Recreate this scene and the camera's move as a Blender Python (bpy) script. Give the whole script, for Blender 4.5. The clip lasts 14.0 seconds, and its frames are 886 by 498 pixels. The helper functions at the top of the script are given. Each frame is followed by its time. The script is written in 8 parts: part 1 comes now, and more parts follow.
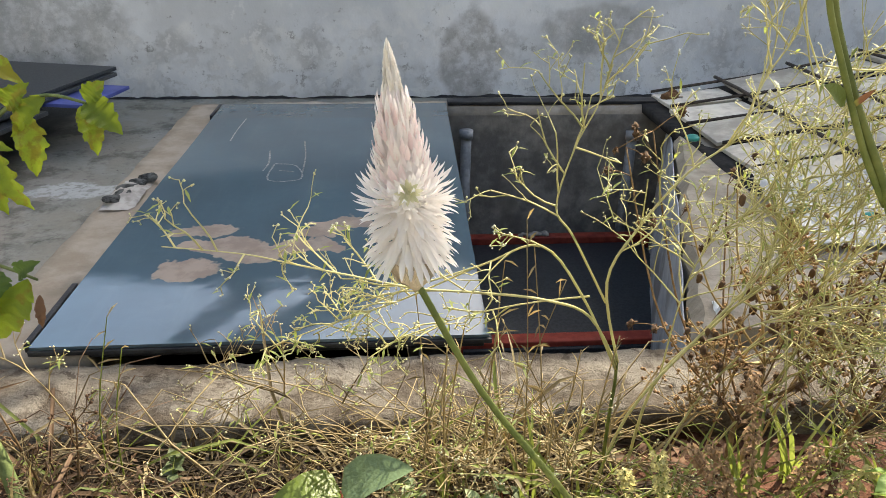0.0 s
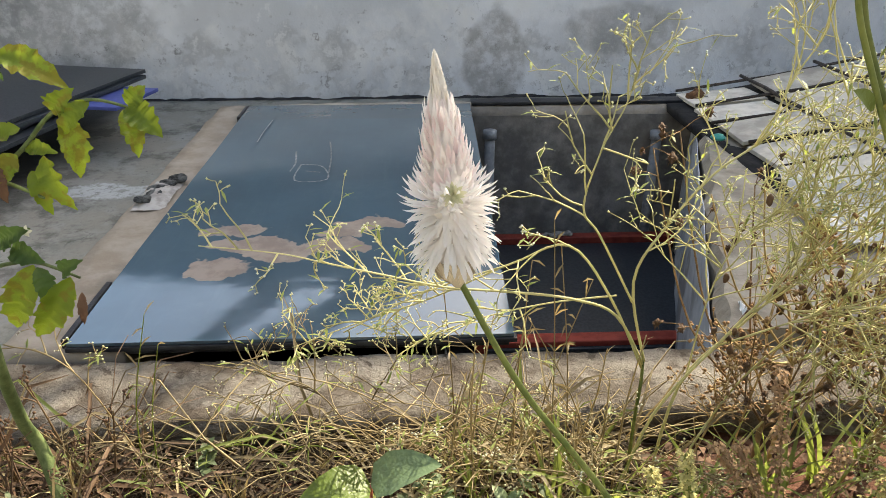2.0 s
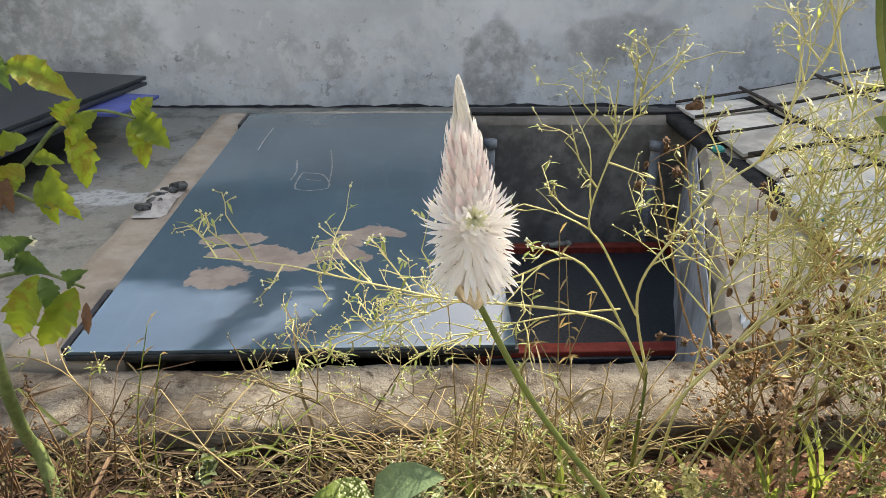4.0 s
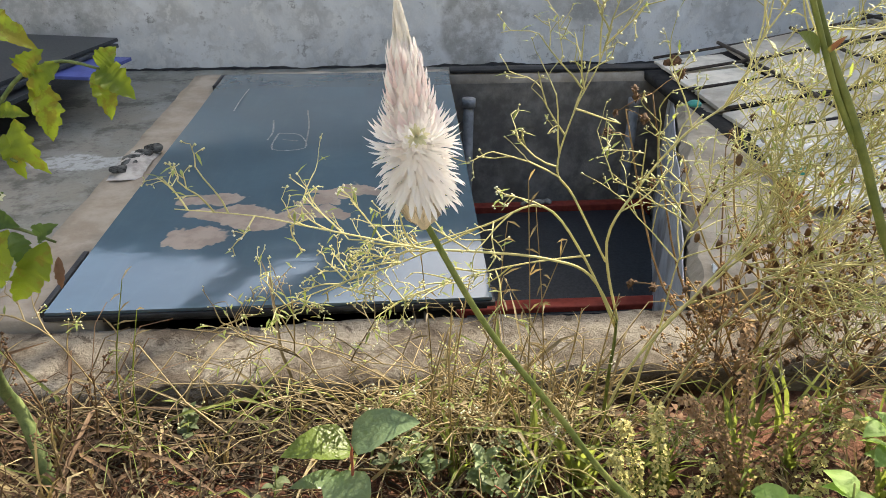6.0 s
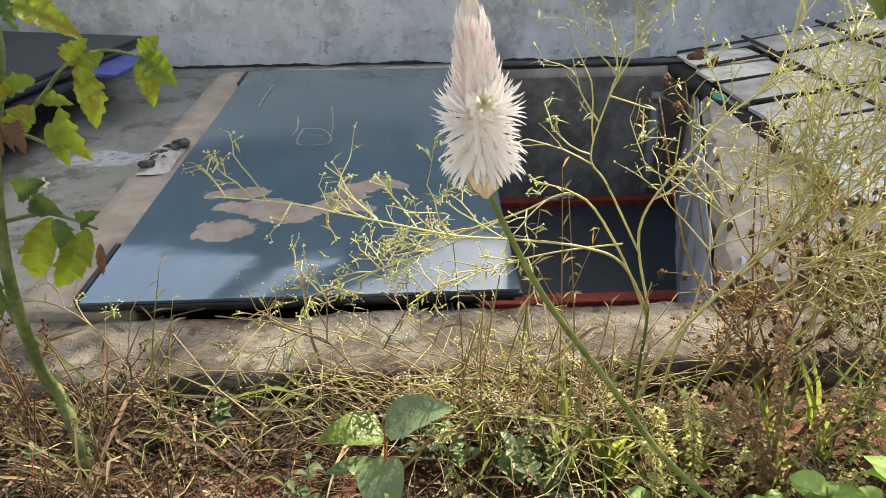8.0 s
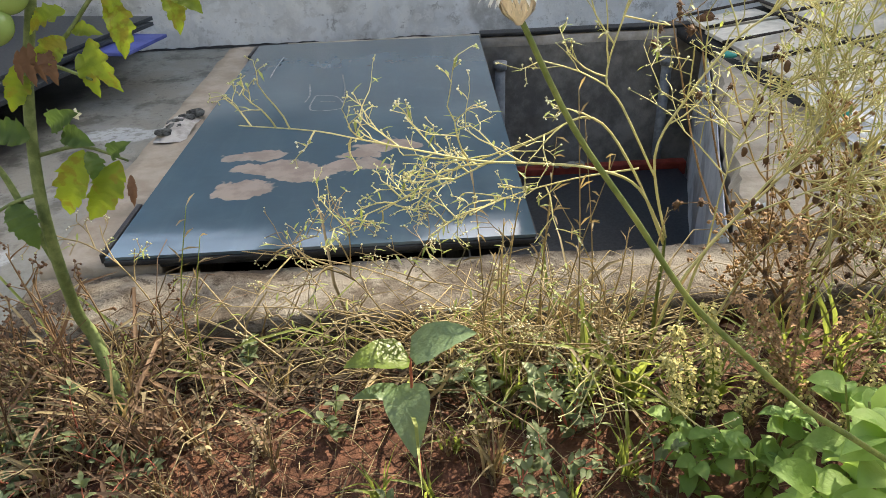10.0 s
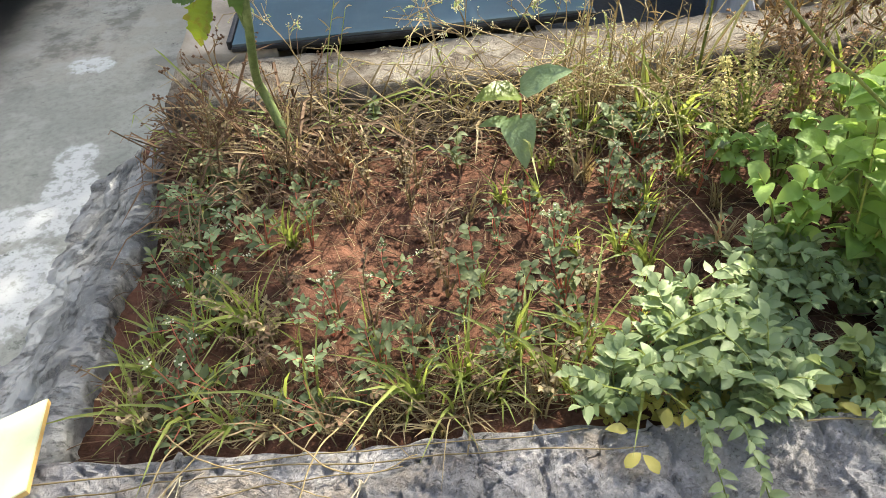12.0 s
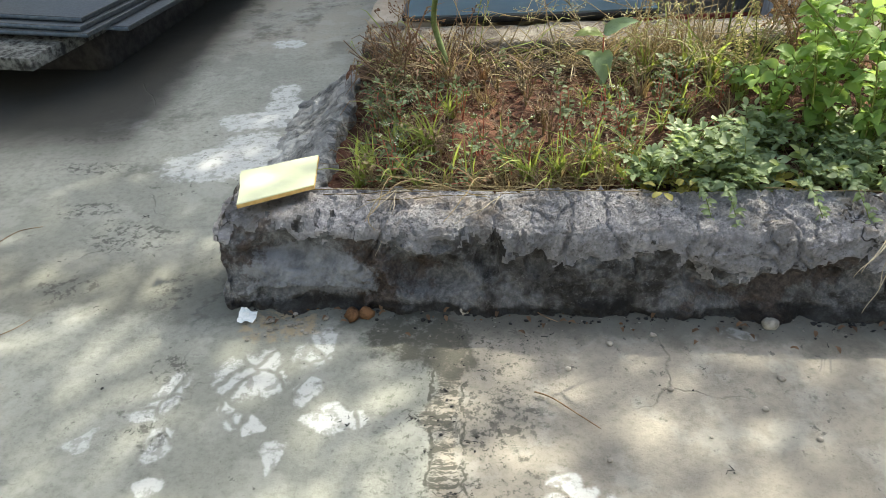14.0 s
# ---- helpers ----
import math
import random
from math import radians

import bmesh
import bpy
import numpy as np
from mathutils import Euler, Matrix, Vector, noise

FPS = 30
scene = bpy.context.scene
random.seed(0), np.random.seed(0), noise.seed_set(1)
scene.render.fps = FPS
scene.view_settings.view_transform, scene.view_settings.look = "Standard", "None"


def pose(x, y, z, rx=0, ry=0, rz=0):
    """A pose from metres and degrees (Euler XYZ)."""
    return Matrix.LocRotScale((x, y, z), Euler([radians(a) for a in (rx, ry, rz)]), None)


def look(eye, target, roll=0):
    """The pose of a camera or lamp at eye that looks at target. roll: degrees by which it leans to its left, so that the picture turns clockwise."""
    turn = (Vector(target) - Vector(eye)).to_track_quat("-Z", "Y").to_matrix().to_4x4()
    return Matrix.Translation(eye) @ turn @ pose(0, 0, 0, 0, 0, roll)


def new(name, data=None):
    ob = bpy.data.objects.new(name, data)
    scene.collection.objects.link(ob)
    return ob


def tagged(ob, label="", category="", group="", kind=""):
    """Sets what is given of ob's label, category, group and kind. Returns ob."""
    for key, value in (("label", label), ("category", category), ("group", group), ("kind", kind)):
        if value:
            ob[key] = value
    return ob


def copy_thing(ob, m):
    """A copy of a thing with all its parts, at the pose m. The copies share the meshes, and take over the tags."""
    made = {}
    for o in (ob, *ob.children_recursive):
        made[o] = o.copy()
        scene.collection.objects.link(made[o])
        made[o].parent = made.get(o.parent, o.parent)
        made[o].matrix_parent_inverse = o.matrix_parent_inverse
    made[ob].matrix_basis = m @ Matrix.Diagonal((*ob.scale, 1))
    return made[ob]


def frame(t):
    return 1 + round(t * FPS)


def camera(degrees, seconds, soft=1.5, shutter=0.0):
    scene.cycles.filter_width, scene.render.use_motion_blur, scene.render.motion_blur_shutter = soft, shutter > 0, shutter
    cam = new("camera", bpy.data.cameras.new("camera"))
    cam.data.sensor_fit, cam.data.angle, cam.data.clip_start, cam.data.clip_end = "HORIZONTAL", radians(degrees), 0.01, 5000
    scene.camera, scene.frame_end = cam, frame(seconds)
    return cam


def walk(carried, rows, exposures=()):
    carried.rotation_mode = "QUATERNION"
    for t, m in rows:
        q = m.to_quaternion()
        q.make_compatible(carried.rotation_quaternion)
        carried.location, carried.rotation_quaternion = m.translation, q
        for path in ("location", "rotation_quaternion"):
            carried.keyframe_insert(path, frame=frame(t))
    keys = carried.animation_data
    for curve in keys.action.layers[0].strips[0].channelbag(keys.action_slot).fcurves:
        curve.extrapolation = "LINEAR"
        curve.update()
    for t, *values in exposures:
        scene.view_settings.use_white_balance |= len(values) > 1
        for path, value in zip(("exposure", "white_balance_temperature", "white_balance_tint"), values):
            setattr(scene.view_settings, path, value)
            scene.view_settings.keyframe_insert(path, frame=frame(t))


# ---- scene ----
cam = camera(64.4, 14.0, soft=0.8)
PATH = [
    (0, (0.23, 0.221, 1.464), (0.368, 2.007, 0.575), 0.8),
    (0.5, (0.233, 0.209, 1.468), (0.312, 2.003, 0.587), -0.6),
    (1, (0.23, 0.202, 1.469), (0.309, 1.995, 0.587), -0.6),
    (1.5, (0.232, 0.202, 1.473), (0.299, 1.995, 0.589), -0.6),
    (2, (0.216, 0.202, 1.473), (0.293, 1.992, 0.583), 0.0),
    (2.5, (0.219, 0.201, 1.47), (0.293, 1.982, 0.563), 0.3),
    (2.7, (0.217, 0.203, 1.468), (0.299, 2.001, 0.597), 0.2),
    (4.8, (0.199, 0.206, 1.488), (0.283, 2.005, 0.617), 0.6),
    (5, (0.209, 0.202, 1.481), (0.314, 1.995, 0.601), -0.9),
    (5.5, (0.22, 0.19, 1.464), (0.339, 1.955, 0.532), 0.4),
    (6, (0.225, 0.178, 1.463), (0.352, 1.928, 0.503), 0.2),
    (6.5, (0.221, 0.179, 1.458), (0.335, 1.926, 0.492), -0.2),
    (7, (0.205, 0.177, 1.449), (0.303, 1.917, 0.467), 0.5),
    (9.5, (0.182, 0.101, 1.45), (0.228, 1.872, 0.522), -2.5),
    (10, (0.166, 0.079, 1.362), (0.215, 1.815, 0.37), -2.4),
    (10.5, (0.175, 0.102, 1.296), (0.152, 1.806, 0.25), -4.0),
    (10.7, (0.124, 0.083, 1.326), (0.012, 1.691, 0.143), -4.4),
    (10.9, (0.02, 0.031, 1.323), (-0.1, 1.632, 0.131), -4.9),
    (11, (0.003, -0.004, 1.355), (-0.156, 1.539, 0.093), -6.4),
    (11.5, (-0.074, -0.167, 1.514), (-0.343, 1.287, 0.168), -9.8),
    (12, (-0.159, -0.418, 1.468), (-0.123, 1.037, 0.096), -5.0),
    (12.4, (-0.228, -0.678, 1.452), (-0.294, 0.733, 0.036), -2.5),
    (12.5, (-0.217, -0.75, 1.45), (-0.304, 0.669, 0.043), -2.5),
    (13, (-0.111, -1.132, 1.507), (-0.282, 0.292, 0.114), -4.0),
    (13.5, (-0.296, -1.531, 1.493), (-0.406, -0.009, 0.201), -4.6),
    (14, (-0.363, -1.682, 1.482), (-0.492, -0.064, 0.314), -3.4),
]
walk(cam, [(t, look(eye, target, roll)) for t, eye, target, roll in PATH], exposures=[(0, 1.66, 7450, 7), (9.5, 1.68, 7450, 7), (10.5, 1.80, 7450, 7), (11.5, 1.56, 6850, 6), (12, 2.04, 7100, 5), (12.5, 2.0, 7150, 4), (13, 1.98, 7100, 4), (13.5, 1.82, 7000, 3), (14, 1.69, 6950, 2)])

# ---- light ----
SUN = Vector((0.4676, 0.5467, 0.6947))
world = bpy.data.worlds.new("sky")
scene.world = world
world.use_nodes = True
wn = world.node_tree.nodes
sky = wn.new("ShaderNodeTexSky")
sky.sky_type = "NISHITA"
sky.sun_disc = False
sky.sun_elevation = radians(44)
sky.sun_rotation = radians(40.5)
sky.dust_density = 3.0
world.node_tree.links.new(sky.outputs[0], wn["Background"].inputs[0])
wn["Background"].inputs[1].default_value = 0.145
lamp = bpy.data.lights.new("sun", "SUN")
lamp.energy = 4.3
lamp.angle = radians(0.4)
lamp.color = (1.0, 0.93, 0.82)
sun = new("sun", lamp)
sun.matrix_world = look(SUN * 20, (0, 0, 0))


# ---- materials ----
class Nodes:
    """A short way to write node materials."""

    def __init__(self, name):
        self.m = bpy.data.materials.new(name)
        self.m.use_nodes = True
        self.t = self.m.node_tree
        self.b = self.t.nodes["Principled BSDF"]
        self.out = self.t.nodes["Material Output"]
        self.b.inputs["Specular IOR Level"].default_value = 0.3
        self.co = None

    def put(self, socket, value):
        if isinstance(value, bpy.types.NodeSocket):
            self.t.links.new(value, socket)
        elif isinstance(value, tuple):
            socket.default_value = (*value, 1.0) if len(value) == 3 and socket.type == "RGBA" else value
        else:
            socket.default_value = value

    def coords(self):
        if self.co is None:
            self.co = self.t.nodes.new("ShaderNodeTexCoord").outputs["Object"]
        return self.co

    def noise(self, scale, detail=4.0, rough=0.55, vec=None, colour=False, distort=0.0):
        n = self.t.nodes.new("ShaderNodeTexNoise")
        self.put(n.inputs["Vector"], vec or self.coords())
        n.inputs["Scale"].default_value = scale
        n.inputs["Detail"].default_value = detail
        n.inputs["Roughness"].default_value = rough
        n.inputs["Distortion"].default_value = distort
        return n.outputs["Color" if colour else "Fac"]

    def voronoi(self, scale, feature="F1", vec=None, out="Distance"):
        n = self.t.nodes.new("ShaderNodeTexVoronoi")
        n.feature = feature
        self.put(n.inputs["Vector"], vec or self.coords())
        n.inputs["Scale"].default_value = scale
        return n.outputs[out]

    def ramp(self, fac, a, b, lo=0.0, hi=1.0):
        n = self.t.nodes.new("ShaderNodeMapRange")
        n.interpolation_type = "SMOOTHSTEP"
        self.put(n.inputs["Value"], fac)
        for k, v in (("From Min", a), ("From Max", b), ("To Min", lo), ("To Max", hi)):
            n.inputs[k].default_value = v
        return n.outputs["Result"]

    def math(self, op, a, b=0.0):
        n = self.t.nodes.new("ShaderNodeMath")
        n.operation = op
        self.put(n.inputs[0], a)
        self.put(n.inputs[1], b)
        return n.outputs[0]

    def mix(self, fac, a, b, blend="MIX"):
        n = self.t.nodes.new("ShaderNodeMix")
        n.data_type = "RGBA"
        n.blend_type = blend
        self.put(n.inputs[0], fac)
        self.put(n.inputs[6], a)
        self.put(n.inputs[7], b)
        return n.outputs[2]

    def axis(self, k, vec=None):
        n = self.t.nodes.new("ShaderNodeSeparateXYZ")
        self.put(n.inputs[0], vec or self.coords())
        return n.outputs[k]

    def warp(self, scale, amount):
        n = self.t.nodes.new("ShaderNodeVectorMath")
        n.operation = "MULTIPLY_ADD"
        self.put(n.inputs[0], self.noise(scale, 3.0, colour=True))
        n.inputs[1].default_value = (amount,) * 3
        self.put(n.inputs[2], self.coords())
        return n.outputs[0]

    def bump(self, height, strength=0.4, distance=0.01):
        n = self.t.nodes.new("ShaderNodeBump")
        n.inputs["Strength"].default_value = strength
        n.inputs["Distance"].default_value = distance
        self.put(n.inputs["Height"], height)
        self.put(self.b.inputs["Normal"], n.outputs[0])

    def rand(self, island=False):
        if island:
            return self.t.nodes.new("ShaderNodeNewGeometry").outputs["Random Per Island"]
        return self.t.nodes.new("ShaderNodeObjectInfo").outputs["Random"]

    def done(self, colour, rough=0.8, spec=0.3):
        self.put(self.b.inputs["Base Color"], colour)
        self.put(self.b.inputs["Roughness"], rough)
        self.b.inputs["Specular IOR Level"].default_value = spec
        return self.m

    def thin(self, colour, lit, rough=0.55, amount=0.35, spec=0.35):
        """A thin leaf: light passes through it."""
        self.done(colour, rough, spec)
        tr = self.t.nodes.new("ShaderNodeBsdfTranslucent")
        self.put(tr.inputs[0], lit)
        mx = self.t.nodes.new("ShaderNodeMixShader")
        mx.inputs[0].default_value = amount
        self.t.links.new(self.b.outputs[0], mx.inputs[1])
        self.t.links.new(tr.outputs[0], mx.inputs[2])
        self.t.links.new(mx.outputs[0], self.out.inputs[0])
        return self.m


def spot(n, x, y, rx, ry, wv, soft=0.3, rag=None):
    """A mask: an uneven spot at x, y."""
    sx = n.math("DIVIDE", n.math("SUBTRACT", n.axis(0, wv), x), rx)
    sy = n.math("DIVIDE", n.math("SUBTRACT", n.axis(1, wv), y), ry)
    d = n.math("ADD", n.math("MULTIPLY", sx, sx), n.math("MULTIPLY", sy, sy))
    if rag is not None:
        d = n.math("ADD", d, rag)
    return n.ramp(d, 1.0 + soft, 1.0 - soft)


# lime patches and, in front, painted sun flecks: place and half widths
LIME_SUN_FLECKS = ((-0.99, -0.16, 0.101, 0.095), (-0.81, -0.05, 0.052, 0.082), (-0.81, -0.23, 0.041, 0.049), (-0.73, -0.33, 0.065, 0.053), (-0.64, -0.33, 0.039, 0.036), (-0.95, -0.36, 0.059, 0.039), (-1.02, -0.30, 0.035, 0.030), (-0.85, -0.45, 0.039, 0.052), (-1.20, -0.23, 0.045, 0.082), (-1.24, -0.32, 0.045, 0.037), (-1.17, -0.42, 0.046, 0.054), (-1.39, -0.40, 0.032, 0.027), (-1.14, -0.56, 0.036, 0.034),
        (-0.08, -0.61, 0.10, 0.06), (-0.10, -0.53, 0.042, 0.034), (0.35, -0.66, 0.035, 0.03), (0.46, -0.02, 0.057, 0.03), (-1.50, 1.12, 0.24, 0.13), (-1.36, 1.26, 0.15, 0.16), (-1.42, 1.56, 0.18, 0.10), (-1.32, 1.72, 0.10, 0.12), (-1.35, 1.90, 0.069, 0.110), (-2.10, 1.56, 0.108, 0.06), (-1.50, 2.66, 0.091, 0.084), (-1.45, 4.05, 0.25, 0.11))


def make_concrete():
    n = Nodes("yard_concrete")
    wv = n.warp(6.0, 0.16)
    wide = n.noise(1.3, 5.0)
    grain = n.noise(38.0, 6.0, 0.7)
    fine = n.noise(170.0, 3.0, 0.6)
    left = n.ramp(n.axis(0, wv), -0.45, -0.40)
    grey = n.mix(n.ramp(wide, 0.35, 0.65), (0.20, 0.208, 0.185), (0.28, 0.287, 0.258))
    warm = n.mix(n.ramp(wide, 0.35, 0.65), (0.185, 0.170, 0.147), (0.245, 0.226, 0.196))
    front = n.math("MULTIPLY", left, n.ramp(n.axis(1), 1.0, 0.6))
    c = n.mix(front, grey, warm)
    c = n.mix(n.ramp(grain, 0.30, 0.60, 0.42, 0.0), c, (0.11, 0.11, 0.095))
    c = n.mix(n.ramp(fine, 0.58, 0.72, 0.0, 0.4), c, (0.08, 0.08, 0.07))
    c = n.mix(n.ramp(n.noise(16.0, 6.0, 0.7), 0.56, 0.70, 0.0, 0.35), c, (0.10, 0.10, 0.085))
    # dusty cement beyond the bed
    far = n.math("MULTIPLY", n.ramp(n.axis(1, wv), 2.1, 2.9), n.ramp(n.noise(2.4, 6.0, 0.65), 0.34, 0.58, 0.25, 1.0))
    c = n.mix(n.math("MULTIPLY", far, 0.7), c, (0.27, 0.25, 0.21))
    c = n.mix(n.math("MULTIPLY", n.ramp(n.axis(1, wv), 2.1, 2.9), n.ramp(n.noise(3.4, 7.0, 0.7), 0.50, 0.62, 0.0, 0.7)), c, (0.085, 0.08, 0.068))
    specks2 = n.ramp(n.noise(75.0, 5.0, 0.75), 0.60, 0.66)
    c = n.mix(n.math("MULTIPLY", specks2, 0.4), c, (0.075, 0.075, 0.065))
    # pale lime worn into the surface, and sun flecks painted the same way
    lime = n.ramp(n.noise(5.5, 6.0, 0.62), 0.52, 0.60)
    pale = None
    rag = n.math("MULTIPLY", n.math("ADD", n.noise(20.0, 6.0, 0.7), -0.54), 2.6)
    for x, y, rx, ry in LIME_SUN_FLECKS:
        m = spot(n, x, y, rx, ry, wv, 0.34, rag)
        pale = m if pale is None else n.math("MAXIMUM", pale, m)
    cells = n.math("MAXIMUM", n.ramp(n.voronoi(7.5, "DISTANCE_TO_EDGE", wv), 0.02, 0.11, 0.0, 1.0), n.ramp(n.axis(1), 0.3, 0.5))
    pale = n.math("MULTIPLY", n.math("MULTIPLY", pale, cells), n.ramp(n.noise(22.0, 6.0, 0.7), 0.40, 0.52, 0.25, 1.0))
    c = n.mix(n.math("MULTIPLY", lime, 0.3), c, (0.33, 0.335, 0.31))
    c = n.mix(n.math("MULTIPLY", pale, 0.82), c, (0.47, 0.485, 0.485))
    # mossy dirt along bed's foot and joint; beside the stack, soot plus painted shade
    dark = n.ramp(n.noise(2.2, 7.0, 0.7), 0.54, 0.66)
    west = n.math("MULTIPLY", n.ramp(n.axis(0, wv), -1.80, -2.10), n.ramp(n.axis(1, wv), 0.95, 1.6))
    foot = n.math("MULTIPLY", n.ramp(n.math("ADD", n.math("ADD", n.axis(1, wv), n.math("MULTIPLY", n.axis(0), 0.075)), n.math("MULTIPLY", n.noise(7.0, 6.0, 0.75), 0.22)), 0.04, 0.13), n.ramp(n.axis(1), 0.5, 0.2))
    streak = n.math("MULTIPLY", n.ramp(n.math("ABSOLUTE", n.math("ADD", n.axis(0, wv), 0.405)), 0.052, 0.036), n.ramp(n.axis(1), 0.1, -0.05))
    rung = n.t.nodes.new("ShaderNodeMapping")
    rung.inputs["Scale"].default_value = (0.45, 2.6, 1.0)
    n.put(rung.inputs[0], n.warp(14.0, 0.06))
    joint = n.math("MULTIPLY", streak, n.ramp(n.noise(9.0, 4.0, 0.6), 0.40, 0.50, 0.35, 1.0))
    streak = n.math("MULTIPLY", streak, n.ramp(n.noise(24.0, 7.0, 0.78, vec=rung.outputs[0]), 0.49, 0.52))
    c = n.mix(n.math("MULTIPLY", joint, 0.55), c, (0.27, 0.235, 0.19))
    bend = n.math("ADD", n.axis(0), n.math("MULTIPLY", n.noise(7.0, 6.0, 0.7), 0.13))
    for at in (-0.434, -0.524):
        slit = n.ramp(n.math("ABSOLUTE", n.math("SUBTRACT", bend, at + 0.065)), 0.0075, 0.0025)
        streak = n.math("MAXIMUM", streak, n.math("MULTIPLY", n.math("MULTIPLY", slit, n.ramp(n.noise(14.0, 4.0), 0.40, 0.48)), n.ramp(n.axis(1), 0.02, -0.05)))
    chips = n.math("MULTIPLY", n.ramp(n.noise(40.0, 6.0, 0.8), 0.55, 0.58), n.ramp(n.math("ABSOLUTE", n.math("ADD", n.axis(0, wv), 0.34)), 0.40, 0.04))
    chips = n.math("MULTIPLY", chips, n.ramp(n.axis(1), 0.1, -0.05))
    streak = n.math("MAXIMUM", streak, chips)
    blot = n.math("MAXIMUM", spot(n, -0.50, 0.02, 0.16, 0.12, wv, 0.4, rag), spot(n, -0.41, -0.07, 0.07, 0.11, wv, 0.4, rag))
    blot = n.math("MULTIPLY", blot, n.ramp(n.noise(26.0, 7.0, 0.75), 0.36, 0.50, 0.45, 1.0))
    specks = n.math("MULTIPLY", n.ramp(n.noise(11.0, 5.0, 0.75), 0.60, 0.68), n.ramp(n.noise(1.7, 2.0), 0.42, 0.6))
    soot_shade = n.math("MAXIMUM", n.math("MULTIPLY", dark, n.math("MAXIMUM", west, n.math("MULTIPLY", n.ramp(n.axis(0, wv), -1.3, -1.6, 0.1, 0.55), n.ramp(n.axis(1, wv), 0.5, 1.3, 0.2, 1.0)))), n.math("MULTIPLY", west, 0.95))
    soot_shade = n.math("MAXIMUM", soot_shade, n.math("MULTIPLY", foot, 0.6))
    soot_shade = n.math("MAXIMUM", n.math("MAXIMUM", soot_shade, n.math("MULTIPLY", streak, 0.9)), n.math("MAXIMUM", n.math("MULTIPLY", blot, 0.95), n.math("MULTIPLY", specks, 0.6)))
    # near-black beside the stack is its shadow painted on the floor
    c = n.mix(soot_shade, c, n.mix(west, (0.055, 0.055, 0.045), (0.022, 0.023, 0.022)))
    sand = spot(n, -0.95, 0.05, 0.12, 0.06, wv, 0.4, rag)
    c = n.mix(n.math("MULTIPLY", n.math("MULTIPLY", sand, n.ramp(n.noise(24.0, 5.0, 0.7), 0.42, 0.58)), 0.6), c, (0.33, 0.255, 0.15))
    lichen = None
    for x, y, rx, ry in ((-1.66, 0.55, 0.17, 0.10), (-1.75, 0.26, 0.13, 0.07), (-2.21, 1.47, 0.20, 0.11), (-1.36, 0.22, 0.07, 0.09), (-1.20, -0.38, 0.05, 0.06), (-2.05, 1.10, 0.16, 0.06), (-1.24, -0.14, 0.05, 0.05), (-0.31, -0.33, 0.16, 0.10), (-1.9, 0.75, 0.12, 0.05)):
        m = spot(n, x, y, rx, ry, wv, 0.5, rag)
        lichen = m if lichen is None else n.math("MAXIMUM", lichen, m)
    lichen = n.math("MULTIPLY", lichen, n.ramp(n.noise(30.0, 7.0, 0.75), 0.50, 0.56))
    c = n.mix(n.math("MULTIPLY", lichen, 0.75), c, (0.05, 0.051, 0.045))
    chipped = n.math("MULTIPLY", n.ramp(n.noise(26.0, 6.0, 0.7), 0.60, 0.64), n.ramp(n.noise(2.6, 4.0, 0.6), 0.48, 0.60))
    c = n.mix(n.math("MULTIPLY", chipped, 0.75), c, (0.055, 0.056, 0.05))
    crack = n.ramp(n.voronoi(1.1, "DISTANCE_TO_EDGE", n.warp(9.0, 0.10)), 0.0, 0.006, 1.0, 0.0)
    crack = n.math("MULTIPLY", crack, n.ramp(n.noise(1.9, 3.0), 0.54, 0.62))
    c = n.mix(n.math("MULTIPLY", crack, 0.4), c, (0.06, 0.06, 0.052))
    n.bump(n.math("ADD", n.math("ADD", n.math("MULTIPLY", grain, 0.6), n.math("MULTIPLY", fine, 0.25)), n.math("MULTIPLY", crack, -1.0)), 0.5, 0.008)
    return n.done(c, n.ramp(wide, 0.3, 0.7, 0.72, 0.9), 0.3)


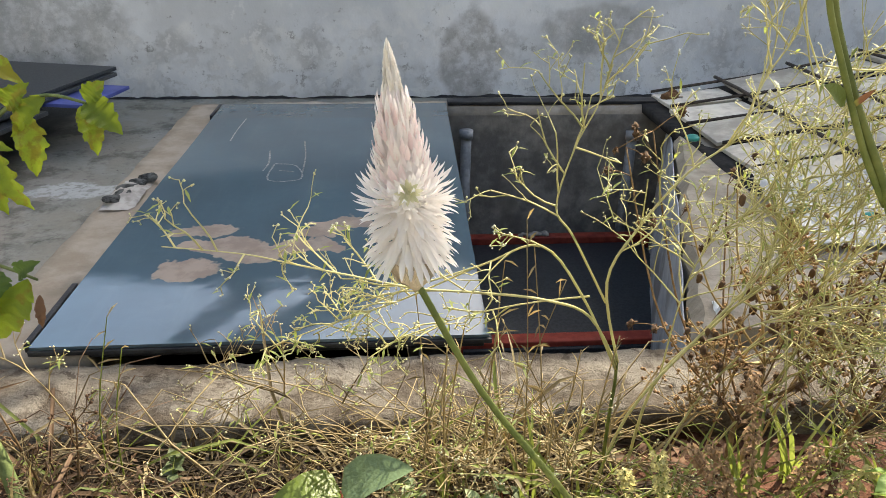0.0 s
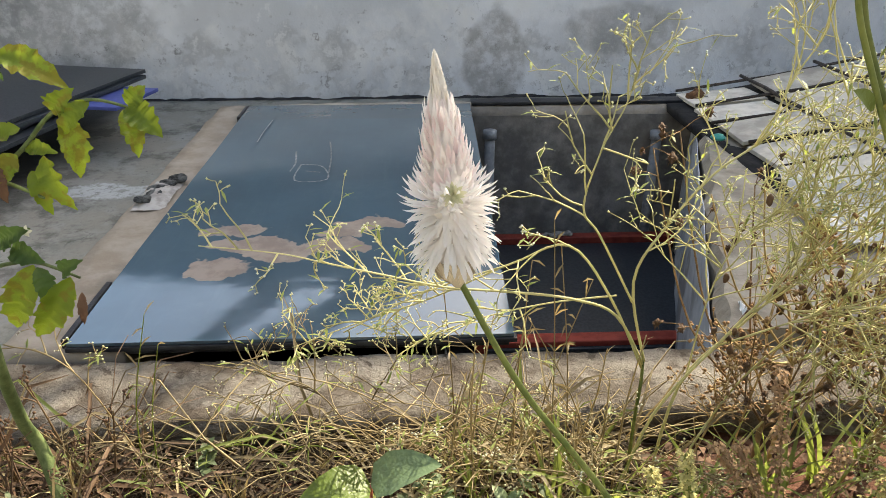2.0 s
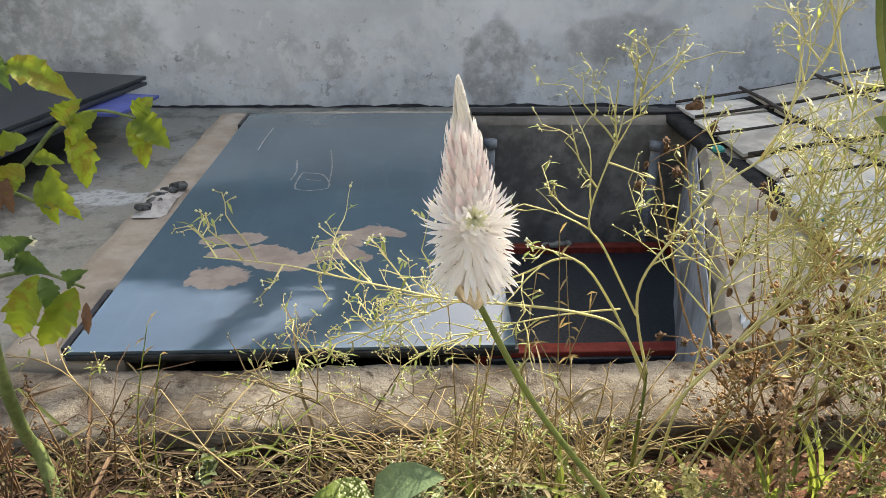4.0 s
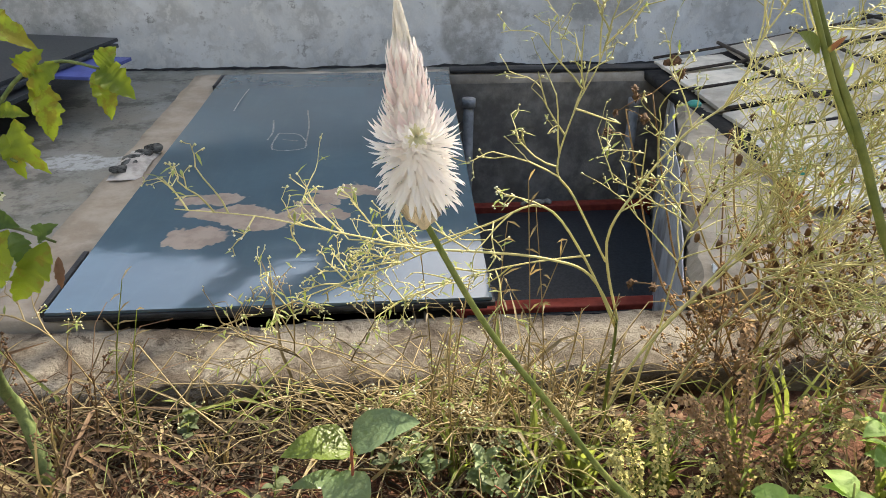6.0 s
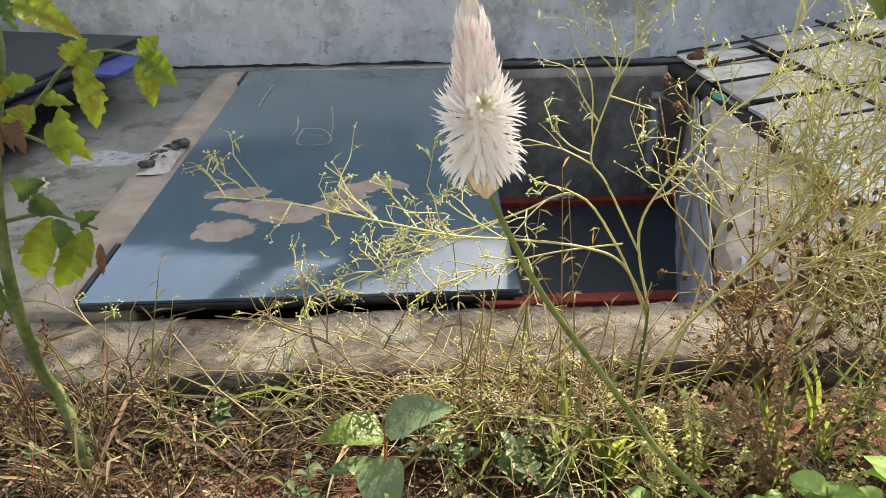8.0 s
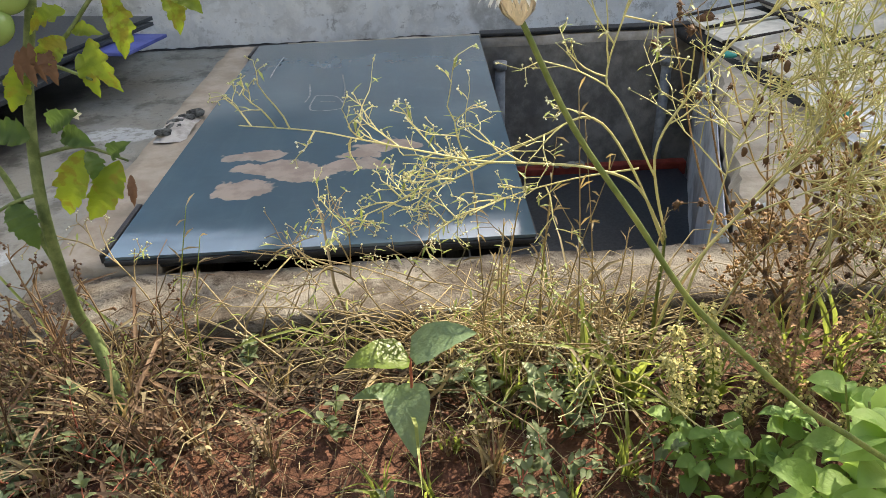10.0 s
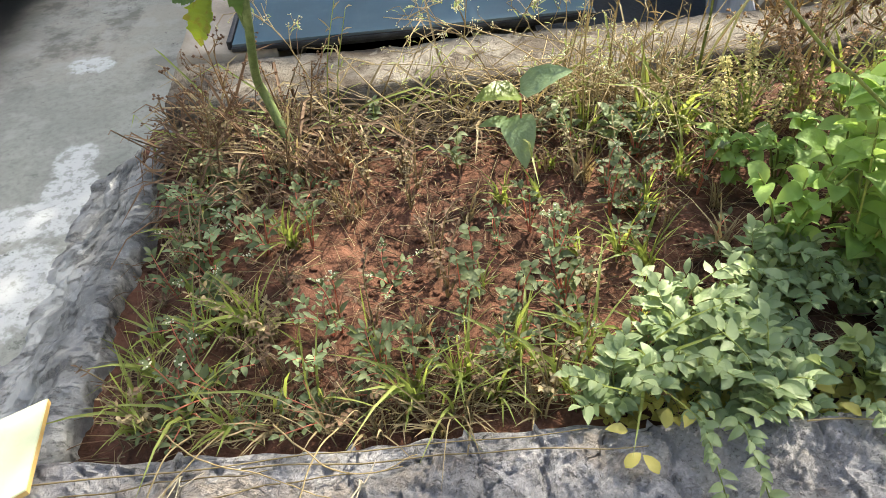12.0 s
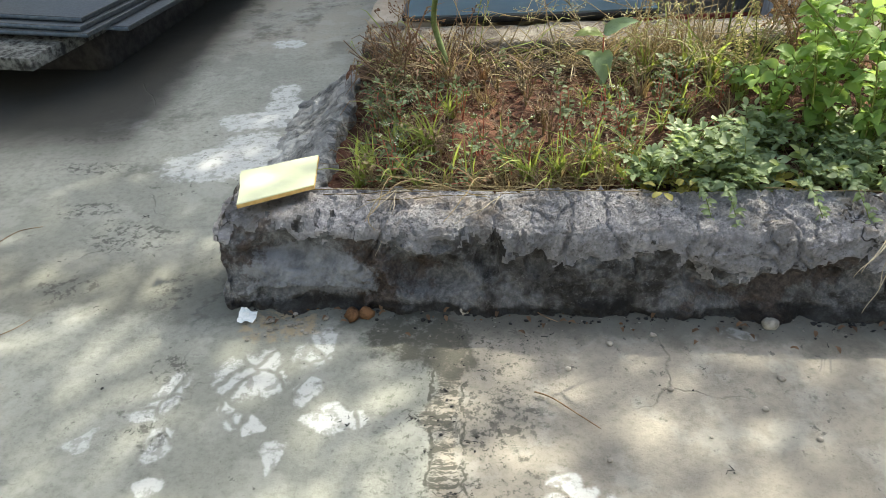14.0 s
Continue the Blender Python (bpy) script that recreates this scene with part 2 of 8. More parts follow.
def make_plaster():
    n = Nodes("stained_wall_plaster")
    wide = n.noise(0.9, 6.0, 0.6)
    mid = n.noise(3.5, 7.0, 0.65)
    grain = n.noise(60.0, 4.0)
    c = n.mix(n.ramp(wide, 0.38, 0.62), (0.59, 0.602, 0.61), (0.76, 0.772, 0.78))
    c = n.mix(n.ramp(n.noise(2.1, 6.0, 0.6, distort=0.4), 0.54, 0.64, 0.0, 0.55), c, (0.78, 0.77, 0.74))
    low = n.ramp(n.axis(2), 1.1, 0.1)
    spots = n.ramp(n.math("ADD", mid, n.math("MULTIPLY", low, 0.10)), 0.55, 0.70)
    c = n.mix(n.math("MULTIPLY", spots, 0.42), c, (0.23, 0.225, 0.21))
    mould = n.ramp(n.math("ADD", n.noise(14.0, 7.0, 0.75), n.math("MULTIPLY", low, 0.12)), 0.64, 0.72)
    c = n.mix(n.math("MULTIPLY", mould, 0.6), c, (0.13, 0.125, 0.115))
    white = n.ramp(n.math("ADD", n.noise(7.0, 6.0, 0.7), n.math("MULTIPLY", low, 0.14)), 0.62, 0.72)
    c = n.mix(n.math("MULTIPLY", white, 0.6), c, (0.82, 0.82, 0.81))
    # unseen upper wall, coloured dark to darken its reflection in the board
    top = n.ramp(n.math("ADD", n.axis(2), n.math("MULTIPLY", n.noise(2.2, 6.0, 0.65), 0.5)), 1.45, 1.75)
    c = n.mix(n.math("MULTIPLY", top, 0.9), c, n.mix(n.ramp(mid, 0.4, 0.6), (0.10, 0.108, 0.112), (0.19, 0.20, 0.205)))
    wv = n.warp(4.0, 0.12)
    # wall blots; the large far-left one paints the wall's darker, shaded end
    for x, z, rx, rz, col, k in ((0.95, 0.35, 0.26, 0.4, (0.22, 0.205, 0.18), 0.6), (2.85, 1.5, 1.0, 0.34, (0.84, 0.85, 0.86), 0.85), (1.45, 1.0, 0.7, 0.35, (0.82, 0.82, 0.82), 0.6), (2.0, 0.6, 0.5, 0.2, (0.21, 0.2, 0.18), 0.45), (-2.6, 0.7, 0.9, 0.5, (0.2, 0.2, 0.19), 0.5), (-4.1, 1.1, 1.7, 1.0, (0.22, 0.23, 0.235), 0.6)):
        sx = n.math("DIVIDE", n.math("SUBTRACT", n.axis(0, wv), x), rx)
        sz = n.math("DIVIDE", n.math("SUBTRACT", n.axis(2, wv), z), rz)
        d = n.math("ADD", n.math("MULTIPLY", sx, sx), n.math("MULTIPLY", sz, sz))
        m = n.math("MULTIPLY", n.ramp(d, 1.2, 0.7), n.ramp(n.noise(9.0, 5.0, 0.7), 0.35, 0.6, 0.35, 1.0) if k < 0.85 else 1.0)
        c = n.mix(n.math("MULTIPLY", m, k), c, col)
    n.bump(n.math("ADD", n.math("MULTIPLY", mid, 1.0), n.math("MULTIPLY", grain, 0.15)), 0.45, 0.02)
    return n.done(c, 0.85, 0.25)


def make_kerb():
    n = Nodes("weathered_kerb_mortar")
    big = n.noise(3.0, 6.0, 0.65)
    mid = n.noise(13.0, 8.0, 0.75)
    grain = n.noise(60.0, 7.0, 0.8)
    gravel = n.voronoi(95.0, "F1", n.warp(30.0, 0.02))
    pits = n.ramp(n.noise(30.0, 5.0, 0.7), 0.58, 0.66)
    up = n.axis(2)
    c = n.mix(n.ramp(big, 0.36, 0.64), (0.335, 0.333, 0.355), (0.53, 0.525, 0.56))
    c = n.mix(n.ramp(grain, 0.46, 0.66, 0.0, 0.35), c, (0.50, 0.495, 0.51))
    flake = n.ramp(n.noise(6.5, 9.0, 0.62, distort=0.5), 0.50, 0.525)
    c = n.mix(n.math("MULTIPLY", flake, 0.45), c, (0.27, 0.263, 0.268))
    c = n.mix(n.ramp(gravel, 0.25, 0.65, 0.0, 0.25), c, (0.18, 0.178, 0.178))
    c = n.mix(n.ramp(mid, 0.52, 0.66, 0.0, 0.5), c, (0.13, 0.125, 0.125))
    c = n.mix(n.ramp(n.noise(120.0, 5.0, 0.75), 0.54, 0.66, 0.0, 0.55), c, (0.10, 0.097, 0.097))
    crack = n.ramp(n.voronoi(2.6, "DISTANCE_TO_EDGE", n.warp(10.0, 0.17)), 0.0, 0.010, 1.0, 0.0)
    crack = n.math("MULTIPLY", crack, n.ramp(n.noise(2.3, 2.0), 0.54, 0.60))
    c = n.mix(n.math("MULTIPLY", crack, 0.85), c, (0.03, 0.028, 0.026))
    c = n.mix(n.math("MULTIPLY", pits, 0.45), c, (0.07, 0.067, 0.066))
    earth = n.math("MULTIPLY", n.ramp(up, 0.275, 0.295), n.ramp(n.noise(4.5, 5.0, 0.6), 0.46, 0.58))
    c = n.mix(n.math("MULTIPLY", earth, 0.6), c, (0.33, 0.275, 0.225))
    h = n.math("ADD", n.math("MULTIPLY", mid, 1.2), n.math("ADD", n.math("MULTIPLY", grain, 0.8), n.math("ADD", n.math("MULTIPLY", crack, -1.0), n.math("MULTIPLY", pits, -0.35))))
    h = n.math("ADD", h, n.math("ADD", n.math("MULTIPLY", gravel, -0.12), n.math("MULTIPLY", flake, -0.7)))
    n.bump(h, 1.0, 0.026)
    return n.done(c, 0.94, 0.15)


def make_kerbcore():
    """Dark, bare core of the front kerb."""
    n = Nodes("damp_kerb_core")
    mid = n.noise(9.0, 8.0, 0.72)
    grain = n.noise(55.0, 7.0, 0.8)
    c = n.mix(n.ramp(mid, 0.38, 0.64), (0.042, 0.040, 0.039), (0.165, 0.160, 0.160))
    c = n.mix(n.ramp(grain, 0.52, 0.66, 0.0, 0.5), c, (0.29, 0.285, 0.285))
    patch = n.math("MULTIPLY", n.ramp(n.noise(4.4, 7.0, 0.68), 0.44, 0.55), n.ramp(n.axis(0), -0.62, -0.78, 0.8, 1.0))
    c = n.mix(n.math("MULTIPLY", patch, 0.75), c, n.mix(n.ramp(grain, 0.38, 0.62), (0.15, 0.158, 0.172), (0.33, 0.342, 0.365)))
    red = n.ramp(n.noise(3.4, 7.0, 0.65), 0.53, 0.60)
    c = n.mix(n.math("MULTIPLY", red, 0.7), c, n.mix(n.ramp(grain, 0.4, 0.6), (0.045, 0.032, 0.026), (0.105, 0.072, 0.056)))
    # a bluish grey patch of old plaster near the corner
    sx = n.math("DIVIDE", n.math("ADD", n.axis(0), 0.93), 0.23)
    sz = n.math("DIVIDE", n.math("SUBTRACT", n.axis(2), 0.115), 0.085)
    old = n.math("ADD", n.math("ADD", n.math("MULTIPLY", sx, sx), n.math("MULTIPLY", sz, sz)), n.math("MULTIPLY", n.math("ADD", n.noise(13.0, 7.0, 0.7), -0.5), 3.2))
    c = n.mix(n.math("MULTIPLY", n.ramp(old, 1.15, 0.75), 0.85), c, n.mix(n.ramp(mid, 0.38, 0.62), (0.185, 0.197, 0.22), (0.35, 0.365, 0.40)))
    # darker towards the foot, with an uneven edge
    darkened = n.ramp(n.math("ADD", n.axis(2), n.math("MULTIPLY", n.math("ADD", n.noise(6.0, 6.0, 0.7), -0.5), 0.09)), 0.045, 0.02)
    c = n.mix(n.math("MULTIPLY", darkened, 0.8), c, (0.018, 0.017, 0.015))
    n.bump(n.math("ADD", mid, n.math("MULTIPLY", grain, 0.7)), 1.0, 0.022)
    return n.done(c, 0.9, 0.2)


def make_sidekerb():
    """Grey mortar trowelled down to the yard floor, flaked in level steps."""
    n = Nodes("trowelled_side_mortar")
    m = n.t.nodes.new("ShaderNodeMapping")
    m.inputs["Scale"].default_value = (1.0, 2.4, 1.0)
    n.put(m.inputs[0], n.coords())
    big = n.noise(3.2, 6.0, 0.65)
    steps = n.noise(11.0, 9.0, 0.76, vec=m.outputs[0])
    grain = n.noise(60.0, 7.0, 0.8)
    c = n.mix(n.ramp(big, 0.38, 0.62), (0.165, 0.170, 0.172), (0.29, 0.295, 0.30))
    c = n.mix(n.ramp(grain, 0.44, 0.66, 0.0, 0.4), c, (0.42, 0.425, 0.42))
    c = n.mix(n.ramp(steps, 0.53, 0.60, 0.0, 0.7), c, (0.085, 0.086, 0.09))
    c = n.mix(n.ramp(n.noise(22.0, 6.0, 0.75), 0.60, 0.68, 0.0, 0.7), c, (0.06, 0.058, 0.055))
    lime = n.math("MULTIPLY", n.ramp(n.noise(3.4, 6.0, 0.65), 0.52, 0.60), n.ramp(n.axis(2), 0.16, 0.02))
    c = n.mix(n.math("MULTIPLY", lime, 0.8), c, (0.46, 0.475, 0.475))
    crust = n.ramp(n.noise(5.0, 8.0, 0.7), 0.49, 0.55)
    c = n.mix(n.math("MULTIPLY", crust, 0.32), c, (0.095, 0.098, 0.105))
    n.bump(n.math("ADD", n.math("MULTIPLY", n.ramp(steps, 0.52, 0.57), -1.0), n.math("MULTIPLY", grain, 0.5)), 0.9, 0.02)
    return n.done(c, 0.93, 0.15)


def make_backkerb():
    """Earth-stained mortar, worn in level courses."""
    n = Nodes("earth_stained_mortar")
    m = n.t.nodes.new("ShaderNodeMapping")
    m.inputs["Scale"].default_value = (1.0, 1.0, 4.5)
    n.put(m.inputs[0], n.coords())
    course = n.noise(5.0, 8.0, 0.7, vec=m.outputs[0], distort=0.4)
    lines = n.noise(14.0, 6.0, 0.7, vec=m.outputs[0], distort=0.6)
    big = n.noise(2.6, 6.0, 0.65)
    grain = n.noise(45.0, 6.0, 0.75)
    c = n.mix(n.ramp(big, 0.40, 0.60), (0.085, 0.070, 0.056), (0.185, 0.168, 0.145))
    c = n.mix(n.ramp(grain, 0.42, 0.66, 0.0, 0.4), c, (0.21, 0.19, 0.163))
    c = n.mix(n.ramp(course, 0.50, 0.60, 0.0, 0.75), c, (0.060, 0.046, 0.036))
    c = n.mix(n.ramp(lines, 0.56, 0.62, 0.0, 0.8), c, (0.045, 0.035, 0.028))
    c = n.mix(n.ramp(n.noise(8.0, 6.0, 0.7), 0.58, 0.66, 0.0, 0.6), c, (0.27, 0.25, 0.22))
    n.bump(n.math("ADD", n.math("ADD", n.math("MULTIPLY", course, -1.0), n.math("MULTIPLY", lines, -0.8)), grain), 0.9, 0.016)
    return n.done(c, 0.93, 0.15)


def make_tankrim(name, a, b):
    n = Nodes(name)
    mid = n.noise(7.0, 7.0, 0.65)
    stains = n.noise(2.4, 5.0)
    c = n.mix(n.ramp(mid, 0.35, 0.65), a, b)
    c = n.mix(n.ramp(stains, 0.52, 0.66, 0.0, 0.6), c, (0.13, 0.115, 0.095))
    n.bump(n.math("ADD", mid, n.math("MULTIPLY", n.noise(90.0, 4.0), 0.3)), 0.5, 0.01)
    return n.done(c, 0.88, 0.25)


def make_soil():
    n = Nodes("red_garden_soil")
    a = n.noise(9.0, 7.0, 0.7)
    b = n.noise(55.0, 5.0, 0.7)
    c = n.mix(n.ramp(a, 0.34, 0.66), (0.034, 0.017, 0.011), (0.135, 0.063, 0.042))
    c = n.mix(n.ramp(n.noise(2.5, 4.0), 0.52, 0.7, 0.0, 0.45), c, (0.155, 0.076, 0.046))
    c = n.mix(n.ramp(b, 0.6, 0.75, 0.0, 0.6), c, (0.05, 0.028, 0.02))
    n.bump(n.math("ADD", a, n.math("MULTIPLY", b, 0.5)), 0.9, 0.02)
    return n.done(c, 0.95, 0.15)


MUD = ((-0.24, -0.42, 0.13, 0.06), (-0.17, -0.55, 0.15, 0.05), (-0.03, -0.62, 0.13, 0.07), (0.16, -0.58, 0.10, 0.06), (0.17, -0.47, 0.09, 0.05), (0.26, -0.38, 0.13, 0.06), (-0.24, -0.73, 0.10, 0.07))


def make_panel():
    n = Nodes("blue_grey_painted_board")
    a = n.noise(1.6, 6.0, 0.6)
    b = n.noise(9.0, 6.0, 0.7)
    c = n.mix(n.ramp(a, 0.35, 0.65), (0.016, 0.049, 0.077), (0.029, 0.073, 0.108))
    c = n.mix(n.ramp(b, 0.5, 0.7, 0.0, 0.25), c, (0.05, 0.09, 0.115))
    m = n.t.nodes.new("ShaderNodeMapping")
    m.inputs["Scale"].default_value = (6.0, 0.7, 1.0)
    m.inputs["Rotation"].default_value = (0, 0, 0.5)
    n.put(m.inputs[0], n.coords())
    wipe = n.noise(2.2, 5.0, 0.65, vec=m.outputs[0])
    c = n.mix(n.ramp(wipe, 0.50, 0.70, 0.0, 0.25), c, (0.06, 0.10, 0.125))
    # one darker band across the far end
    c = n.mix(n.ramp(n.axis(1), 0.96, 0.97, 0.0, 0.45), c, (0.035, 0.045, 0.052))
    wv = n.warp(9.0, 0.2)
    mud = None
    for x, y, rx, ry in MUD:
        m = spot(n, x, y, rx, ry, wv, 0.12)
        mud = m if mud is None else n.math("MAXIMUM", mud, m)
    c = n.mix(n.math("MULTIPLY", mud, 0.92), c, n.mix(n.ramp(b, 0.4, 0.6), (0.215, 0.165, 0.135), (0.30, 0.24, 0.195)))
    dust = n.math("MULTIPLY", n.ramp(n.noise(3.0, 7.0, 0.7), 0.52, 0.7), 0.3)
    c = n.mix(dust, c, (0.09, 0.125, 0.145))
    n.bump(n.math("ADD", n.math("MULTIPLY", b, 0.3), n.math("MULTIPLY", mud, 0.6)), 0.03, 0.003)
    clean = n.math("SUBTRACT", 1.0, mud)
    n.put(n.b.inputs["Coat Weight"], clean)
    n.b.inputs["Coat Tint"].default_value = (0.80, 0.95, 1.0, 1.0)
    n.b.inputs["Coat IOR"].default_value = 1.95
    n.put(n.b.inputs["Coat Roughness"], n.ramp(b, 0.35, 0.65, 0.04, 0.10))
    return n.done(c, 0.5, 0.4)


def plain(name, a, b, scale=12.0, rough=0.7, spec=0.3, bump=0.3, dist=0.004, metal=0.0, island=False):
    n = Nodes(name)
    f = n.noise(scale, 6.0, 0.65)
    c = n.mix(n.ramp(f, 0.36, 0.64), a, b)
    k = n.ramp(n.rand(island), 0.0, 1.0, 0.75, 1.2)
    v = n.t.nodes.new("ShaderNodeHueSaturation")
    n.put(v.inputs["Color"], c)
    n.put(v.inputs["Value"], k)
    n.bump(n.noise(scale * 5, 4.0), bump, dist)
    n.b.inputs["Metallic"].default_value = metal
    return n.done(v.outputs[0], rough, spec)


def leafy(name, a, b, lit, rough=0.5, amount=0.38, island=True, spec=0.35, spots=None, scale=40.0):
    n = Nodes(name)
    r = n.rand(island)
    f = n.noise(scale, 4.0)
    c = n.mix(n.math("ADD", n.math("MULTIPLY", r, 0.7), n.math("MULTIPLY", f, 0.3)), a, b)
    t = n.mix(r, lit, tuple(min(1.0, v * 1.25) for v in lit))
    if spots:
        m = n.ramp(n.math("ADD", n.noise(38.0, 5.0), n.math("MULTIPLY", r, 0.12)), 0.56, 0.68)
        c = n.mix(m, c, spots)
        t = n.mix(m, t, spots)
    n.bump(n.math("ADD", n.noise(scale * 4, 3.0), n.math("MULTIPLY", n.voronoi(scale * 2.0, "DISTANCE_TO_EDGE"), 1.5)), 0.45, 0.002)
    return n.thin(c, t, rough, amount, spec)


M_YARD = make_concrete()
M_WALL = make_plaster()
M_KERB = make_kerb()
M_KERBBROWN = make_backkerb()
M_KERBSIDE = make_sidekerb()
M_KERBCORE = make_kerbcore()
M_RIM = make_tankrim("tank_rim_plaster", (0.27, 0.235, 0.19), (0.40, 0.36, 0.31))
M_PLAT = make_tankrim("pale_platform_plaster", (0.25, 0.218, 0.172), (0.39, 0.35, 0.285))
M_RIMTAN = make_tankrim("bare_tan_plaster", (0.245, 0.205, 0.16), (0.33, 0.29, 0.24))
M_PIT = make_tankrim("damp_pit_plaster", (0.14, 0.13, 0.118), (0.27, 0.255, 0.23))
# skylight on this pit wall is put into its pale bluish plaster
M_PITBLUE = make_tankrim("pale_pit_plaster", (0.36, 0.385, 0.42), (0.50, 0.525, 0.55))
M_SOIL = make_soil()
M_PANEL = make_panel()
M_BLACK = plain("black_board_edge", (0.012, 0.013, 0.016), (0.03, 0.032, 0.036), 20, 0.5)
M_GRANITE = plain("dark_granite", (0.022, 0.027, 0.033), (0.042, 0.05, 0.058), 60, 0.42, 0.3, 0.05)
M_GRANEDGE = plain("sawn_granite_edge", (0.075, 0.105, 0.14), (0.12, 0.155, 0.195), 30, 0.6)
M_BLUE = plain("blue_sheet", (0.05, 0.07, 0.25), (0.075, 0.10, 0.33), 8, 0.5)
M_ROUGH = plain("rough_stone_edge", (0.025, 0.026, 0.026), (0.17, 0.18, 0.175), 26, 0.9, 0.2, 0.8, 0.02)
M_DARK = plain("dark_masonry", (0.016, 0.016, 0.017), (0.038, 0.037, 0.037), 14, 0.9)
M_RED = plain("red_oxide_paint", (0.20, 0.028, 0.018), (0.30, 0.05, 0.03), 14, 0.6)
M_PIPE = plain("grey_iron_pipe", (0.13, 0.14, 0.15), (0.22, 0.23, 0.24), 20, 0.55, 0.4)
M_ROD = plain("rusty_iron_rod", (0.03, 0.027, 0.025), (0.075, 0.06, 0.05), 50, 0.75, 0.3, 0.5)
M_SHEET = plain("pale_stone_sheet", (0.36, 0.34, 0.295), (0.58, 0.55, 0.48), 5, 0.75, 0.3, 0.4, 0.006)
M_PLASTIC = plain("crumpled_white_plastic", (0.62, 0.63, 0.62), (0.82, 0.82, 0.80), 10, 0.4, 0.5)
M_TEAL = plain("teal_plastic_scrap", (0.02, 0.26, 0.22), (0.03, 0.36, 0.30), 20, 0.4, 0.5)
M_TILE = plain("cream_glazed_tile", (0.62, 0.655, 0.41), (0.71, 0.745, 0.50), 5, 0.28, 0.5, 0.05)
M_TILEBACK = plain("yellow_tile_body", (0.45, 0.30, 0.10), (0.58, 0.40, 0.16), 30, 0.85)
M_STONE = plain("pebble_stone", (0.22, 0.20, 0.17), (0.40, 0.375, 0.33), 25, 0.85)
M_CLOD = plain("brown_clod", (0.09, 0.05, 0.026), (0.19, 0.10, 0.05), 30, 0.95, 0.15, 0.8, 0.01)
M_PAPER = plain("white_scrap", (0.60, 0.66, 0.68), (0.78, 0.80, 0.80), 20, 0.7)
M_BARK = plain("dry_bark", (0.16, 0.10, 0.06), (0.30, 0.21, 0.13), 40, 0.9)
M_STRAW = leafy("dry_straw", (0.035, 0.026, 0.015), (0.36, 0.295, 0.165), (0.5, 0.36, 0.15), 0.6, 0.2)
M_STRAWRED = leafy("red_brown_straw", (0.05, 0.030, 0.019), (0.18, 0.112, 0.065), (0.24, 0.13, 0.06), 0.7, 0.18)
M_GRASS = leafy("green_grass", (0.085, 0.125, 0.032), (0.25, 0.285, 0.085), (0.38, 0.45, 0.09), 0.5, 0.4)
M_WEED = leafy("weed_leaf", (0.045, 0.068, 0.034), (0.155, 0.185, 0.095), (0.22, 0.29, 0.08), 0.58, 0.28, spec=0.25)
M_SILVER = leafy("silvery_leaf", (0.11, 0.165, 0.08), (0.31, 0.375, 0.21), (0.38, 0.48, 0.17), 0.5, 0.34)
M_YGREEN = leafy("dull_green_leaf", (0.11, 0.16, 0.05), (0.28, 0.31, 0.12), (0.36, 0.42, 0.10), 0.5, 0.34)
M_YLEAF = leafy("yellow_leaf", (0.30, 0.28, 0.07), (0.48, 0.43, 0.13), (0.6, 0.55, 0.12), 0.5, 0.4)
M_BASIL = leafy("basil_leaf", (0.095, 0.185, 0.048), (0.25, 0.37, 0.105), (0.42, 0.58, 0.14), 0.58, 0.38, island=False, scale=55.0)
# sunlit and shaded copies of one leaf: the light is put into colour
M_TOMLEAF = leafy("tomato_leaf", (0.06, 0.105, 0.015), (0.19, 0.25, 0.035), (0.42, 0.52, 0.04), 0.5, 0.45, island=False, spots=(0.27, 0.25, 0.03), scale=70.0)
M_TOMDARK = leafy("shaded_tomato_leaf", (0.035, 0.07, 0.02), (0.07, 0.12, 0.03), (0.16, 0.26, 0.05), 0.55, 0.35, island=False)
M_STALKLEAF = leafy("olive_stalk_leaf", (0.085, 0.125, 0.03), (0.15, 0.18, 0.05), (0.25, 0.28, 0.05), 0.5, 0.3, island=False, spots=(0.16, 0.075, 0.04))
M_DEADLEAF = leafy("withered_leaf", (0.085, 0.048, 0.030), (0.20, 0.115, 0.07), (0.2, 0.1, 0.05), 0.85, 0.18)
# bluish from the sky's reflection, mixed into the leaf colour
M_BIGLEAF = leafy("waxy_seedling_leaf", (0.11, 0.17, 0.09), (0.18, 0.25, 0.14), (0.34, 0.45, 0.09), 0.30, 0.3, island=False)
M_STEM = plain("green_stem", (0.105, 0.14, 0.032), (0.20, 0.225, 0.06), 30, 0.55)
M_TOMSTEM = plain("hairy_tomato_stem", (0.085, 0.12, 0.04), (0.16, 0.20, 0.075), 40, 0.7)
M_YSTEM = leafy("yellow_green_twig", (0.31, 0.295, 0.115), (0.68, 0.63, 0.33), (0.70, 0.64, 0.30), 0.6, 0.18)
M_BUD = leafy("small_white_bud", (0.55, 0.55, 0.40), (0.78, 0.78, 0.64), (0.7, 0.7, 0.5), 0.7, 0.2)
M_YBUD = leafy("dry_yellow_bud", (0.44, 0.44, 0.22), (0.72, 0.70, 0.44), (0.62, 0.60, 0.3), 0.7, 0.2)
M_SEEDCUP = leafy("golden_seed_cup", (0.30, 0.26, 0.08), (0.62, 0.56, 0.24), (0.55, 0.48, 0.18), 0.7, 0.2)
M_SEED = leafy("brown_seed_head", (0.055, 0.032, 0.02), (0.14, 0.085, 0.05), (0.2, 0.1, 0.05), 0.85, 0.15)
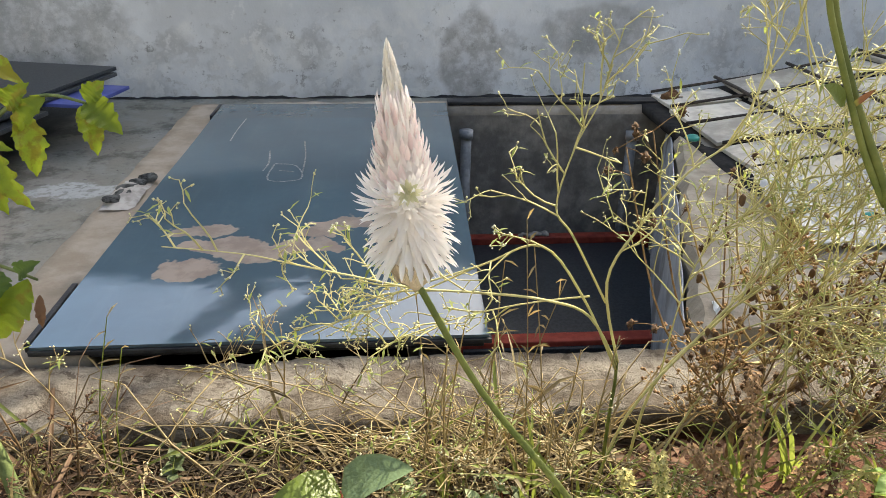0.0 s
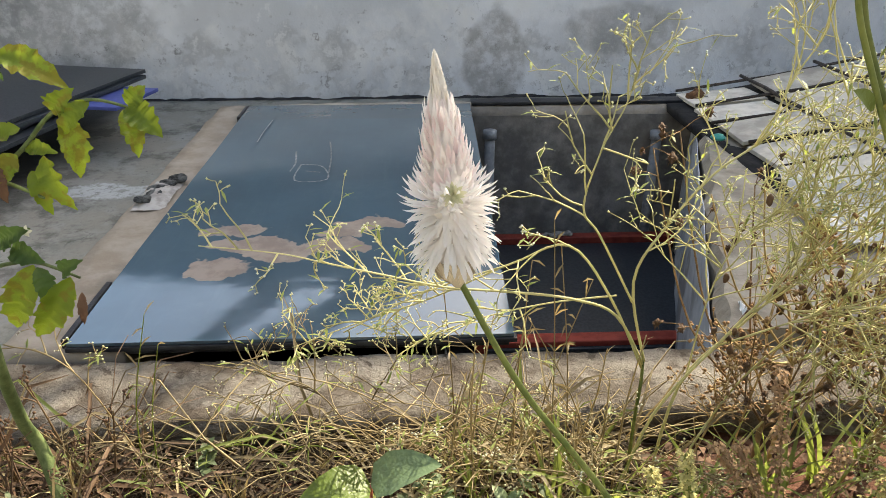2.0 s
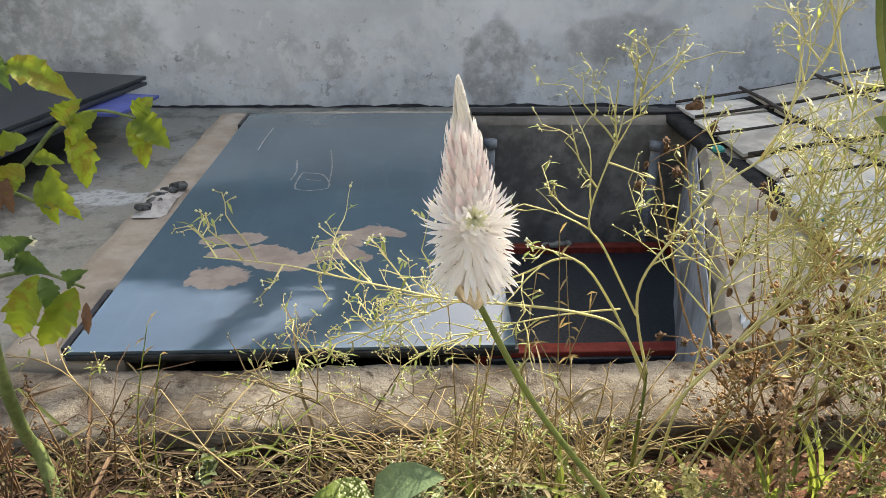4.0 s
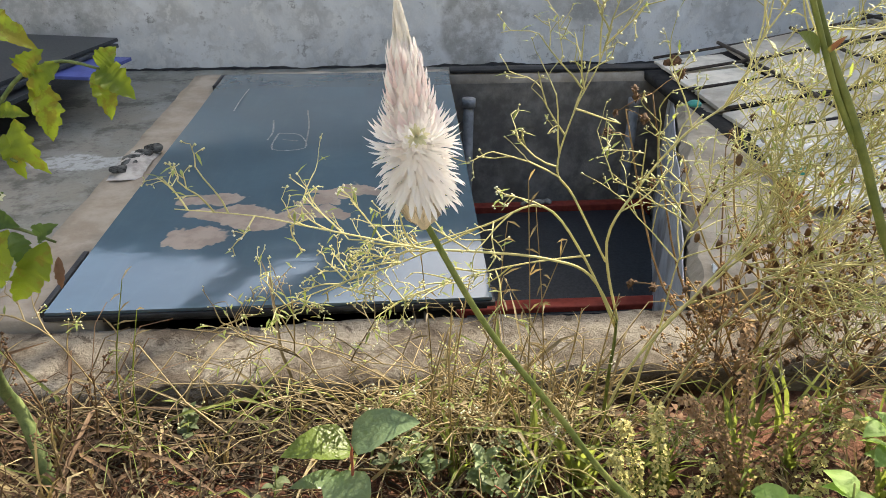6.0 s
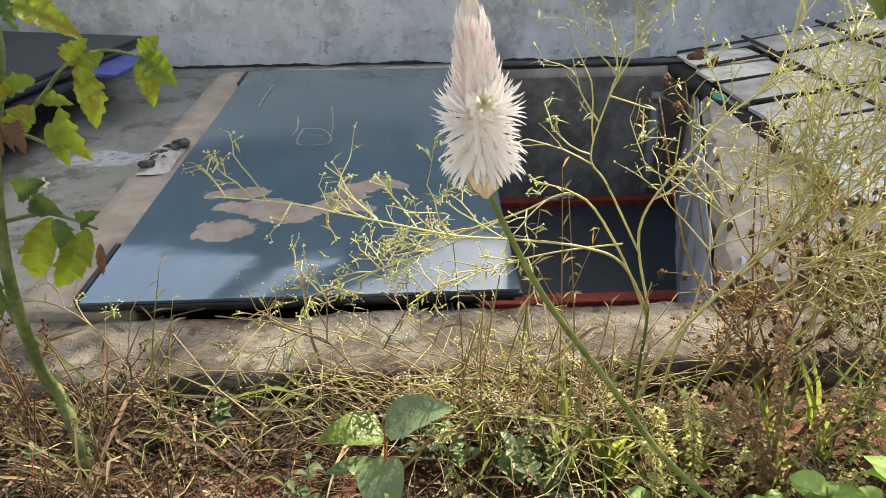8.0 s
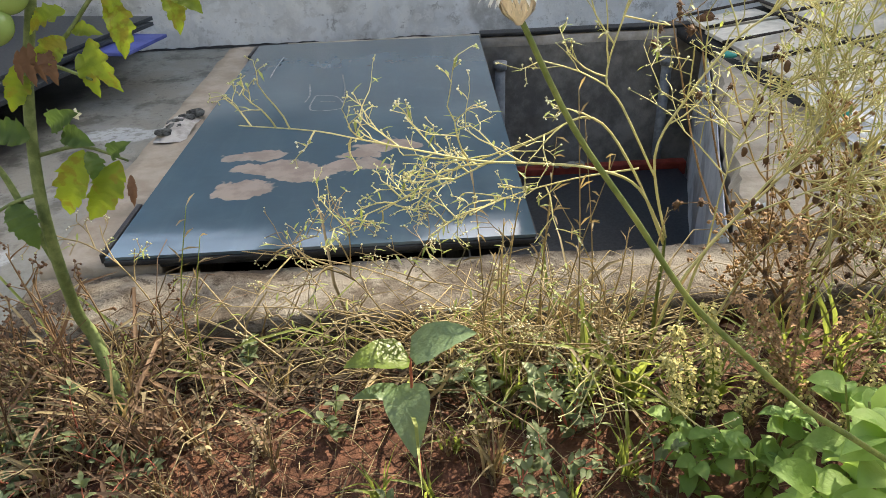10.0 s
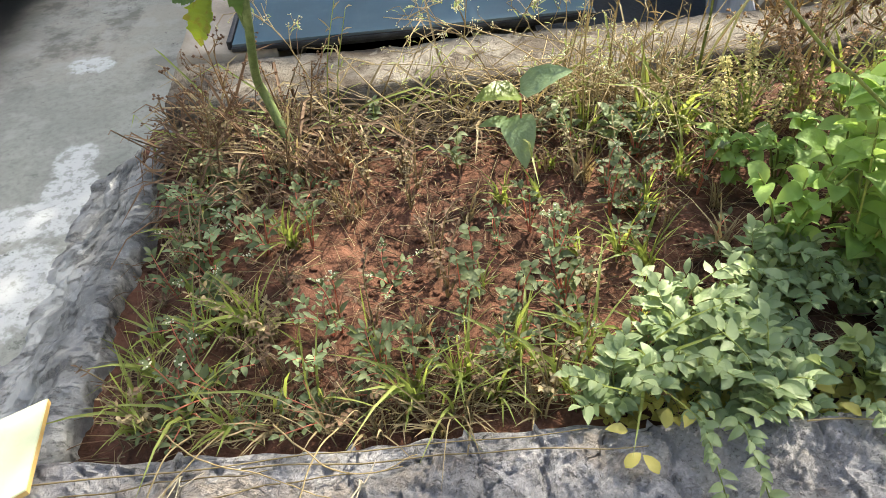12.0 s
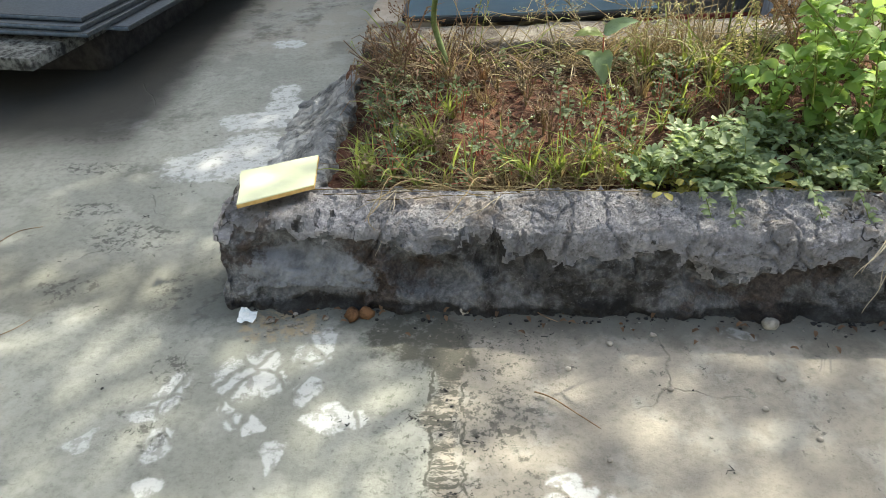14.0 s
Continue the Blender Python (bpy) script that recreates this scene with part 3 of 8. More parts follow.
M_BRSTEM = plain("brown_dry_stem", (0.15, 0.09, 0.045), (0.26, 0.17, 0.09), 40, 0.85)
M_REDSTEM = leafy("red_weed_stem", (0.30, 0.08, 0.06), (0.45, 0.16, 0.10), (0.5, 0.15, 0.1), 0.6, 0.2)
M_PETAL = leafy("white_celosia_floret", (0.90, 0.865, 0.83), (0.96, 0.94, 0.915), (0.97, 0.93, 0.90), 0.6, 0.5, island=False)
M_PINK = leafy("pink_celosia_floret", (0.82, 0.67, 0.67), (0.92, 0.84, 0.82), (0.95, 0.82, 0.81), 0.6, 0.5, island=False)
M_TIP = leafy("pale_green_floret", (0.86, 0.81, 0.74), (0.92, 0.88, 0.83), (0.93, 0.88, 0.80), 0.6, 0.35)
M_FRUIT = plain("unripe_green_tomato", (0.22, 0.34, 0.09), (0.32, 0.44, 0.14), 6, 0.22, 0.5, 0.02)
M_FAR = leafy("tree_leaf", (0.05, 0.10, 0.03), (0.10, 0.16, 0.05), (0.2, 0.3, 0.05), 0.5, 0.3)
# backlit copy of the seedling leaf; the sun is put into its colour
M_LIME = leafy("fresh_seedling_leaf", (0.075, 0.125, 0.02), (0.12, 0.17, 0.03), (0.26, 0.34, 0.035), 0.36, 0.4, island=False)
M_DRYTWIG = leafy("dry_brown_twig", (0.30, 0.20, 0.09), (0.58, 0.44, 0.22), (0.5, 0.36, 0.16), 0.8, 0.15)
M_DRYBUD = leafy("dry_brown_floret", (0.17, 0.095, 0.048), (0.42, 0.27, 0.14), (0.35, 0.2, 0.09), 0.8, 0.2)
M_HEART = leafy("yellow_green_floret", (0.58, 0.60, 0.36), (0.78, 0.74, 0.56), (0.75, 0.72, 0.5), 0.6, 0.35)
M_ROOT = leafy("bleached_root", (0.30, 0.26, 0.18), (0.50, 0.45, 0.35), (0.4, 0.35, 0.25), 0.8, 0.1)
# thatch coloured near black for the shaded gaps between straws
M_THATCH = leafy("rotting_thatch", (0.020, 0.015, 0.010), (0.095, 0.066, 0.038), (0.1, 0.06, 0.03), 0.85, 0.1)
M_GOLD = leafy("golden_straw", (0.14, 0.105, 0.048), (0.45, 0.36, 0.20), (0.55, 0.42, 0.18), 0.6, 0.2)


# ---- geometry ----
rng = random.Random(7)


def vec(*a):
    return Vector(a)


class Geo:
    """Collects vertices and faces of one mesh."""

    def __init__(self):
        self.v, self.f = [], []

    def add(self, vs, fs):
        k = len(self.v)
        self.v.extend([tuple(p) for p in vs])
        self.f.extend([tuple(k + i for i in q) for q in fs])

    def tube(self, pts, r0, r1, n=6, cap=True):
        pts = [Vector(p) for p in pts]
        vs, fs, side = [], [], None
        for i, p in enumerate(pts):
            d = (pts[min(i + 1, len(pts) - 1)] - pts[max(i - 1, 0)])
            d = d.normalized() if d.length > 1e-9 else Vector((0, 0, 1))
            if side is None:
                side = d.orthogonal().normalized()
            side = (side - d * side.dot(d))
            side = side.normalized() if side.length > 1e-6 else d.orthogonal().normalized()
            up = d.cross(side)
            r = r0 + (r1 - r0) * i / max(1, len(pts) - 1)
            for k in range(n):
                a = math.tau * k / n
                vs.append(p + side * (r * math.cos(a)) + up * (r * math.sin(a)))
        for i in range(len(pts) - 1):
            for k in range(n):
                j = (k + 1) % n
                fs.append((i * n + k, i * n + j, i * n + n + j, i * n + n + k))
        if cap:
            fs.append(tuple(range(n))[::-1])
            fs.append(tuple(range((len(pts) - 1) * n, len(pts) * n)))
        self.add(vs, fs)

    def strip(self, pts, width, up=(0, 0, 1), shape=None, fold=0.0, wave=0.0):
        """A leaf or blade along pts, widest by shape, folded along its rib."""
        pts = [Vector(p) for p in pts]
        up = Vector(up)
        m = len(pts) - 1
        vs, fs = [], []
        for i, p in enumerate(pts):
            d = (pts[min(i + 1, m)] - pts[max(i - 1, 0)]).normalized()
            s = d.cross(up)
            s = s.normalized() if s.length > 1e-5 else d.orthogonal().normalized()
            nrm = s.cross(d)
            t = i / m
            w = width * (shape[i] if shape else math.sin(math.pi * min(0.97, 0.06 + t * 0.93)) ** 0.8)
            lift = fold * w + wave * w * math.sin(i * 2.4)
            vs += [p - s * w + nrm * lift, p, p + s * w + nrm * (lift - 2 * wave * w * math.sin(i * 2.4))]
        for i in range(m):
            a, b = i * 3, i * 3 + 3
            fs += [(a, a + 1, b + 1, b), (a + 1, a + 2, b + 2, b + 1)]
        self.add(vs, fs)

    def bead(self, p, r, squash=1.0):
        p = Vector(p)
        vs = [p + Vector(o) * r for o in ((1, 0, 0), (0, 1, 0), (-1, 0, 0), (0, -1, 0))] + [p + Vector((0, 0, r * squash)), p - Vector((0, 0, r * squash))]
        self.add(vs, [(0, 1, 4), (1, 2, 4), (2, 3, 4), (3, 0, 4), (1, 0, 5), (2, 1, 5), (3, 2, 5), (0, 3, 5)])

    def rock(self, p, r, rnd, squash=0.6, fine=2, rough=0.35):
        bm = bmesh.new()
        bmesh.ops.create_icosphere(bm, subdivisions=fine, radius=1.0)
        k = Vector((rnd.random() * 9, rnd.random() * 9, rnd.random() * 9))
        st = (rnd.uniform(0.8, 1.25), rnd.uniform(0.7, 1.1), squash)
        base = len(self.v)
        for v in bm.verts:
            q = v.co * (1 + rough * noise.noise(v.co * (1.3 if fine > 1 else 2.4) + k))
            self.v.append((p[0] + q.x * r * st[0], p[1] + q.y * r * st[1], p[2] + q.z * r * st[2]))
        for q in bm.faces:
            self.f.append(tuple(base + v.index for v in q.verts))
        bm.free()

    def mesh(self, name, material, smooth=True):
        me = bpy.data.meshes.new(name)
        me.from_pydata(self.v, [], self.f)
        me.materials.append(material)
        if smooth:
            me.polygons.foreach_set("use_smooth", [True] * len(me.polygons))
        me.update()
        return me


def thing(name, place, label, category, group="", kind=""):
    e = new(name)
    e.location = place
    e.empty_display_size = 0.05
    return tagged(e, label, category, group, kind)


def part(name, geo, material, parent, label="", smooth=True, kind=""):
    """One mesh under a thing or a part; geo is in world metres."""
    me = geo if isinstance(geo, bpy.types.Mesh) else geo.mesh(name, material, smooth)
    ob = new(name, me)
    root = parent
    off = Vector((0, 0, 0))
    while root:
        off += root.location
        root = root.parent
    ob.parent = parent
    ob.location = -off
    return tagged(ob, label, kind=kind)


def single(name, geo, material, label, category, group="", kind="", smooth=True):
    ob = new(name, geo.mesh(name, material, smooth))
    return tagged(ob, label, category, group, kind)


def box(x0, x1, y0, y1, z0, z1, bevel=0.01, rough=0.0, cuts=0, turn=0.0, about=(0, 0, 0), seed=0, segs=2):
    """A bevelled block, if wanted broken up by noise."""
    bm = bmesh.new()
    bmesh.ops.create_cube(bm, size=1.0)
    for v in bm.verts:
        v.co = Vector(((x0 + x1) / 2 + v.co.x * (x1 - x0), (y0 + y1) / 2 + v.co.y * (y1 - y0), (z0 + z1) / 2 + v.co.z * (z1 - z0)))
    if cuts:
        step = cuts
        for ax, lo, hi in ((0, x0, x1), (1, y0, y1), (2, z0, z1)):
            n = int((hi - lo) / step)
            for k in range(1, n):
                co = [0, 0, 0]
                no = [0, 0, 0]
                co[ax] = lo + (hi - lo) * k / n
                no[ax] = 1
                bmesh.ops.bisect_plane(bm, geom=bm.verts[:] + bm.edges[:] + bm.faces[:], plane_co=co, plane_no=no)
    elif bevel:
        bmesh.ops.bevel(bm, geom=bm.edges[:], offset=bevel, segments=segs, affect="EDGES", profile=0.6)
    if rough:
        for v in bm.verts:
            p = v.co * 1.0
            d = noise.noise_vector(p * 6 + vec(seed, 0, 0)) * rough + noise.noise_vector(p * 19 + vec(0, seed, 0)) * rough * 0.5
            v.co += d
    g = Geo()
    bm.verts.index_update()
    r = pose(0, 0, 0, 0, 0, turn)
    c = Vector(about)
    g.v = [tuple(r @ (v.co - c) + c) for v in bm.verts]
    g.f = [tuple(v.index for v in q.verts) for q in bm.faces]
    bm.free()
    return g


def grid(x0, x1, y0, y1, nx, ny, height):
    g = Geo()
    for j in range(ny + 1):
        for i in range(nx + 1):
            x, y = x0 + (x1 - x0) * i / nx, y0 + (y1 - y0) * j / ny
            g.v.append((x, y, height(x, y)))
    for j in range(ny):
        for i in range(nx):
            a = j * (nx + 1) + i
            g.f.append((a, a + 1, a + nx + 2, a + nx + 1))
    return g


def curve(pts, n=4):
    """A smooth line through pts."""
    pts = [Vector(p) for p in pts]
    out = []
    for i in range(len(pts) - 1):
        a, b, c, d = pts[max(i - 1, 0)], pts[i], pts[i + 1], pts[min(i + 2, len(pts) - 1)]
        for k in range(n):
            t = k / n
            out.append(0.5 * ((2 * b) + (c - a) * t + (2 * a - 5 * b + 4 * c - d) * t * t + (3 * b - a - 3 * c + d) * t ** 3))
    out.append(pts[-1])
    return out


# ---- the yard ----
PIT = ((0.50, 1.88), (1.08, 1.88), (1.94, 4.38), (0.56, 4.38))


def build_ground():
    g = Geo()

    def h(x, y):
        edge = max(0.0, min(1.0, (x + 3.2) / 0.3, (1.6 - x) / 0.3, (y + 2.2) / 0.3, (1.7 - y) / 0.3))
        return 0.0 if edge <= 0 else edge * (0.010 * noise.noise(vec(x * 1.5, y * 1.5, 3)) + 0.003 * noise.noise(vec(x * 9, y * 9, 1)))

    near = grid(-3.2, 1.6, -2.2, 1.7, 160, 130, h)
    g.add(near.v, near.f)
    for x0, x1, y0, y1 in ((-7, -3.2, -7, 6.1), (1.6, 8, -7, 1.7), (-3.2, 1.6, -7, -2.2), (-3.2, -0.85, 1.7, 6.1)):
        s = grid(x0, x1, y0, y1, max(2, int((x1 - x0) * 4)), max(2, int((y1 - y0) * 4)), lambda x, y: 0.0)
        g.add(s.v, s.f)
    # beyond the tank, and under it
    for x0, x1, y0, y1, z in ((-0.85, 8, 4.5, 6.1, 0.0), (2.0, 8, 1.7, 4.5, 0.0)):
        s = grid(x0, x1, y0, y1, 8, 8, lambda x, y: z)
        g.add(s.v, s.f)
    # the land outside the walls, out to the horizon
    for x0, x1, y0, y1 in ((-900, 900, 6.1, 900), (-900, 900, -900, -7), (-900, -7, -7, 6.1), (8, 900, -7, 6.1)):
        s = grid(x0, x1, y0, y1, 2, 2, lambda x, y: 0.0)
        g.add(s.v, s.f)
    return single("ground", g, M_YARD, "grey weathered concrete yard floor with lime patches and painted light and shade", "ground", kind="structure")


build_ground()

WALLTOP = 2.42


def build_walls():
    g = box(-7.2, 8.2, 6.0, 6.22, -0.1, WALLTOP, 0.01)
    back = grid(-7.2, 8.2, -0.1, WALLTOP, 150, 30, lambda x, z: 0.012 * noise.noise(vec(x * 0.9, z * 0.9, 5)) + 0.006 * noise.noise(vec(x * 4, z * 4, 2)))
    g.add([(x, 5.985 - d, z) for x, z, d in back.v], back.f)
    single("wall_north", g, M_WALL, "tall grey plastered yard wall with damp stains and painted shade", "wall", kind="structure")
    # unseen walls beyond the yard, added only to block the sun
    single("wall_tower", box(1.8, 5.6, 9.98, 10.28, 10.73, 11.95, 0.01), M_WALL, "unseen wall piece added to shade the floor beside the stack", "wall", kind="structure")
    single("wall_neighbour", box(1.8, 15.0, 10.0, 10.3, -0.1, 10.72, 0.01), M_WALL, "tall unseen wall added beyond the yard to cast its shade", "wall", kind="structure")
    # unseen closing walls; their heights trim the sky's fill light
    single("wall_south", box(-7.2, 8.2, -7.2, -7.0, -0.1, 6.5), M_WALL, "unseen plain wall closing the yard, tall enough to cut sky light", "wall", kind="structure")
    single("wall_west", box(-6.2, -6.0, -7.0, 6.0, -0.1, 7.4), M_WALL, "unseen plain side wall, tall enough to cut sky light", "wall", kind="structure")
    single("wall_east", box(8.0, 8.2, 1.003, 6.0, -0.1, 2.4), M_WALL, "low unseen side wall closing the yard", "wall", kind="structure")
    single("wall_east", box(8.0, 8.2, -7.0, 1.0, -0.1, 6.5), M_WALL, "unseen plain side wall, tall enough to cut sky light", "wall", kind="structure")
    # a low, uneven dark strip at the wall's foot
    foot = grid(-7, 8, 0, 1, 300, 5, lambda x, t: 0)
    g2 = Geo()
    vs = []
    for x, t, _ in foot.v:
        k = 0.012 + 0.02 * abs(noise.noise(vec(x * 9, 0, 4)))
        vs.append((x, 5.98 - (1 - t) * k * 1.6, 0.004 + t * (0.012 + 0.022 * noise.noise(vec(x * 3.1, 7, 1)) + 0.012 * noise.noise(vec(x * 13, 7, 1)))))
    g2.add(vs, foot.f)
    single("baseboard", g2, M_DARK, "thin dark uneven strip along the wall's foot", "trim", kind="structure")


build_walls()


# ---- the planting bed ----
def kerb_run(name, length, profile, place, seed, label, cap=True, step=0.02, rough=0.02, material=None):
    """A rough cast kerb: a profile (across, up) swept along x."""
    n = int(length / step)
    g = Geo()
    m = len(profile)
    for i in range(n + 1):
        s = length * i / n
        for k, (a, z) in enumerate(profile):
            p = vec(s, a, z)
            q = place(s, a, z)
            d = noise.noise_vector(p * 4.5 + vec(seed, 1, 0)) * rough * 0.8 + noise.noise_vector(p * 15 + vec(seed, 5, 0)) * rough * 0.75 + noise.noise_vector(p * 42 + vec(seed, 9, 0)) * rough * 0.35
            # chunks broken out of the upper front edge
            c = noise.noise(vec(s * 5.2, 3.3 + seed, z * 6))
            if c > 0.22 and 0.06 < z < 0.24:
                d += vec(0, 0.05 * (c - 0.22) / 0.3, -0.004)
            if z < 0.001:
                d.z = -0.002
            g.v.append(tuple(Vector(q) + d))
    for i in range(n):
        for k in range(m - 1):
            a = i * m + k
            g.f.append((a, a + m, a + m + 1, a + 1))
    if cap:
        g.f.append(tuple(range(m)))
        g.f.append(tuple(range(n * m, n * m + m))[::-1])
    return single(name, g, material or M_KERB, label, "kerb", kind="structure")


def fine(profile, step=0.02):
    out = [profile[0]]
    for (a, z), (b, w) in zip(profile, profile[1:]):
        d = math.hypot(b - a, w - z)
        n = max(1, int(d / step))
        for k in range(1, n + 1):
            t = k / n
            out.append((a + (b - a) * t, z + (w - z) * t))
    return out


FRONT = fine([(0.045, -0.01), (0.050, 0.05), (0.070, 0.12), (0.090, 0.20), (0.112, 0.262), (0.135, 0.284), (0.26, 0.290), (0.345, 0.280), (0.372, 0.25), (0.378, 0.12), (0.378, -0.01)], 0.0065)


def skew(x):
    """The front kerb runs slightly askew: its far end comes forward."""
    return -0.05 * min(2.4, max(0.0, x + 1.0))


def build_front_kerb():
    """The near kerb: a broken top coat of mortar over a hollowed, darker core."""
    g = Geo()
    xs = [-1.225 + 0.0065 * i for i in range(400)]
    while xs[-1] < 2.45:
        xs.append(xs[-1] + 0.05)
    m = len(FRONT)
    hollows = ((-0.55, 0.13, 0.13, 0.075, 0.055), (-0.37, 0.17, 0.045, 0.06, 0.05), (-0.22, 0.17, 0.035, 0.05, 0.045), (0.27, 0.15, 0.07, 0.05, 0.045), (0.62, 0.09, 0.30, 0.085, 0.035), (-0.92, 0.045, 0.22, 0.04, 0.03), (1.05, 0.10, 0.25, 0.08, 0.04), (0.0, 0.08, 0.12, 0.05, 0.02), (-1.02, 0.20, 0.10, 0.05, 0.03))
    splits = ((0.218, 0.30), (-0.73, 0.5), (0.56, -0.3), (-0.36, 0.2), (0.95, 0.4), (0.05, -0.5), (-0.14, 0.3))
    flags = []
    for x in xs:
        lip = 0.216 - 0.038 * min(1.0, max(0.0, (x + 0.35) / 0.3)) + 0.060 * noise.noise(vec(x * 3.1, 0.4, 0)) + 0.045 * noise.noise(vec(x * 9.0, 2.2, 0)) + 0.022 * noise.noise(vec(x * 27, 5.1, 0)) + 0.012 * noise.noise(vec(x * 60, 8.1, 0))
        if x < -0.78:
            lip += 0.05 * min(1.0, (-0.78 - x) / 0.1)
        for a, z in FRONT:
            p = vec(x, a, z)
            face = a < 0.2 and z > -0.005
            d = noise.noise_vector(p * 5) * 0.015 + noise.noise_vector(p * 16) * 0.010
            w = p + noise.noise_vector(p * 11) * 0.03
            near, _ = noise.voronoi(w * 9.0)
            gap = near[1] - near[0]
            lump = noise.voronoi(w * 38.0)[0][0]
            out = vec(0, -1, 0.25) if z < 0.262 else vec(0, -0.15, 1)
            ragged = z - lip + 0.055 * noise.noise(vec(x * 12, z * 15, 41)) + 0.035 * noise.noise(vec(x * 30, z * 34, 47)) + 0.018 * noise.noise(vec(x * 70, z * 70, 43))
            coat = ragged > 0 or not face
            grit = (0.45 - lump) * (0.016 if coat else 0.017) + 0.006 * noise.noise(p * 95)
            if a > 0.36:
                grit = 0.0
            if coat and gap < 0.07 and noise.noise(p * 3.1 + vec(4, 0, 0)) > 0.10 and a < 0.34:
                grit -= 0.013 * (1 - gap / 0.07)
            d += out * grit
            if face:
                rim = max(0.0, 1.0 - abs(z - lip) / 0.05)
                d += noise.noise_vector(p * 34) * 0.012 * rim
                k = 0.0
                if ragged > 0:
                    d.y -= 0.015 * min(1.0, ragged / 0.030) * (0.55 + 0.9 * abs(noise.noise(vec(x * 7, z * 7, 61)))) + 0.012 * noise.noise(vec(x * 13, z * 13, 8))
                else:
                    k = min(1.0, -ragged / 0.03)
                    d.y += 0.009 * k * (1 if z > 0.06 else z / 0.06) + 0.045 * max(0.0, noise.noise(vec(x * 6, z * 8, 3))) * k
                for hx, hz, rx, rz, dep in hollows:
                    q = ((x - hx) / rx) ** 2 + ((z - hz) / rz) ** 2 + 0.5 * noise.noise(vec(x * 16, z * 16, 33))
                    if q < 1:
                        d.y += dep * min(1.0, (1 - q) * 2.2)
                d.y -= 0.10 * max(0.0, noise.noise(vec(x * 4.5, z * 5, 14))) * k * 0.5
            for sx, lean in splits:
                b = abs(x - sx - lean * (z - 0.2) - 0.03 * noise.noise(vec(z * 14, a * 14, sx)))
                if b < 0.009 and z > 0.12 and a < 0.36:
                    d.y += 0.024 * (1 - b / 0.009) if z < 0.27 else 0
                    d.z -= 0.018 * (1 - b / 0.009) if z >= 0.27 else 0
            if z > 0.27 and a < 0.34:
                d.z += 0.009 * (1 if noise.noise(vec(x * 6, a * 9, 21)) + 0.4 * noise.noise(vec(x * 25, a * 25, 2)) > 0.08 else 0) - 0.004
            if z < 0.03 and face or z < 0.0:
                d.z = 0.0
                d.y -= 0.022 * noise.noise(vec(x * 7, 2, 71)) + 0.014 * noise.noise(vec(x * 26, 2, 71))
            if x < -1.15:
                d.x += 0.03 * noise.noise(vec(a * 12, z * 12, 6))
            g.v.append(tuple(p + d + vec(0, skew(x), 0)))
            flags.append(coat)
    bare = []
    for i in range(len(xs) - 1):
        for k in range(m - 1):
            a = i * m + k
            g.f.append((a, a + m, a + m + 1, a + 1))
            bare.append(0 if flags[a] and flags[a + m] else 1)
    # the rough end of the run
    end = grid(0.05, 0.378, 0.0, 1.0, 40, 36, lambda a, t: 0.0)
    vs = []
    for a, t, _ in end.v:
        hi = 0.290 if a > 0.13 else 0.29 - (0.13 - a) * 3.2
        z = max(-0.01, hi * t)
        q = vec(-1.225, a, z)
        d = noise.noise_vector(q * 9) * 0.018 + noise.noise_vector(q * 30) * 0.010
        vs.append((q.x + 0.012 + d.x * 0.8, q.y + d.y * 0.3, q.z + d.z * 0.2))
    g.add(vs, end.f)
    bare += [1] * len(end.f)
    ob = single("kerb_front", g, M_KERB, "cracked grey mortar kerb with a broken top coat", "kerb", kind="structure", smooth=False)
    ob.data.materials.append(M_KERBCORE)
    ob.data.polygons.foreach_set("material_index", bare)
    return ob


build_front_kerb()
SIDE = fine([(-0.40, -0.012), (-0.33, 0.012), (-0.25, 0.050), (-0.17, 0.105), (-0.10, 0.165), (-0.05, 0.212), (-0.01, 0.232), (0.02, 0.215), (0.03, 0.0)], 0.011)
kerb_run("kerb_side", 1.36, SIDE, lambda s, a, z: (-0.995 + (a if a > -0.1 else -0.1 + (a + 0.1) * (0.55 + 0.45 * min(1.0, s / 0.45))) + 0.02 * s, 0.30 + s, z), 11, "crumbling side kerb of the planting bed", rough=0.026, step=0.012, material=M_KERBSIDE)
FAR = fine([(1.585, 0.0), (1.585, 0.2), (1.590, 0.285), (1.61, 0.312), (1.74, 0.318), (1.86, 0.312), (1.875, 0.29), (1.88, -0.5)], 0.014)
kerb_run("kerb_back", 3.45, FAR, lambda s, a, z: (-0.96 + s, a, z), 23, "earth-stained mortar kerb behind the bed", rough=0.010, step=0.014, material=M_KERBBROWN)

kerb_run("kerb_end", 1.30, SIDE, lambda s, a, z: (2.40 - a, 1.62 - s, z), 17, "crumbling end kerb of the planting bed", rough=0.03, step=0.02)


def soil_z(x, y):
    e = min(1.0, max(0.0, (y - 0.36) / 0.12)) * min(1.0, max(0.0, (1.6 - y) / 0.12))
    return 0.232 + 0.016 * noise.noise(vec(x * 3, y * 3, 0)) + 0.012 * noise.noise(vec(x * 11, y * 11, 4)) + 0.006 * noise.noise(vec(x * 31, y * 31, 2)) - 0.015 * (1 - e) - 0.085 * min(1.0, max(0.0, (-0.78 - x) / 0.14)) * min(1.0, max(0.0, (1.45 - y) / 0.2))


def lean_in(x, y):
    """Moves a place near the front kerb along with it."""
    return y + skew(x) * min(1.0, max(0.0, (0.95 - y) / 0.6))


earth = grid(-1.02, 2.36, 0.33, 1.62, 320, 120, lambda x, y: 0.0)
earth.v = [(x, lean_in(x, y), soil_z(x, lean_in(x, y))) for x, y, z in earth.v]
single("soil_bed", earth, M_SOIL, "dry red-brown earth of the planting bed", "soil", kind="structure")


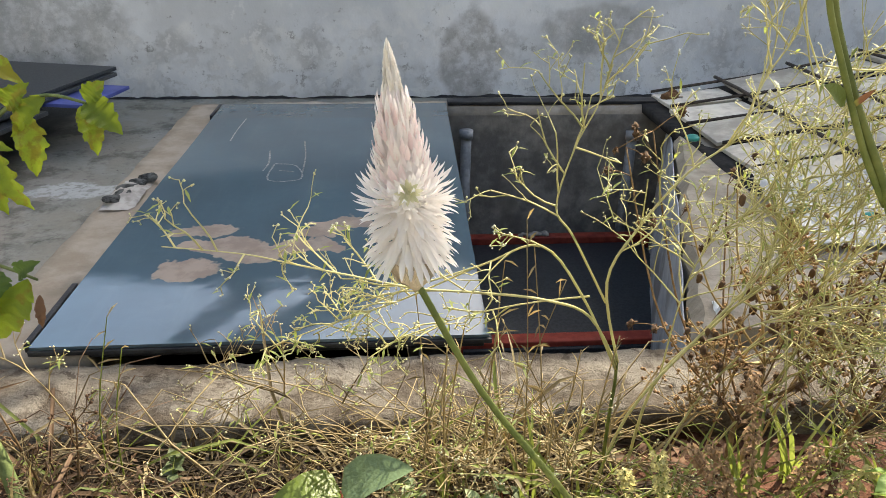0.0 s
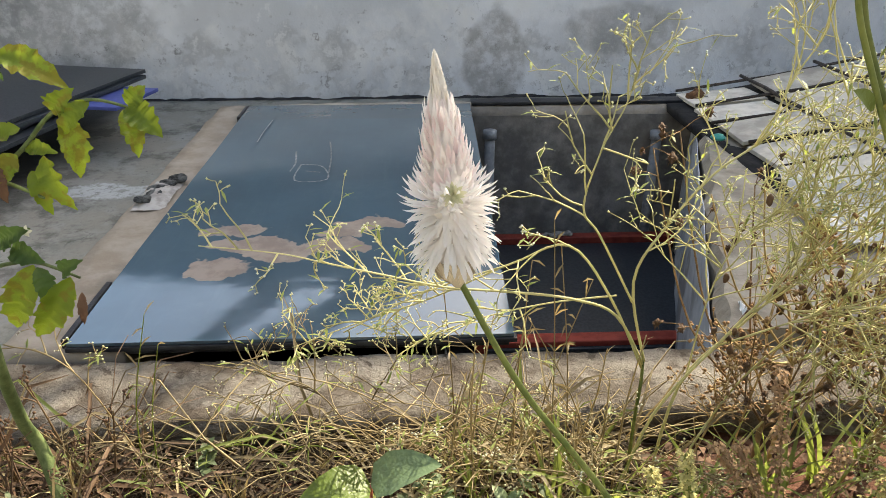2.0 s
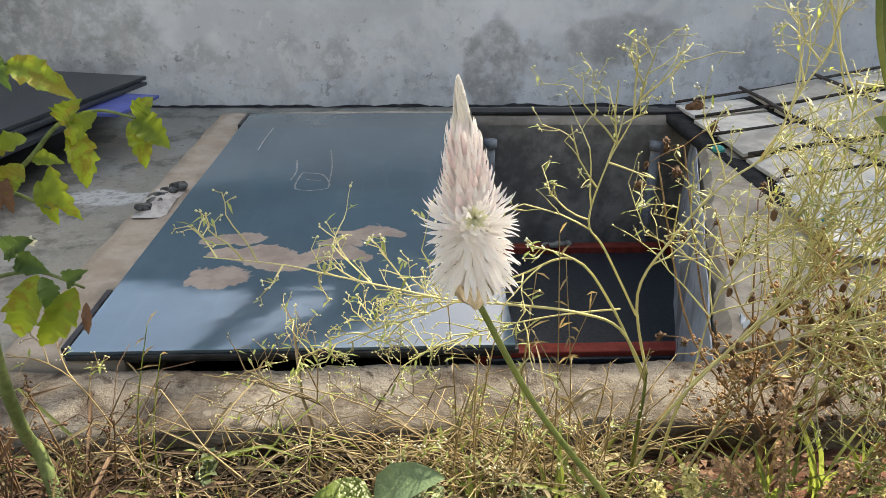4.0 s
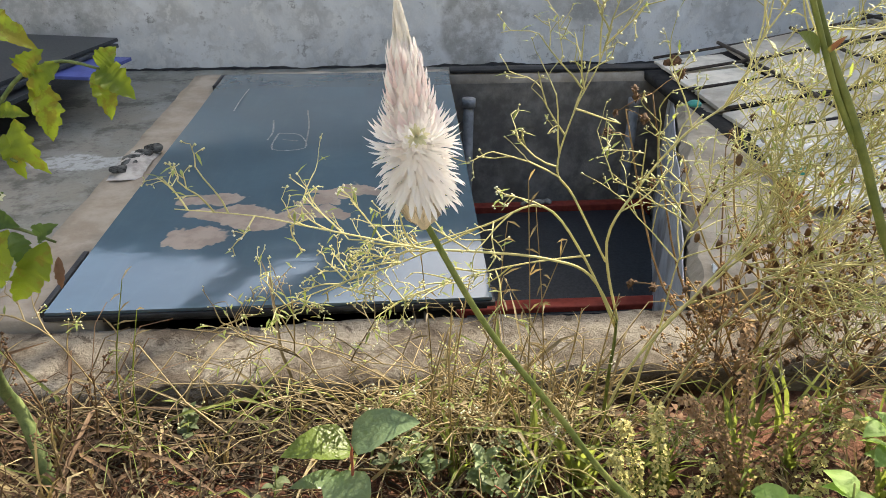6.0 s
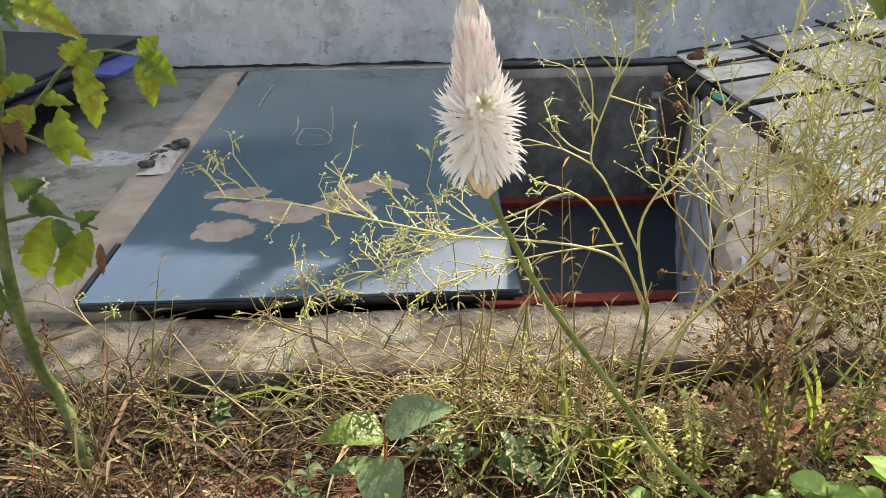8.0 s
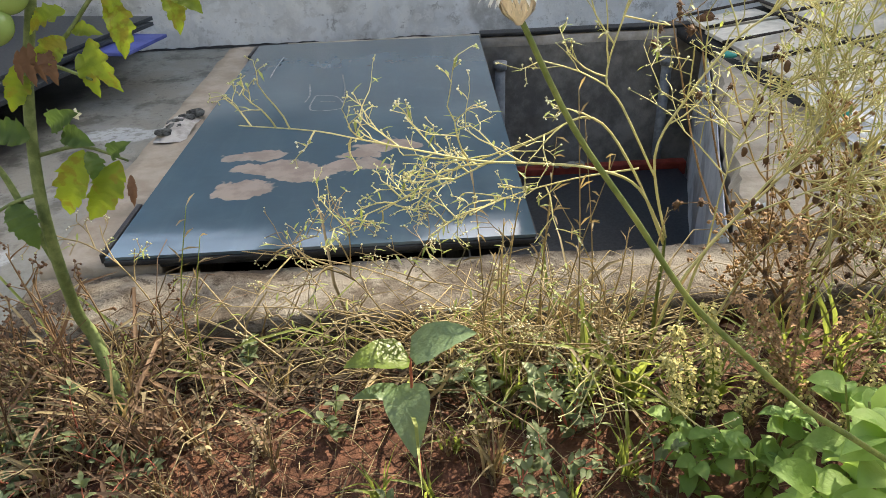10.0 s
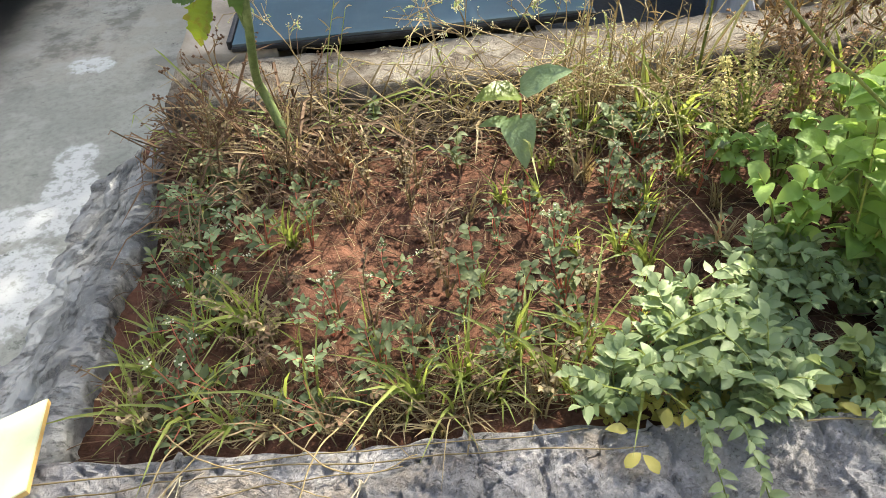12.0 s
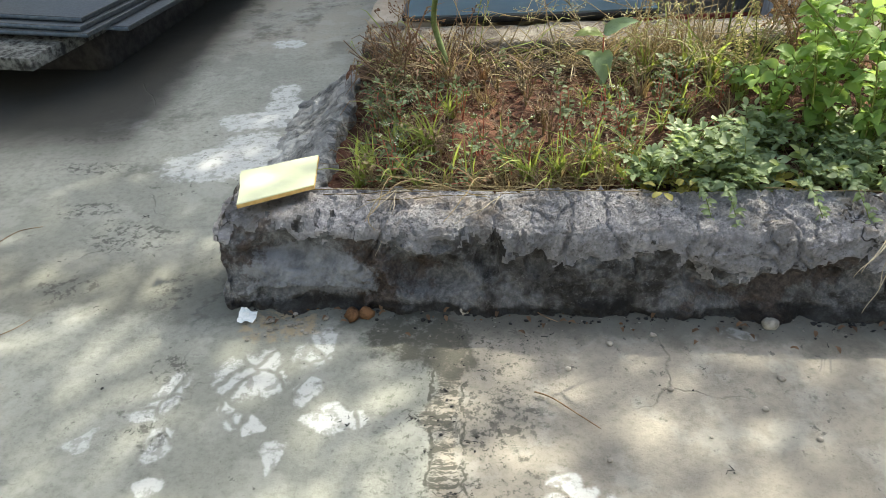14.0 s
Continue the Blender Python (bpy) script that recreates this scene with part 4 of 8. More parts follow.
def build_clods():
    g = Geo()
    r = random.Random(4)
    for _ in range(900):
        x, y = r.uniform(-0.95, 1.3), r.uniform(0.42, 1.55)
        s = r.uniform(0.003, 0.011) * (1.6 if r.random() < 0.08 else 1)
        g.rock((x, y, soil_z(x, y) + s * 0.2), s, r, 0.7, 1, 0.8)
    single("soil_clods", g, M_SOIL, "loose crumbs of red-brown earth", "soil", kind="stuff")


build_clods()


# ---- the tank behind the bed ----
def build_tank():
    t = thing("water_tank", (0.5, 3.1, 0.0), "low plastered water tank sunk in the yard", "tank", kind="structure")
    left = box(-0.965, -0.62, 1.885, 4.52, -0.02, 0.332, cuts=0.045, rough=0.010, seed=3)
    part("rim_left", left, M_RIMTAN, t, "bare tan plaster rim")
    part("rim_back", box(-0.61, 2.1, 4.39, 4.52, -0.9, 0.345, cuts=0.06, rough=0.010, seed=6), M_RIM, t, "grey-brown plaster rim")
    # black strip added for the dark shadow gap behind the rim
    part("sealing_strip", box(0.57, 1.98, 4.40, 4.50, 0.352, 0.372, 0.004), M_BLACK, t, "black strip standing in for the shadow gap on the back rim")
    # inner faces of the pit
    for nm, (x0, y0), (x1, y1), mt, lb in (("pit_wall", PIT[1], PIT[2], M_PITBLUE, "plastered pit wall coloured pale for skylight"), ("pit_wall", (0.30, 1.88), (0.30, 4.38), M_PIT, "dark plastered pit wall")):
        d = vec(x1 - x0, y1 - y0, 0)
        u = d.normalized()
        s = vec(u.y, -u.x, 0) * (1 if nm and x0 > 1 else -1)
        g = Geo()
        nx, nz = 40, 20
        for j in range(nz + 1):
            for i in range(nx + 1):
                p = vec(x0, y0, 0) + d * (i / nx)
                z = -0.9 + 1.20 * j / nz
                q = p + s * (0.012 * noise.noise(vec(p.x * 4, p.y * 4, z * 4)))
                g.v.append((q.x, q.y, z))
        for j in range(nz):
            for i in range(nx):
                a = j * (nx + 1) + i
                g.f.append((a, a + 1, a + nx + 2, a + nx + 1))
        # thickness: the same sheet set back
        k = len(g.v)
        g.v += [(v[0] + s.x * 0.005, v[1] + s.y * 0.005, v[2] - (0.012 if v[2] > 0.3 else 0)) for v in g.v[:k]]
        g.f += [tuple(k + i for i in q[::-1]) for q in g.f[:]]
        top = nz * (nx + 1)
        for i in range(nx):
            g.f.append((top + i, top + i + 1, k + top + i + 1, k + top + i))
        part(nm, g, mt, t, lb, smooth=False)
    back = grid(0.42, 2.05, -0.9, 0.30, 50, 40, lambda x, z: 0.012 * noise.noise(vec(x * 5, 1, z * 5)))
    g = Geo()
    g.add([(x, 4.375 - d - 0.012, z) for x, z, d in back.v], back.f)
    part("pit_wall", g, M_PIT, t, "dark back wall of the pit")
    part("pit_floor", box(0.2, 2.1, 1.8, 4.5, -0.98, -0.88, 0.0), M_DARK, t, "dark floor of the pit")
    part("ledge", box(0.42, 1.95, 4.22, 4.37, -0.86, -0.52, 0.015, 0.0), M_PIT, t, "mortar ledge at the foot of the pit wall")
    return t


build_tank()


def build_pit_things():
    d = thing("door_leaf", (1.1, 3.6, -0.5), "dark grey door leaf with red-painted rails lying in the tank", "door leaf")
    part("panel", box(0.55, 1.80, 3.00, 4.20, -0.500, -0.470, 0.004), M_GRANITE, d)
    part("rail", box(0.50, 1.85, 4.15, 4.22, -0.515, -0.425, 0.008), M_RED, d, "red-painted rail")
    part("rail", box(0.50, 1.85, 3.02, 3.10, -0.515, -0.440, 0.008), M_RED, d, "red-painted rail")
    g = Geo()
    r = random.Random(3)
    for k in range(9):
        g.rock((1.02 + 0.02 * k, 4.17 + r.uniform(-0.02, 0.02), -0.415), r.uniform(0.012, 0.028), r)
    single("rubble", g, M_STONE, "small heap of pale mortar rubble on a red rail", "rubble")
    for x, y, top in ((1.70, 4.30, 0.18), (0.675, 4.29, 0.20)):
        p = thing("pipe", (x, y, -0.5), "upright grey iron pipe in the corner of the tank", "pipe", group="pipes in the tank")
        g = Geo()
        g.tube([(x, y, -0.9), (x, y, top)], 0.032, 0.032, 14)
        part("tube", g, M_PIPE, p)
        g = Geo()
        g.tube([(x, y, top - 0.02), (x, y, top + 0.03)], 0.042, 0.042, 14)
        part("collar", g, M_PIPE, p, "wider collar at the pipe's top")


build_pit_things()


def build_corner_rubble():
    r = random.Random(51)
    for k in range(12):
        g = Geo()
        t = r.random()
        g.rock((1.93 + 0.10 * t + r.uniform(-0.03, 0.03), 4.30 + 0.16 * r.random(), 0.365 + 0.05 * r.random() * (k > 6)), r.uniform(0.025, 0.055), r, 0.7)
        single("brick_rubble", g, M_CLOD if k % 3 else M_ROUGH, "broken red-brown brick lump at the tank's corner", "rubble", "brick rubble")


build_corner_rubble()


def build_cover():
    c = thing("cover_board", (-0.12, 3.15, 0.355), "large blue-grey painted board with mud stains covering the tank", "board")
    x0, x1, y0, y1 = -0.765, 0.492, 1.885, 4.42
    g = Geo()
    n = 30
    for k in range(n + 1):
        y = y0 + (y1 - y0) * k / n
        xr = x1 + (0.56 - x1) * k / n
        for i in range(13):
            x = x0 + (xr - x0) * i / 12
            g.v.append((x, y, 0.362 + 0.004 * noise.noise(vec(x * 2, y * 2, 0))))
    for k in range(n):
        for i in range(12):
            a = k * 13 + i
            g.f.append((a, a + 1, a + 14, a + 13))
    m = len(g.v)
    g.v += [(x, y, z - 0.010) for x, y, z in g.v[:m]]
    g.f += [tuple(m + i for i in q[::-1]) for q in g.f[:]]
    rim = [i for i in range(13)] + [k * 13 + 12 for k in range(1, n + 1)] + [n * 13 + i for i in range(11, -1, -1)] + [k * 13 for k in range(n - 1, 0, -1)]
    for a, b in zip(rim, rim[1:] + rim[:1]):
        g.f.append((b, a, m + a, m + b))
    me = g.mesh("face", M_PANEL, False)
    face = new("face", me)
    me.transform(Matrix.Translation((0.12, -3.15, -0.355)))
    face.parent = c
    part("underlay", box(x0 - 0.005, x1 + 0.01, y0 - 0.006, y1 - 0.01, 0.336, 0.3505, 0.002), M_BLACK, c, "black lower sheet")
    part("edge_strip", box(x0 - 0.022, x0 - 0.004, 1.90, 2.24, 0.335, 0.366, 0.003), M_BLACK, c, "black edge strip")
    part("edge_strip", box(x0 - 0.022, x0 - 0.004, 4.16, 4.41, 0.335, 0.366, 0.003), M_BLACK, c, "black edge strip")
    part("batten", box(x0 + 0.01, x1 - 0.01, y0 + 0.012, y0 + 0.05, 0.315, 0.335, 0.003), M_BLACK, c, "black batten below the board")
    g = Geo()
    r = random.Random(12)
    g2 = grid(-0.950, -0.815, 2.90, 3.26, 14, 30, lambda x, y: 0.334 + 0.034 * max(0.0, 1 - ((x + 0.882) / 0.068) ** 2 * 0.8 - ((y - 3.08) / 0.18) ** 2) + 0.008 * noise.noise(vec(x * 30, y * 30, 1)))
    single("mortar_patch", g2, plain("dried_white_mortar", (0.33, 0.31, 0.285), (0.52, 0.50, 0.465), 16, 0.9), "dried heap of pale mortar on the tank's rim", "mortar")
    for k in range(5):
        g.rock((-0.915 + 0.016 * k + r.uniform(-0.01, 0.01), 2.97 + 0.06 * k, 0.356), 0.026 + 0.02 * r.random(), r, 0.35)
    single("mortar_crumbs", g, M_ROUGH, "dark crumbs on the dried mortar", "rubble")


build_cover()


def build_chalk():
    """Strokes scrawled on the board."""
    m = thing("chalk_mark", (-0.15, 3.3, 0.367), "white chalk scrawl on the blue-grey board", "mark")
    mat_ = plain("white_chalk", (0.12, 0.145, 0.16), (0.30, 0.325, 0.34), 60, 0.95, 0.1)
    r = random.Random(5)
    for k, pts in enumerate(CHALK):
        g = Geo()
        line = curve([(x, y, 0.3664 + 0.0004 * k) for x, y in pts], 4)
        g.strip(line, 0.0045, (0, 0, 1), [0.6 + 0.4 * r.random() for _ in line])
        part("stroke", g, mat_, m)


CHALK = (((-0.36, 3.53), (-0.34, 3.36), (-0.35, 3.25)), ((-0.21, 3.68), (-0.18, 3.43), (-0.17, 3.15)), ((-0.31, 3.34), (-0.21, 3.31), (-0.17, 3.14), (-0.31, 3.13), (-0.31, 3.34)), ((-0.28, 3.25), (-0.21, 3.23)), ((-0.58, 3.69), (-0.58, 3.87), (-0.57, 4.09)))
build_chalk()


# ---- the platform with sheets and rods ----
def heap_z(x, y):
    return 0.375 + 0.19 * max(0.0, x - 2.0)


def build_platform():
    g = Geo()
    ys = [1.90 + 0.04 * k for k in range(69)]
    for y in ys:
        e = 1.262 + 0.344 * (y - 2.36) + 0.020 * noise.noise(vec(y * 5, 0, 1)) + 0.015 * noise.noise(vec(y * 17, 0, 1))
        for k, (x, z) in enumerate(((e + 0.02, -0.02), (e, 0.30), (e + 0.03, 0.348), (e + 0.3, 0.352), (5.2, 0.352), (5.2, -0.02))):
            q = vec(x, y, z)
            d = noise.noise_vector(q * 8) * 0.012
            g.v.append((q.x + d.x, q.y, q.z + d.z * 0.6))
    for i in range(len(ys) - 1):
        for k in range(5):
            a = i * 6 + k
            g.f.append((a, a + 1, a + 7, a + 6))
    g.f.append((0, 1, 2, 3, 4, 5))
    m = 6 * (len(ys) - 1)
    g.f.append((m + 5, m + 4, m + 3, m + 2, m + 1, m))
    front = grid(1.13, 5.2, -0.02, 0.352, 90, 10, lambda x, z: 0.012 * noise.noise(vec(x * 5, z * 9, 2)))
    g.add([(x, 1.896 - d * 0.3, z) for x, z, d in front.v], front.f)
    single("platform", g, M_PLAT, "low rough plastered platform beside the tank", "platform", kind="structure", smooth=False)
    r = random.Random(21)
    s = thing("stone_sheets", (2.8, 3.6, 0.36), "pale stone sheets laid in rows beside the tank", "stone sheets")
    X0, Y0, DX, DY = 1.86, 2.80, 0.45, 0.35
    for row in range(5):
        for col in range(8):
            x, y = X0 + DX * col + r.uniform(-0.01, 0.01), Y0 + DY * row
            gx = box(x, x + DX - 0.022, y, y + DY - 0.028, 0.0, 0.020, 0.003)
            g = Geo()
            tilt, tx = r.uniform(-0.06, 0.06), r.uniform(-0.05, 0.05)
            g.v = [(a, b, c + heap_z(a, b) + tilt * (b - y) + tx * (a - x)) for a, b, c in gx.v]
            g.f = gx.f
            part("sheet", g, M_SHEET, s, smooth=False)
    # near-black slab added below the sheets to darken their gaps
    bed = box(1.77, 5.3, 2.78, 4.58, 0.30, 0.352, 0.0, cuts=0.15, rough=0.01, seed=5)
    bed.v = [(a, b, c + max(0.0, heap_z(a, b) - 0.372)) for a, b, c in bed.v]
    part("packing", bed, M_DARK, s, "dark slab standing in for the shaded gaps below the sheets")
    rods = thing("rod_grid", (2.8, 3.6, 0.40), "dark rusty iron rods tied in a grid", "iron rods")
    for row in range(6):
        g = Geo()
        y0 = Y0 + DY * row - 0.014
        x0 = 1.86 + 0.05 * r.uniform(-1, 1)
        pts = [(x0 + t * 0.6, y0 + 0.006 * r.uniform(-1, 1), 0) for t in range(7)]
        g.tube([(a, b, heap_z(a, b) + 0.022) for a, b, _ in pts], 0.010, 0.010, 6)
        part("rod", g, M_ROD, rods)
    for col in range(1, 8):
        g = Geo()
        x0 = X0 + DX * col - 0.011
        pts = [(x0 + 0.012 * r.uniform(-1, 1), 2.74 + 0.31 * t, 0) for t in range(7)]
        g.tube([(a, b, heap_z(a, b) + 0.042) for a, b, _ in pts], 0.011, 0.011, 6)
        part("rod", g, M_ROD, rods)
    # crumpled plastic and scraps at the platform's edge
    g = Geo()
    p = grid(1.72, 2.30, 2.36, 2.92, 70, 60, lambda x, y: 0.362 + 0.085 * abs(noise.noise(vec(x * 6, y * 6, 3))) + 0.045 * abs(noise.noise(vec(x * 17, y * 17, 1))) + 0.05 * min(1.0, max(0.0, (y - 2.72) / 0.08)) + 0.19 * max(0.0, x - 2.0))
    single("plastic_sheet", p, M_PLASTIC, "crumpled white plastic sheet on the stone sheets", "plastic sheet")
    for x, y in ((1.80, 2.62), (2.02, 2.52), (1.72, 3.5)):
        g = Geo()
        g.rock((x, y, 0.42), 0.035, r, 0.45)
        single("plastic_scrap", g, M_TEAL, "small teal plastic scrap", "scrap", group="teal scraps")
    g = grid(1.17, 1.19, 1.95, 2.07, 5, 18, lambda x, y: 0.345 + 0.05 * abs(noise.noise(vec(x * 24, y * 24, 2))))
    g.v = [(x + 0.3 * (y - 1.9) + 0.02 * noise.noise(vec(y * 20, 1, 1)), y, z) for x, y, z in g.v]
    single("paper_scrap", g, M_PAPER, "crumpled white paper beside the tank", "scrap")


build_platform()


# ---- the stack of slabs ----
def build_stack():
    about = (-2.43, 1.9, 0)
    turn = -11.5
    for x0, x1 in ((-3.2, -2.62), (-4.6, -4.0)):
        single("masonry_block", box(x0, x1, 2.2, 4.2, -0.01, 0.215, 0.012, 0.006, cuts=0.08, seed=9, turn=turn * 0.6, about=about), M_DARK, "dark masonry block below the slabs", "block", group="supports of the slabs")
    for k, (x0, x1, y0, y1, z0, z1, mt, lb) in enumerate((
            (-5.3, -2.62, 1.62, 4.9, 0.218, 0.285, M_ROUGH, "thick rough-edged dark stone slab"),
            (-5.3, -2.33, 2.06, 4.55, 0.288, 0.313, M_GRANITE, "polished dark slab sticking out of the stack"),
            (-5.3, -2.43, 1.86, 4.6, 0.316, 0.341, M_GRANITE, "polished dark blue-grey stone slab"),
            (-5.3, -2.47, 1.87, 5.35, 0.344, 0.369, M_GRANITE, "polished dark blue-grey stone slab"),
            (-5.3, -2.50, 1.93, 5.40, 0.372, 0.397, M_GRANITE, "polished dark blue-grey stone slab"))):
        s = thing("stone_slab", ((x0 + x1) / 2, (y0 + y1) / 2, z0), lb + " lying in a stack", "slab", group="stack of slabs")
        part("slab", box(x0, x1, y0, y1, z0, z1, 0.003, turn=turn - (2.1 if k > 2 else 0), about=about), mt, s)
        if mt is M_GRANITE:
            part("sawn_edge", box(x0, x1, y0 - 0.003, y0 - 0.0005, z0 + 0.002, z1 - 0.003, 0.0, turn=turn - (2.1 if k > 2 else 0), about=about), M_GRANEDGE, s, "paler sawn edge")
    single("blue_sheet", box(-3.0, -2.13, 4.62, 5.12, 0.316, 0.338, 0.003, turn=turn, about=about), M_BLUE, "bright blue sheet pushed into the slab stack", "sheet")


build_stack()


# ---- plants ----
def fork(geo, buds, start, heading, length, depth, r, rnd, droop=0.0, tip=0.0035, curl=0.5, leafgeo=None, split=2):
    """A twig that forks again and again and ends in buds."""
    n = 4
    p = Vector(start)
    d = Vector(heading).normalized()
    pts = [p.copy()]
    for k in range(n):
        d = (d + Vector((rnd.gauss(0, 1), rnd.gauss(0, 1), rnd.gauss(0, 1))) * 0.13 * curl + vec(0, 0, -droop)).normalized()
        p = p + d * (length / n)
        pts.append(p.copy())
        if depth > 0 and k >= 1 and rnd.random() < 0.75:
            side = Vector((rnd.gauss(0, 1), rnd.gauss(0, 1), rnd.gauss(0.25, 0.8)))
            side = (side - d * side.dot(d)).normalized()
            fork(geo, buds, p, d * 0.75 + side * 0.75, length * rnd.uniform(0.42, 0.62), depth - 1, r * 0.65, rnd, droop, tip, curl, leafgeo, split)
        if leafgeo is not None and rnd.random() < 0.12:
            s = Vector((rnd.gauss(0, 1), rnd.gauss(0, 1), rnd.gauss(0, 0.5))).normalized()
            leafgeo.strip([p, p + s * 0.012 + vec(0, 0, 0.002), p + s * 0.026], 0.0028)
    geo.tube(pts, max(r, 0.0009), max(0.0008, r * 0.6), 4 if r < 0.0016 else 5, cap=False)
    if depth == 0 or rnd.random() < 0.5:
        buds.bead(p, tip * rnd.uniform(0.7, 1.25))
        for _ in range(rnd.choice((0, 1, 1, 2))):
            q = p + Vector((rnd.gauss(0, 1), rnd.gauss(0, 1), rnd.gauss(0, 1))).normalized() * 0.008
            geo.tube([pts[-2].lerp(p, 0.6), q], 0.0007, 0.0007, 3, cap=False)
            buds.bead(q, tip * rnd.uniform(0.6, 1.0))


def twig_branch(plant, line, r0, r1, rnd, count, size, depth, first=0.3, droop=0.0, stem=None, bud=None, name="branch", tip=0.0028, lift=0.5, leaves=True):
    line = curve(line, 5)
    g = Geo()
    g.tube(line, r0 * 0.95, r1, 7)
    br = part(name, g, stem or M_YSTEM, plant)
    tw, bd, bw, lf = Geo(), Geo(), Geo(), Geo()
    count = int(count * (1.6 if line[0].x > 0.78 else 1.15))
    for k in range(count):
        t = first + (1 - first) * (k + rnd.random()) / count
        i = min(len(line) - 2, int(t * (len(line) - 1)))
        p = line[i].lerp(line[i + 1], rnd.random())
        along = (line[i + 1] - line[i]).normalized()
        side = Vector((rnd.gauss(0, 1), rnd.gauss(0, 0.7), rnd.gauss(lift, 0.7))).normalized()
        fork(tw, bw if bud is None and rnd.random() < 0.28 else bd, p, along * 0.6 + side * 0.8, size * rnd.uniform(0.6, 1.25) * (1.15 - 0.5 * t), depth, 0.0019, rnd, droop, tip * 0.92, 0.85, lf if leaves else None)
    part("twig_spray", tw, stem or M_YSTEM, br, kind="stuff")
    part("bud_spray", bd, bud or M_YBUD, br, "tiny yellow-green buds", kind="stuff")
    if bw.v:
        part("bud_spray", bw, M_BUD, br, "tiny white flower heads", kind="stuff")
    if leaves and lf.v:
        part("leaflet_spray", lf, M_GRASS, br, kind="stuff")


def build_white_weeds():
    rnd = random.Random(31)
    w = thing("feverfew_weed", (0.71, 1.41, 0.23), "tall yellow-green weed with thread-like twigs and tiny white buds", "weed", "white-budded weeds")
    g = Geo()
    g.tube(curve([(0.71, 1.415, 0.22), (0.702, 1.40, 0.466), (0.704, 1.40, 0.558), (0.701, 1.40, 0.62)], 5), 0.0046, 0.0034, 8)
    part("stem", g, M_STEM, w)
    twig_branch(w, [(0.701, 1.40, 0.61), (0.616, 1.35, 0.761), (0.512, 1.30, 0.831), (0.397, 1.30, 0.849), (0.284, 1.30, 0.861), (0.183, 1.30, 0.886), (0.075, 1.30, 0.914), (-0.01, 1.30, 0.936), (-0.142, 1.30, 0.953)], 0.0034, 0.0010, rnd, 12, 0.125, 2, 0.4)
    twig_branch(w, [(0.700, 1.40, 0.60), (0.601, 1.35, 0.80), (0.511, 1.35, 0.915), (0.401, 1.35, 0.878), (0.242, 1.35, 0.822), (0.088, 1.35, 0.738)], 0.0032, 0.0012, rnd, 7, 0.13, 2, 0.4, 0.05)
    twig_branch(w, [(0.703, 1.40, 0.616), (0.658, 1.40, 0.808), (0.710, 1.40, 0.931), (0.783, 1.40, 1.034), (0.857, 1.40, 1.099), (0.889, 1.40, 1.202), (0.931, 1.40, 1.29), (0.908, 1.40, 1.36)], 0.0034, 0.0011, rnd, 15, 0.17, 2, 0.22)
    twig_branch(w, [(0.650, 1.37, 0.78), (0.567, 1.35, 0.933), (0.531, 1.35, 0.99), (0.553, 1.35, 1.097), (0.585, 1.35, 1.172), (0.603, 1.35, 1.24)], 0.0026, 0.0009, rnd, 11, 0.13, 2, 0.3)
    w.location += vec(-0.014, 0.0, -0.011)
    w2 = thing("feverfew_weed", (0.76, 1.42, 0.23), "leaning yellow-green weed with a cloud of fine twigs", "weed", "white-budded weeds")
    twig_branch(w2, [(0.745, 1.41, 0.22), (0.774, 1.40, 0.54), (0.885, 1.40, 0.695), (0.978, 1.40, 0.826), (0.995, 1.40, 1.008), (0.977, 1.40, 1.22)], 0.0042, 0.0011, rnd, 22, 0.22, 2, 0.42, name="stem")
    twig_branch(w2, [(0.90, 1.40, 0.72), (1.02, 1.38, 0.85), (1.12, 1.37, 0.99), (1.2, 1.36, 1.1)], 0.0026, 0.0010, rnd, 14, 0.2, 2, 0.2)
    twig_branch(w2, [(0.84, 1.40, 0.64), (1.02, 1.36, 0.74), (1.18, 1.34, 0.80), (1.34, 1.33, 0.84)], 0.0026, 0.0010, rnd, 14, 0.2, 2, 0.2)
    twig_branch(w2, [(0.79, 1.41, 0.56), (0.80, 1.40, 0.75), (0.83, 1.39, 0.88), (0.90, 1.38, 0.96)], 0.0022, 0.0010, rnd, 12, 0.18, 2, 0.3)
    twig_branch(w2, [(0.98, 1.40, 0.85), (1.08, 1.39, 0.96), (1.2, 1.38, 1.02), (1.33, 1.37, 1.04)], 0.0026, 0.0010, rnd, 14, 0.2, 2, 0.15)
    twig_branch(w2, [(0.99, 1.40, 0.98), (1.05, 1.39, 1.10), (1.16, 1.38, 1.2), (1.30, 1.37, 1.24)], 0.0024, 0.0010, rnd, 12, 0.19, 2, 0.15)
    twig_branch(w2, [(0.92, 1.40, 0.75), (1.0, 1.38, 0.72), (1.12, 1.36, 0.70), (1.25, 1.35, 0.66)], 0.0024, 0.0010, rnd, 14, 0.18, 2, 0.15)
    for line, n, sz in (([(0.80, 1.42, 0.24), (0.90, 1.41, 0.52), (1.04, 1.40, 0.72), (1.16, 1.39, 0.90), (1.22, 1.38, 1.08)], 11, 0.2), ([(0.92, 1.44, 0.24), (1.05, 1.42, 0.50), (1.26, 1.40, 0.66), (1.46, 1.38, 0.76)], 11, 0.2), ([(1.0, 1.45, 0.24), (1.10, 1.44, 0.60), (1.10, 1.42, 0.88), (1.06, 1.40, 1.06)], 10, 0.18), ([(1.2, 1.45, 0.24), (1.30, 1.42, 0.6), (1.42, 1.40, 0.86), (1.46, 1.38, 1.06)], 10, 0.2)):
        w3 = thing("feverfew_weed", line[0], "slender yellow-green weed in the tangle by the platform", "weed", "white-budded weeds")
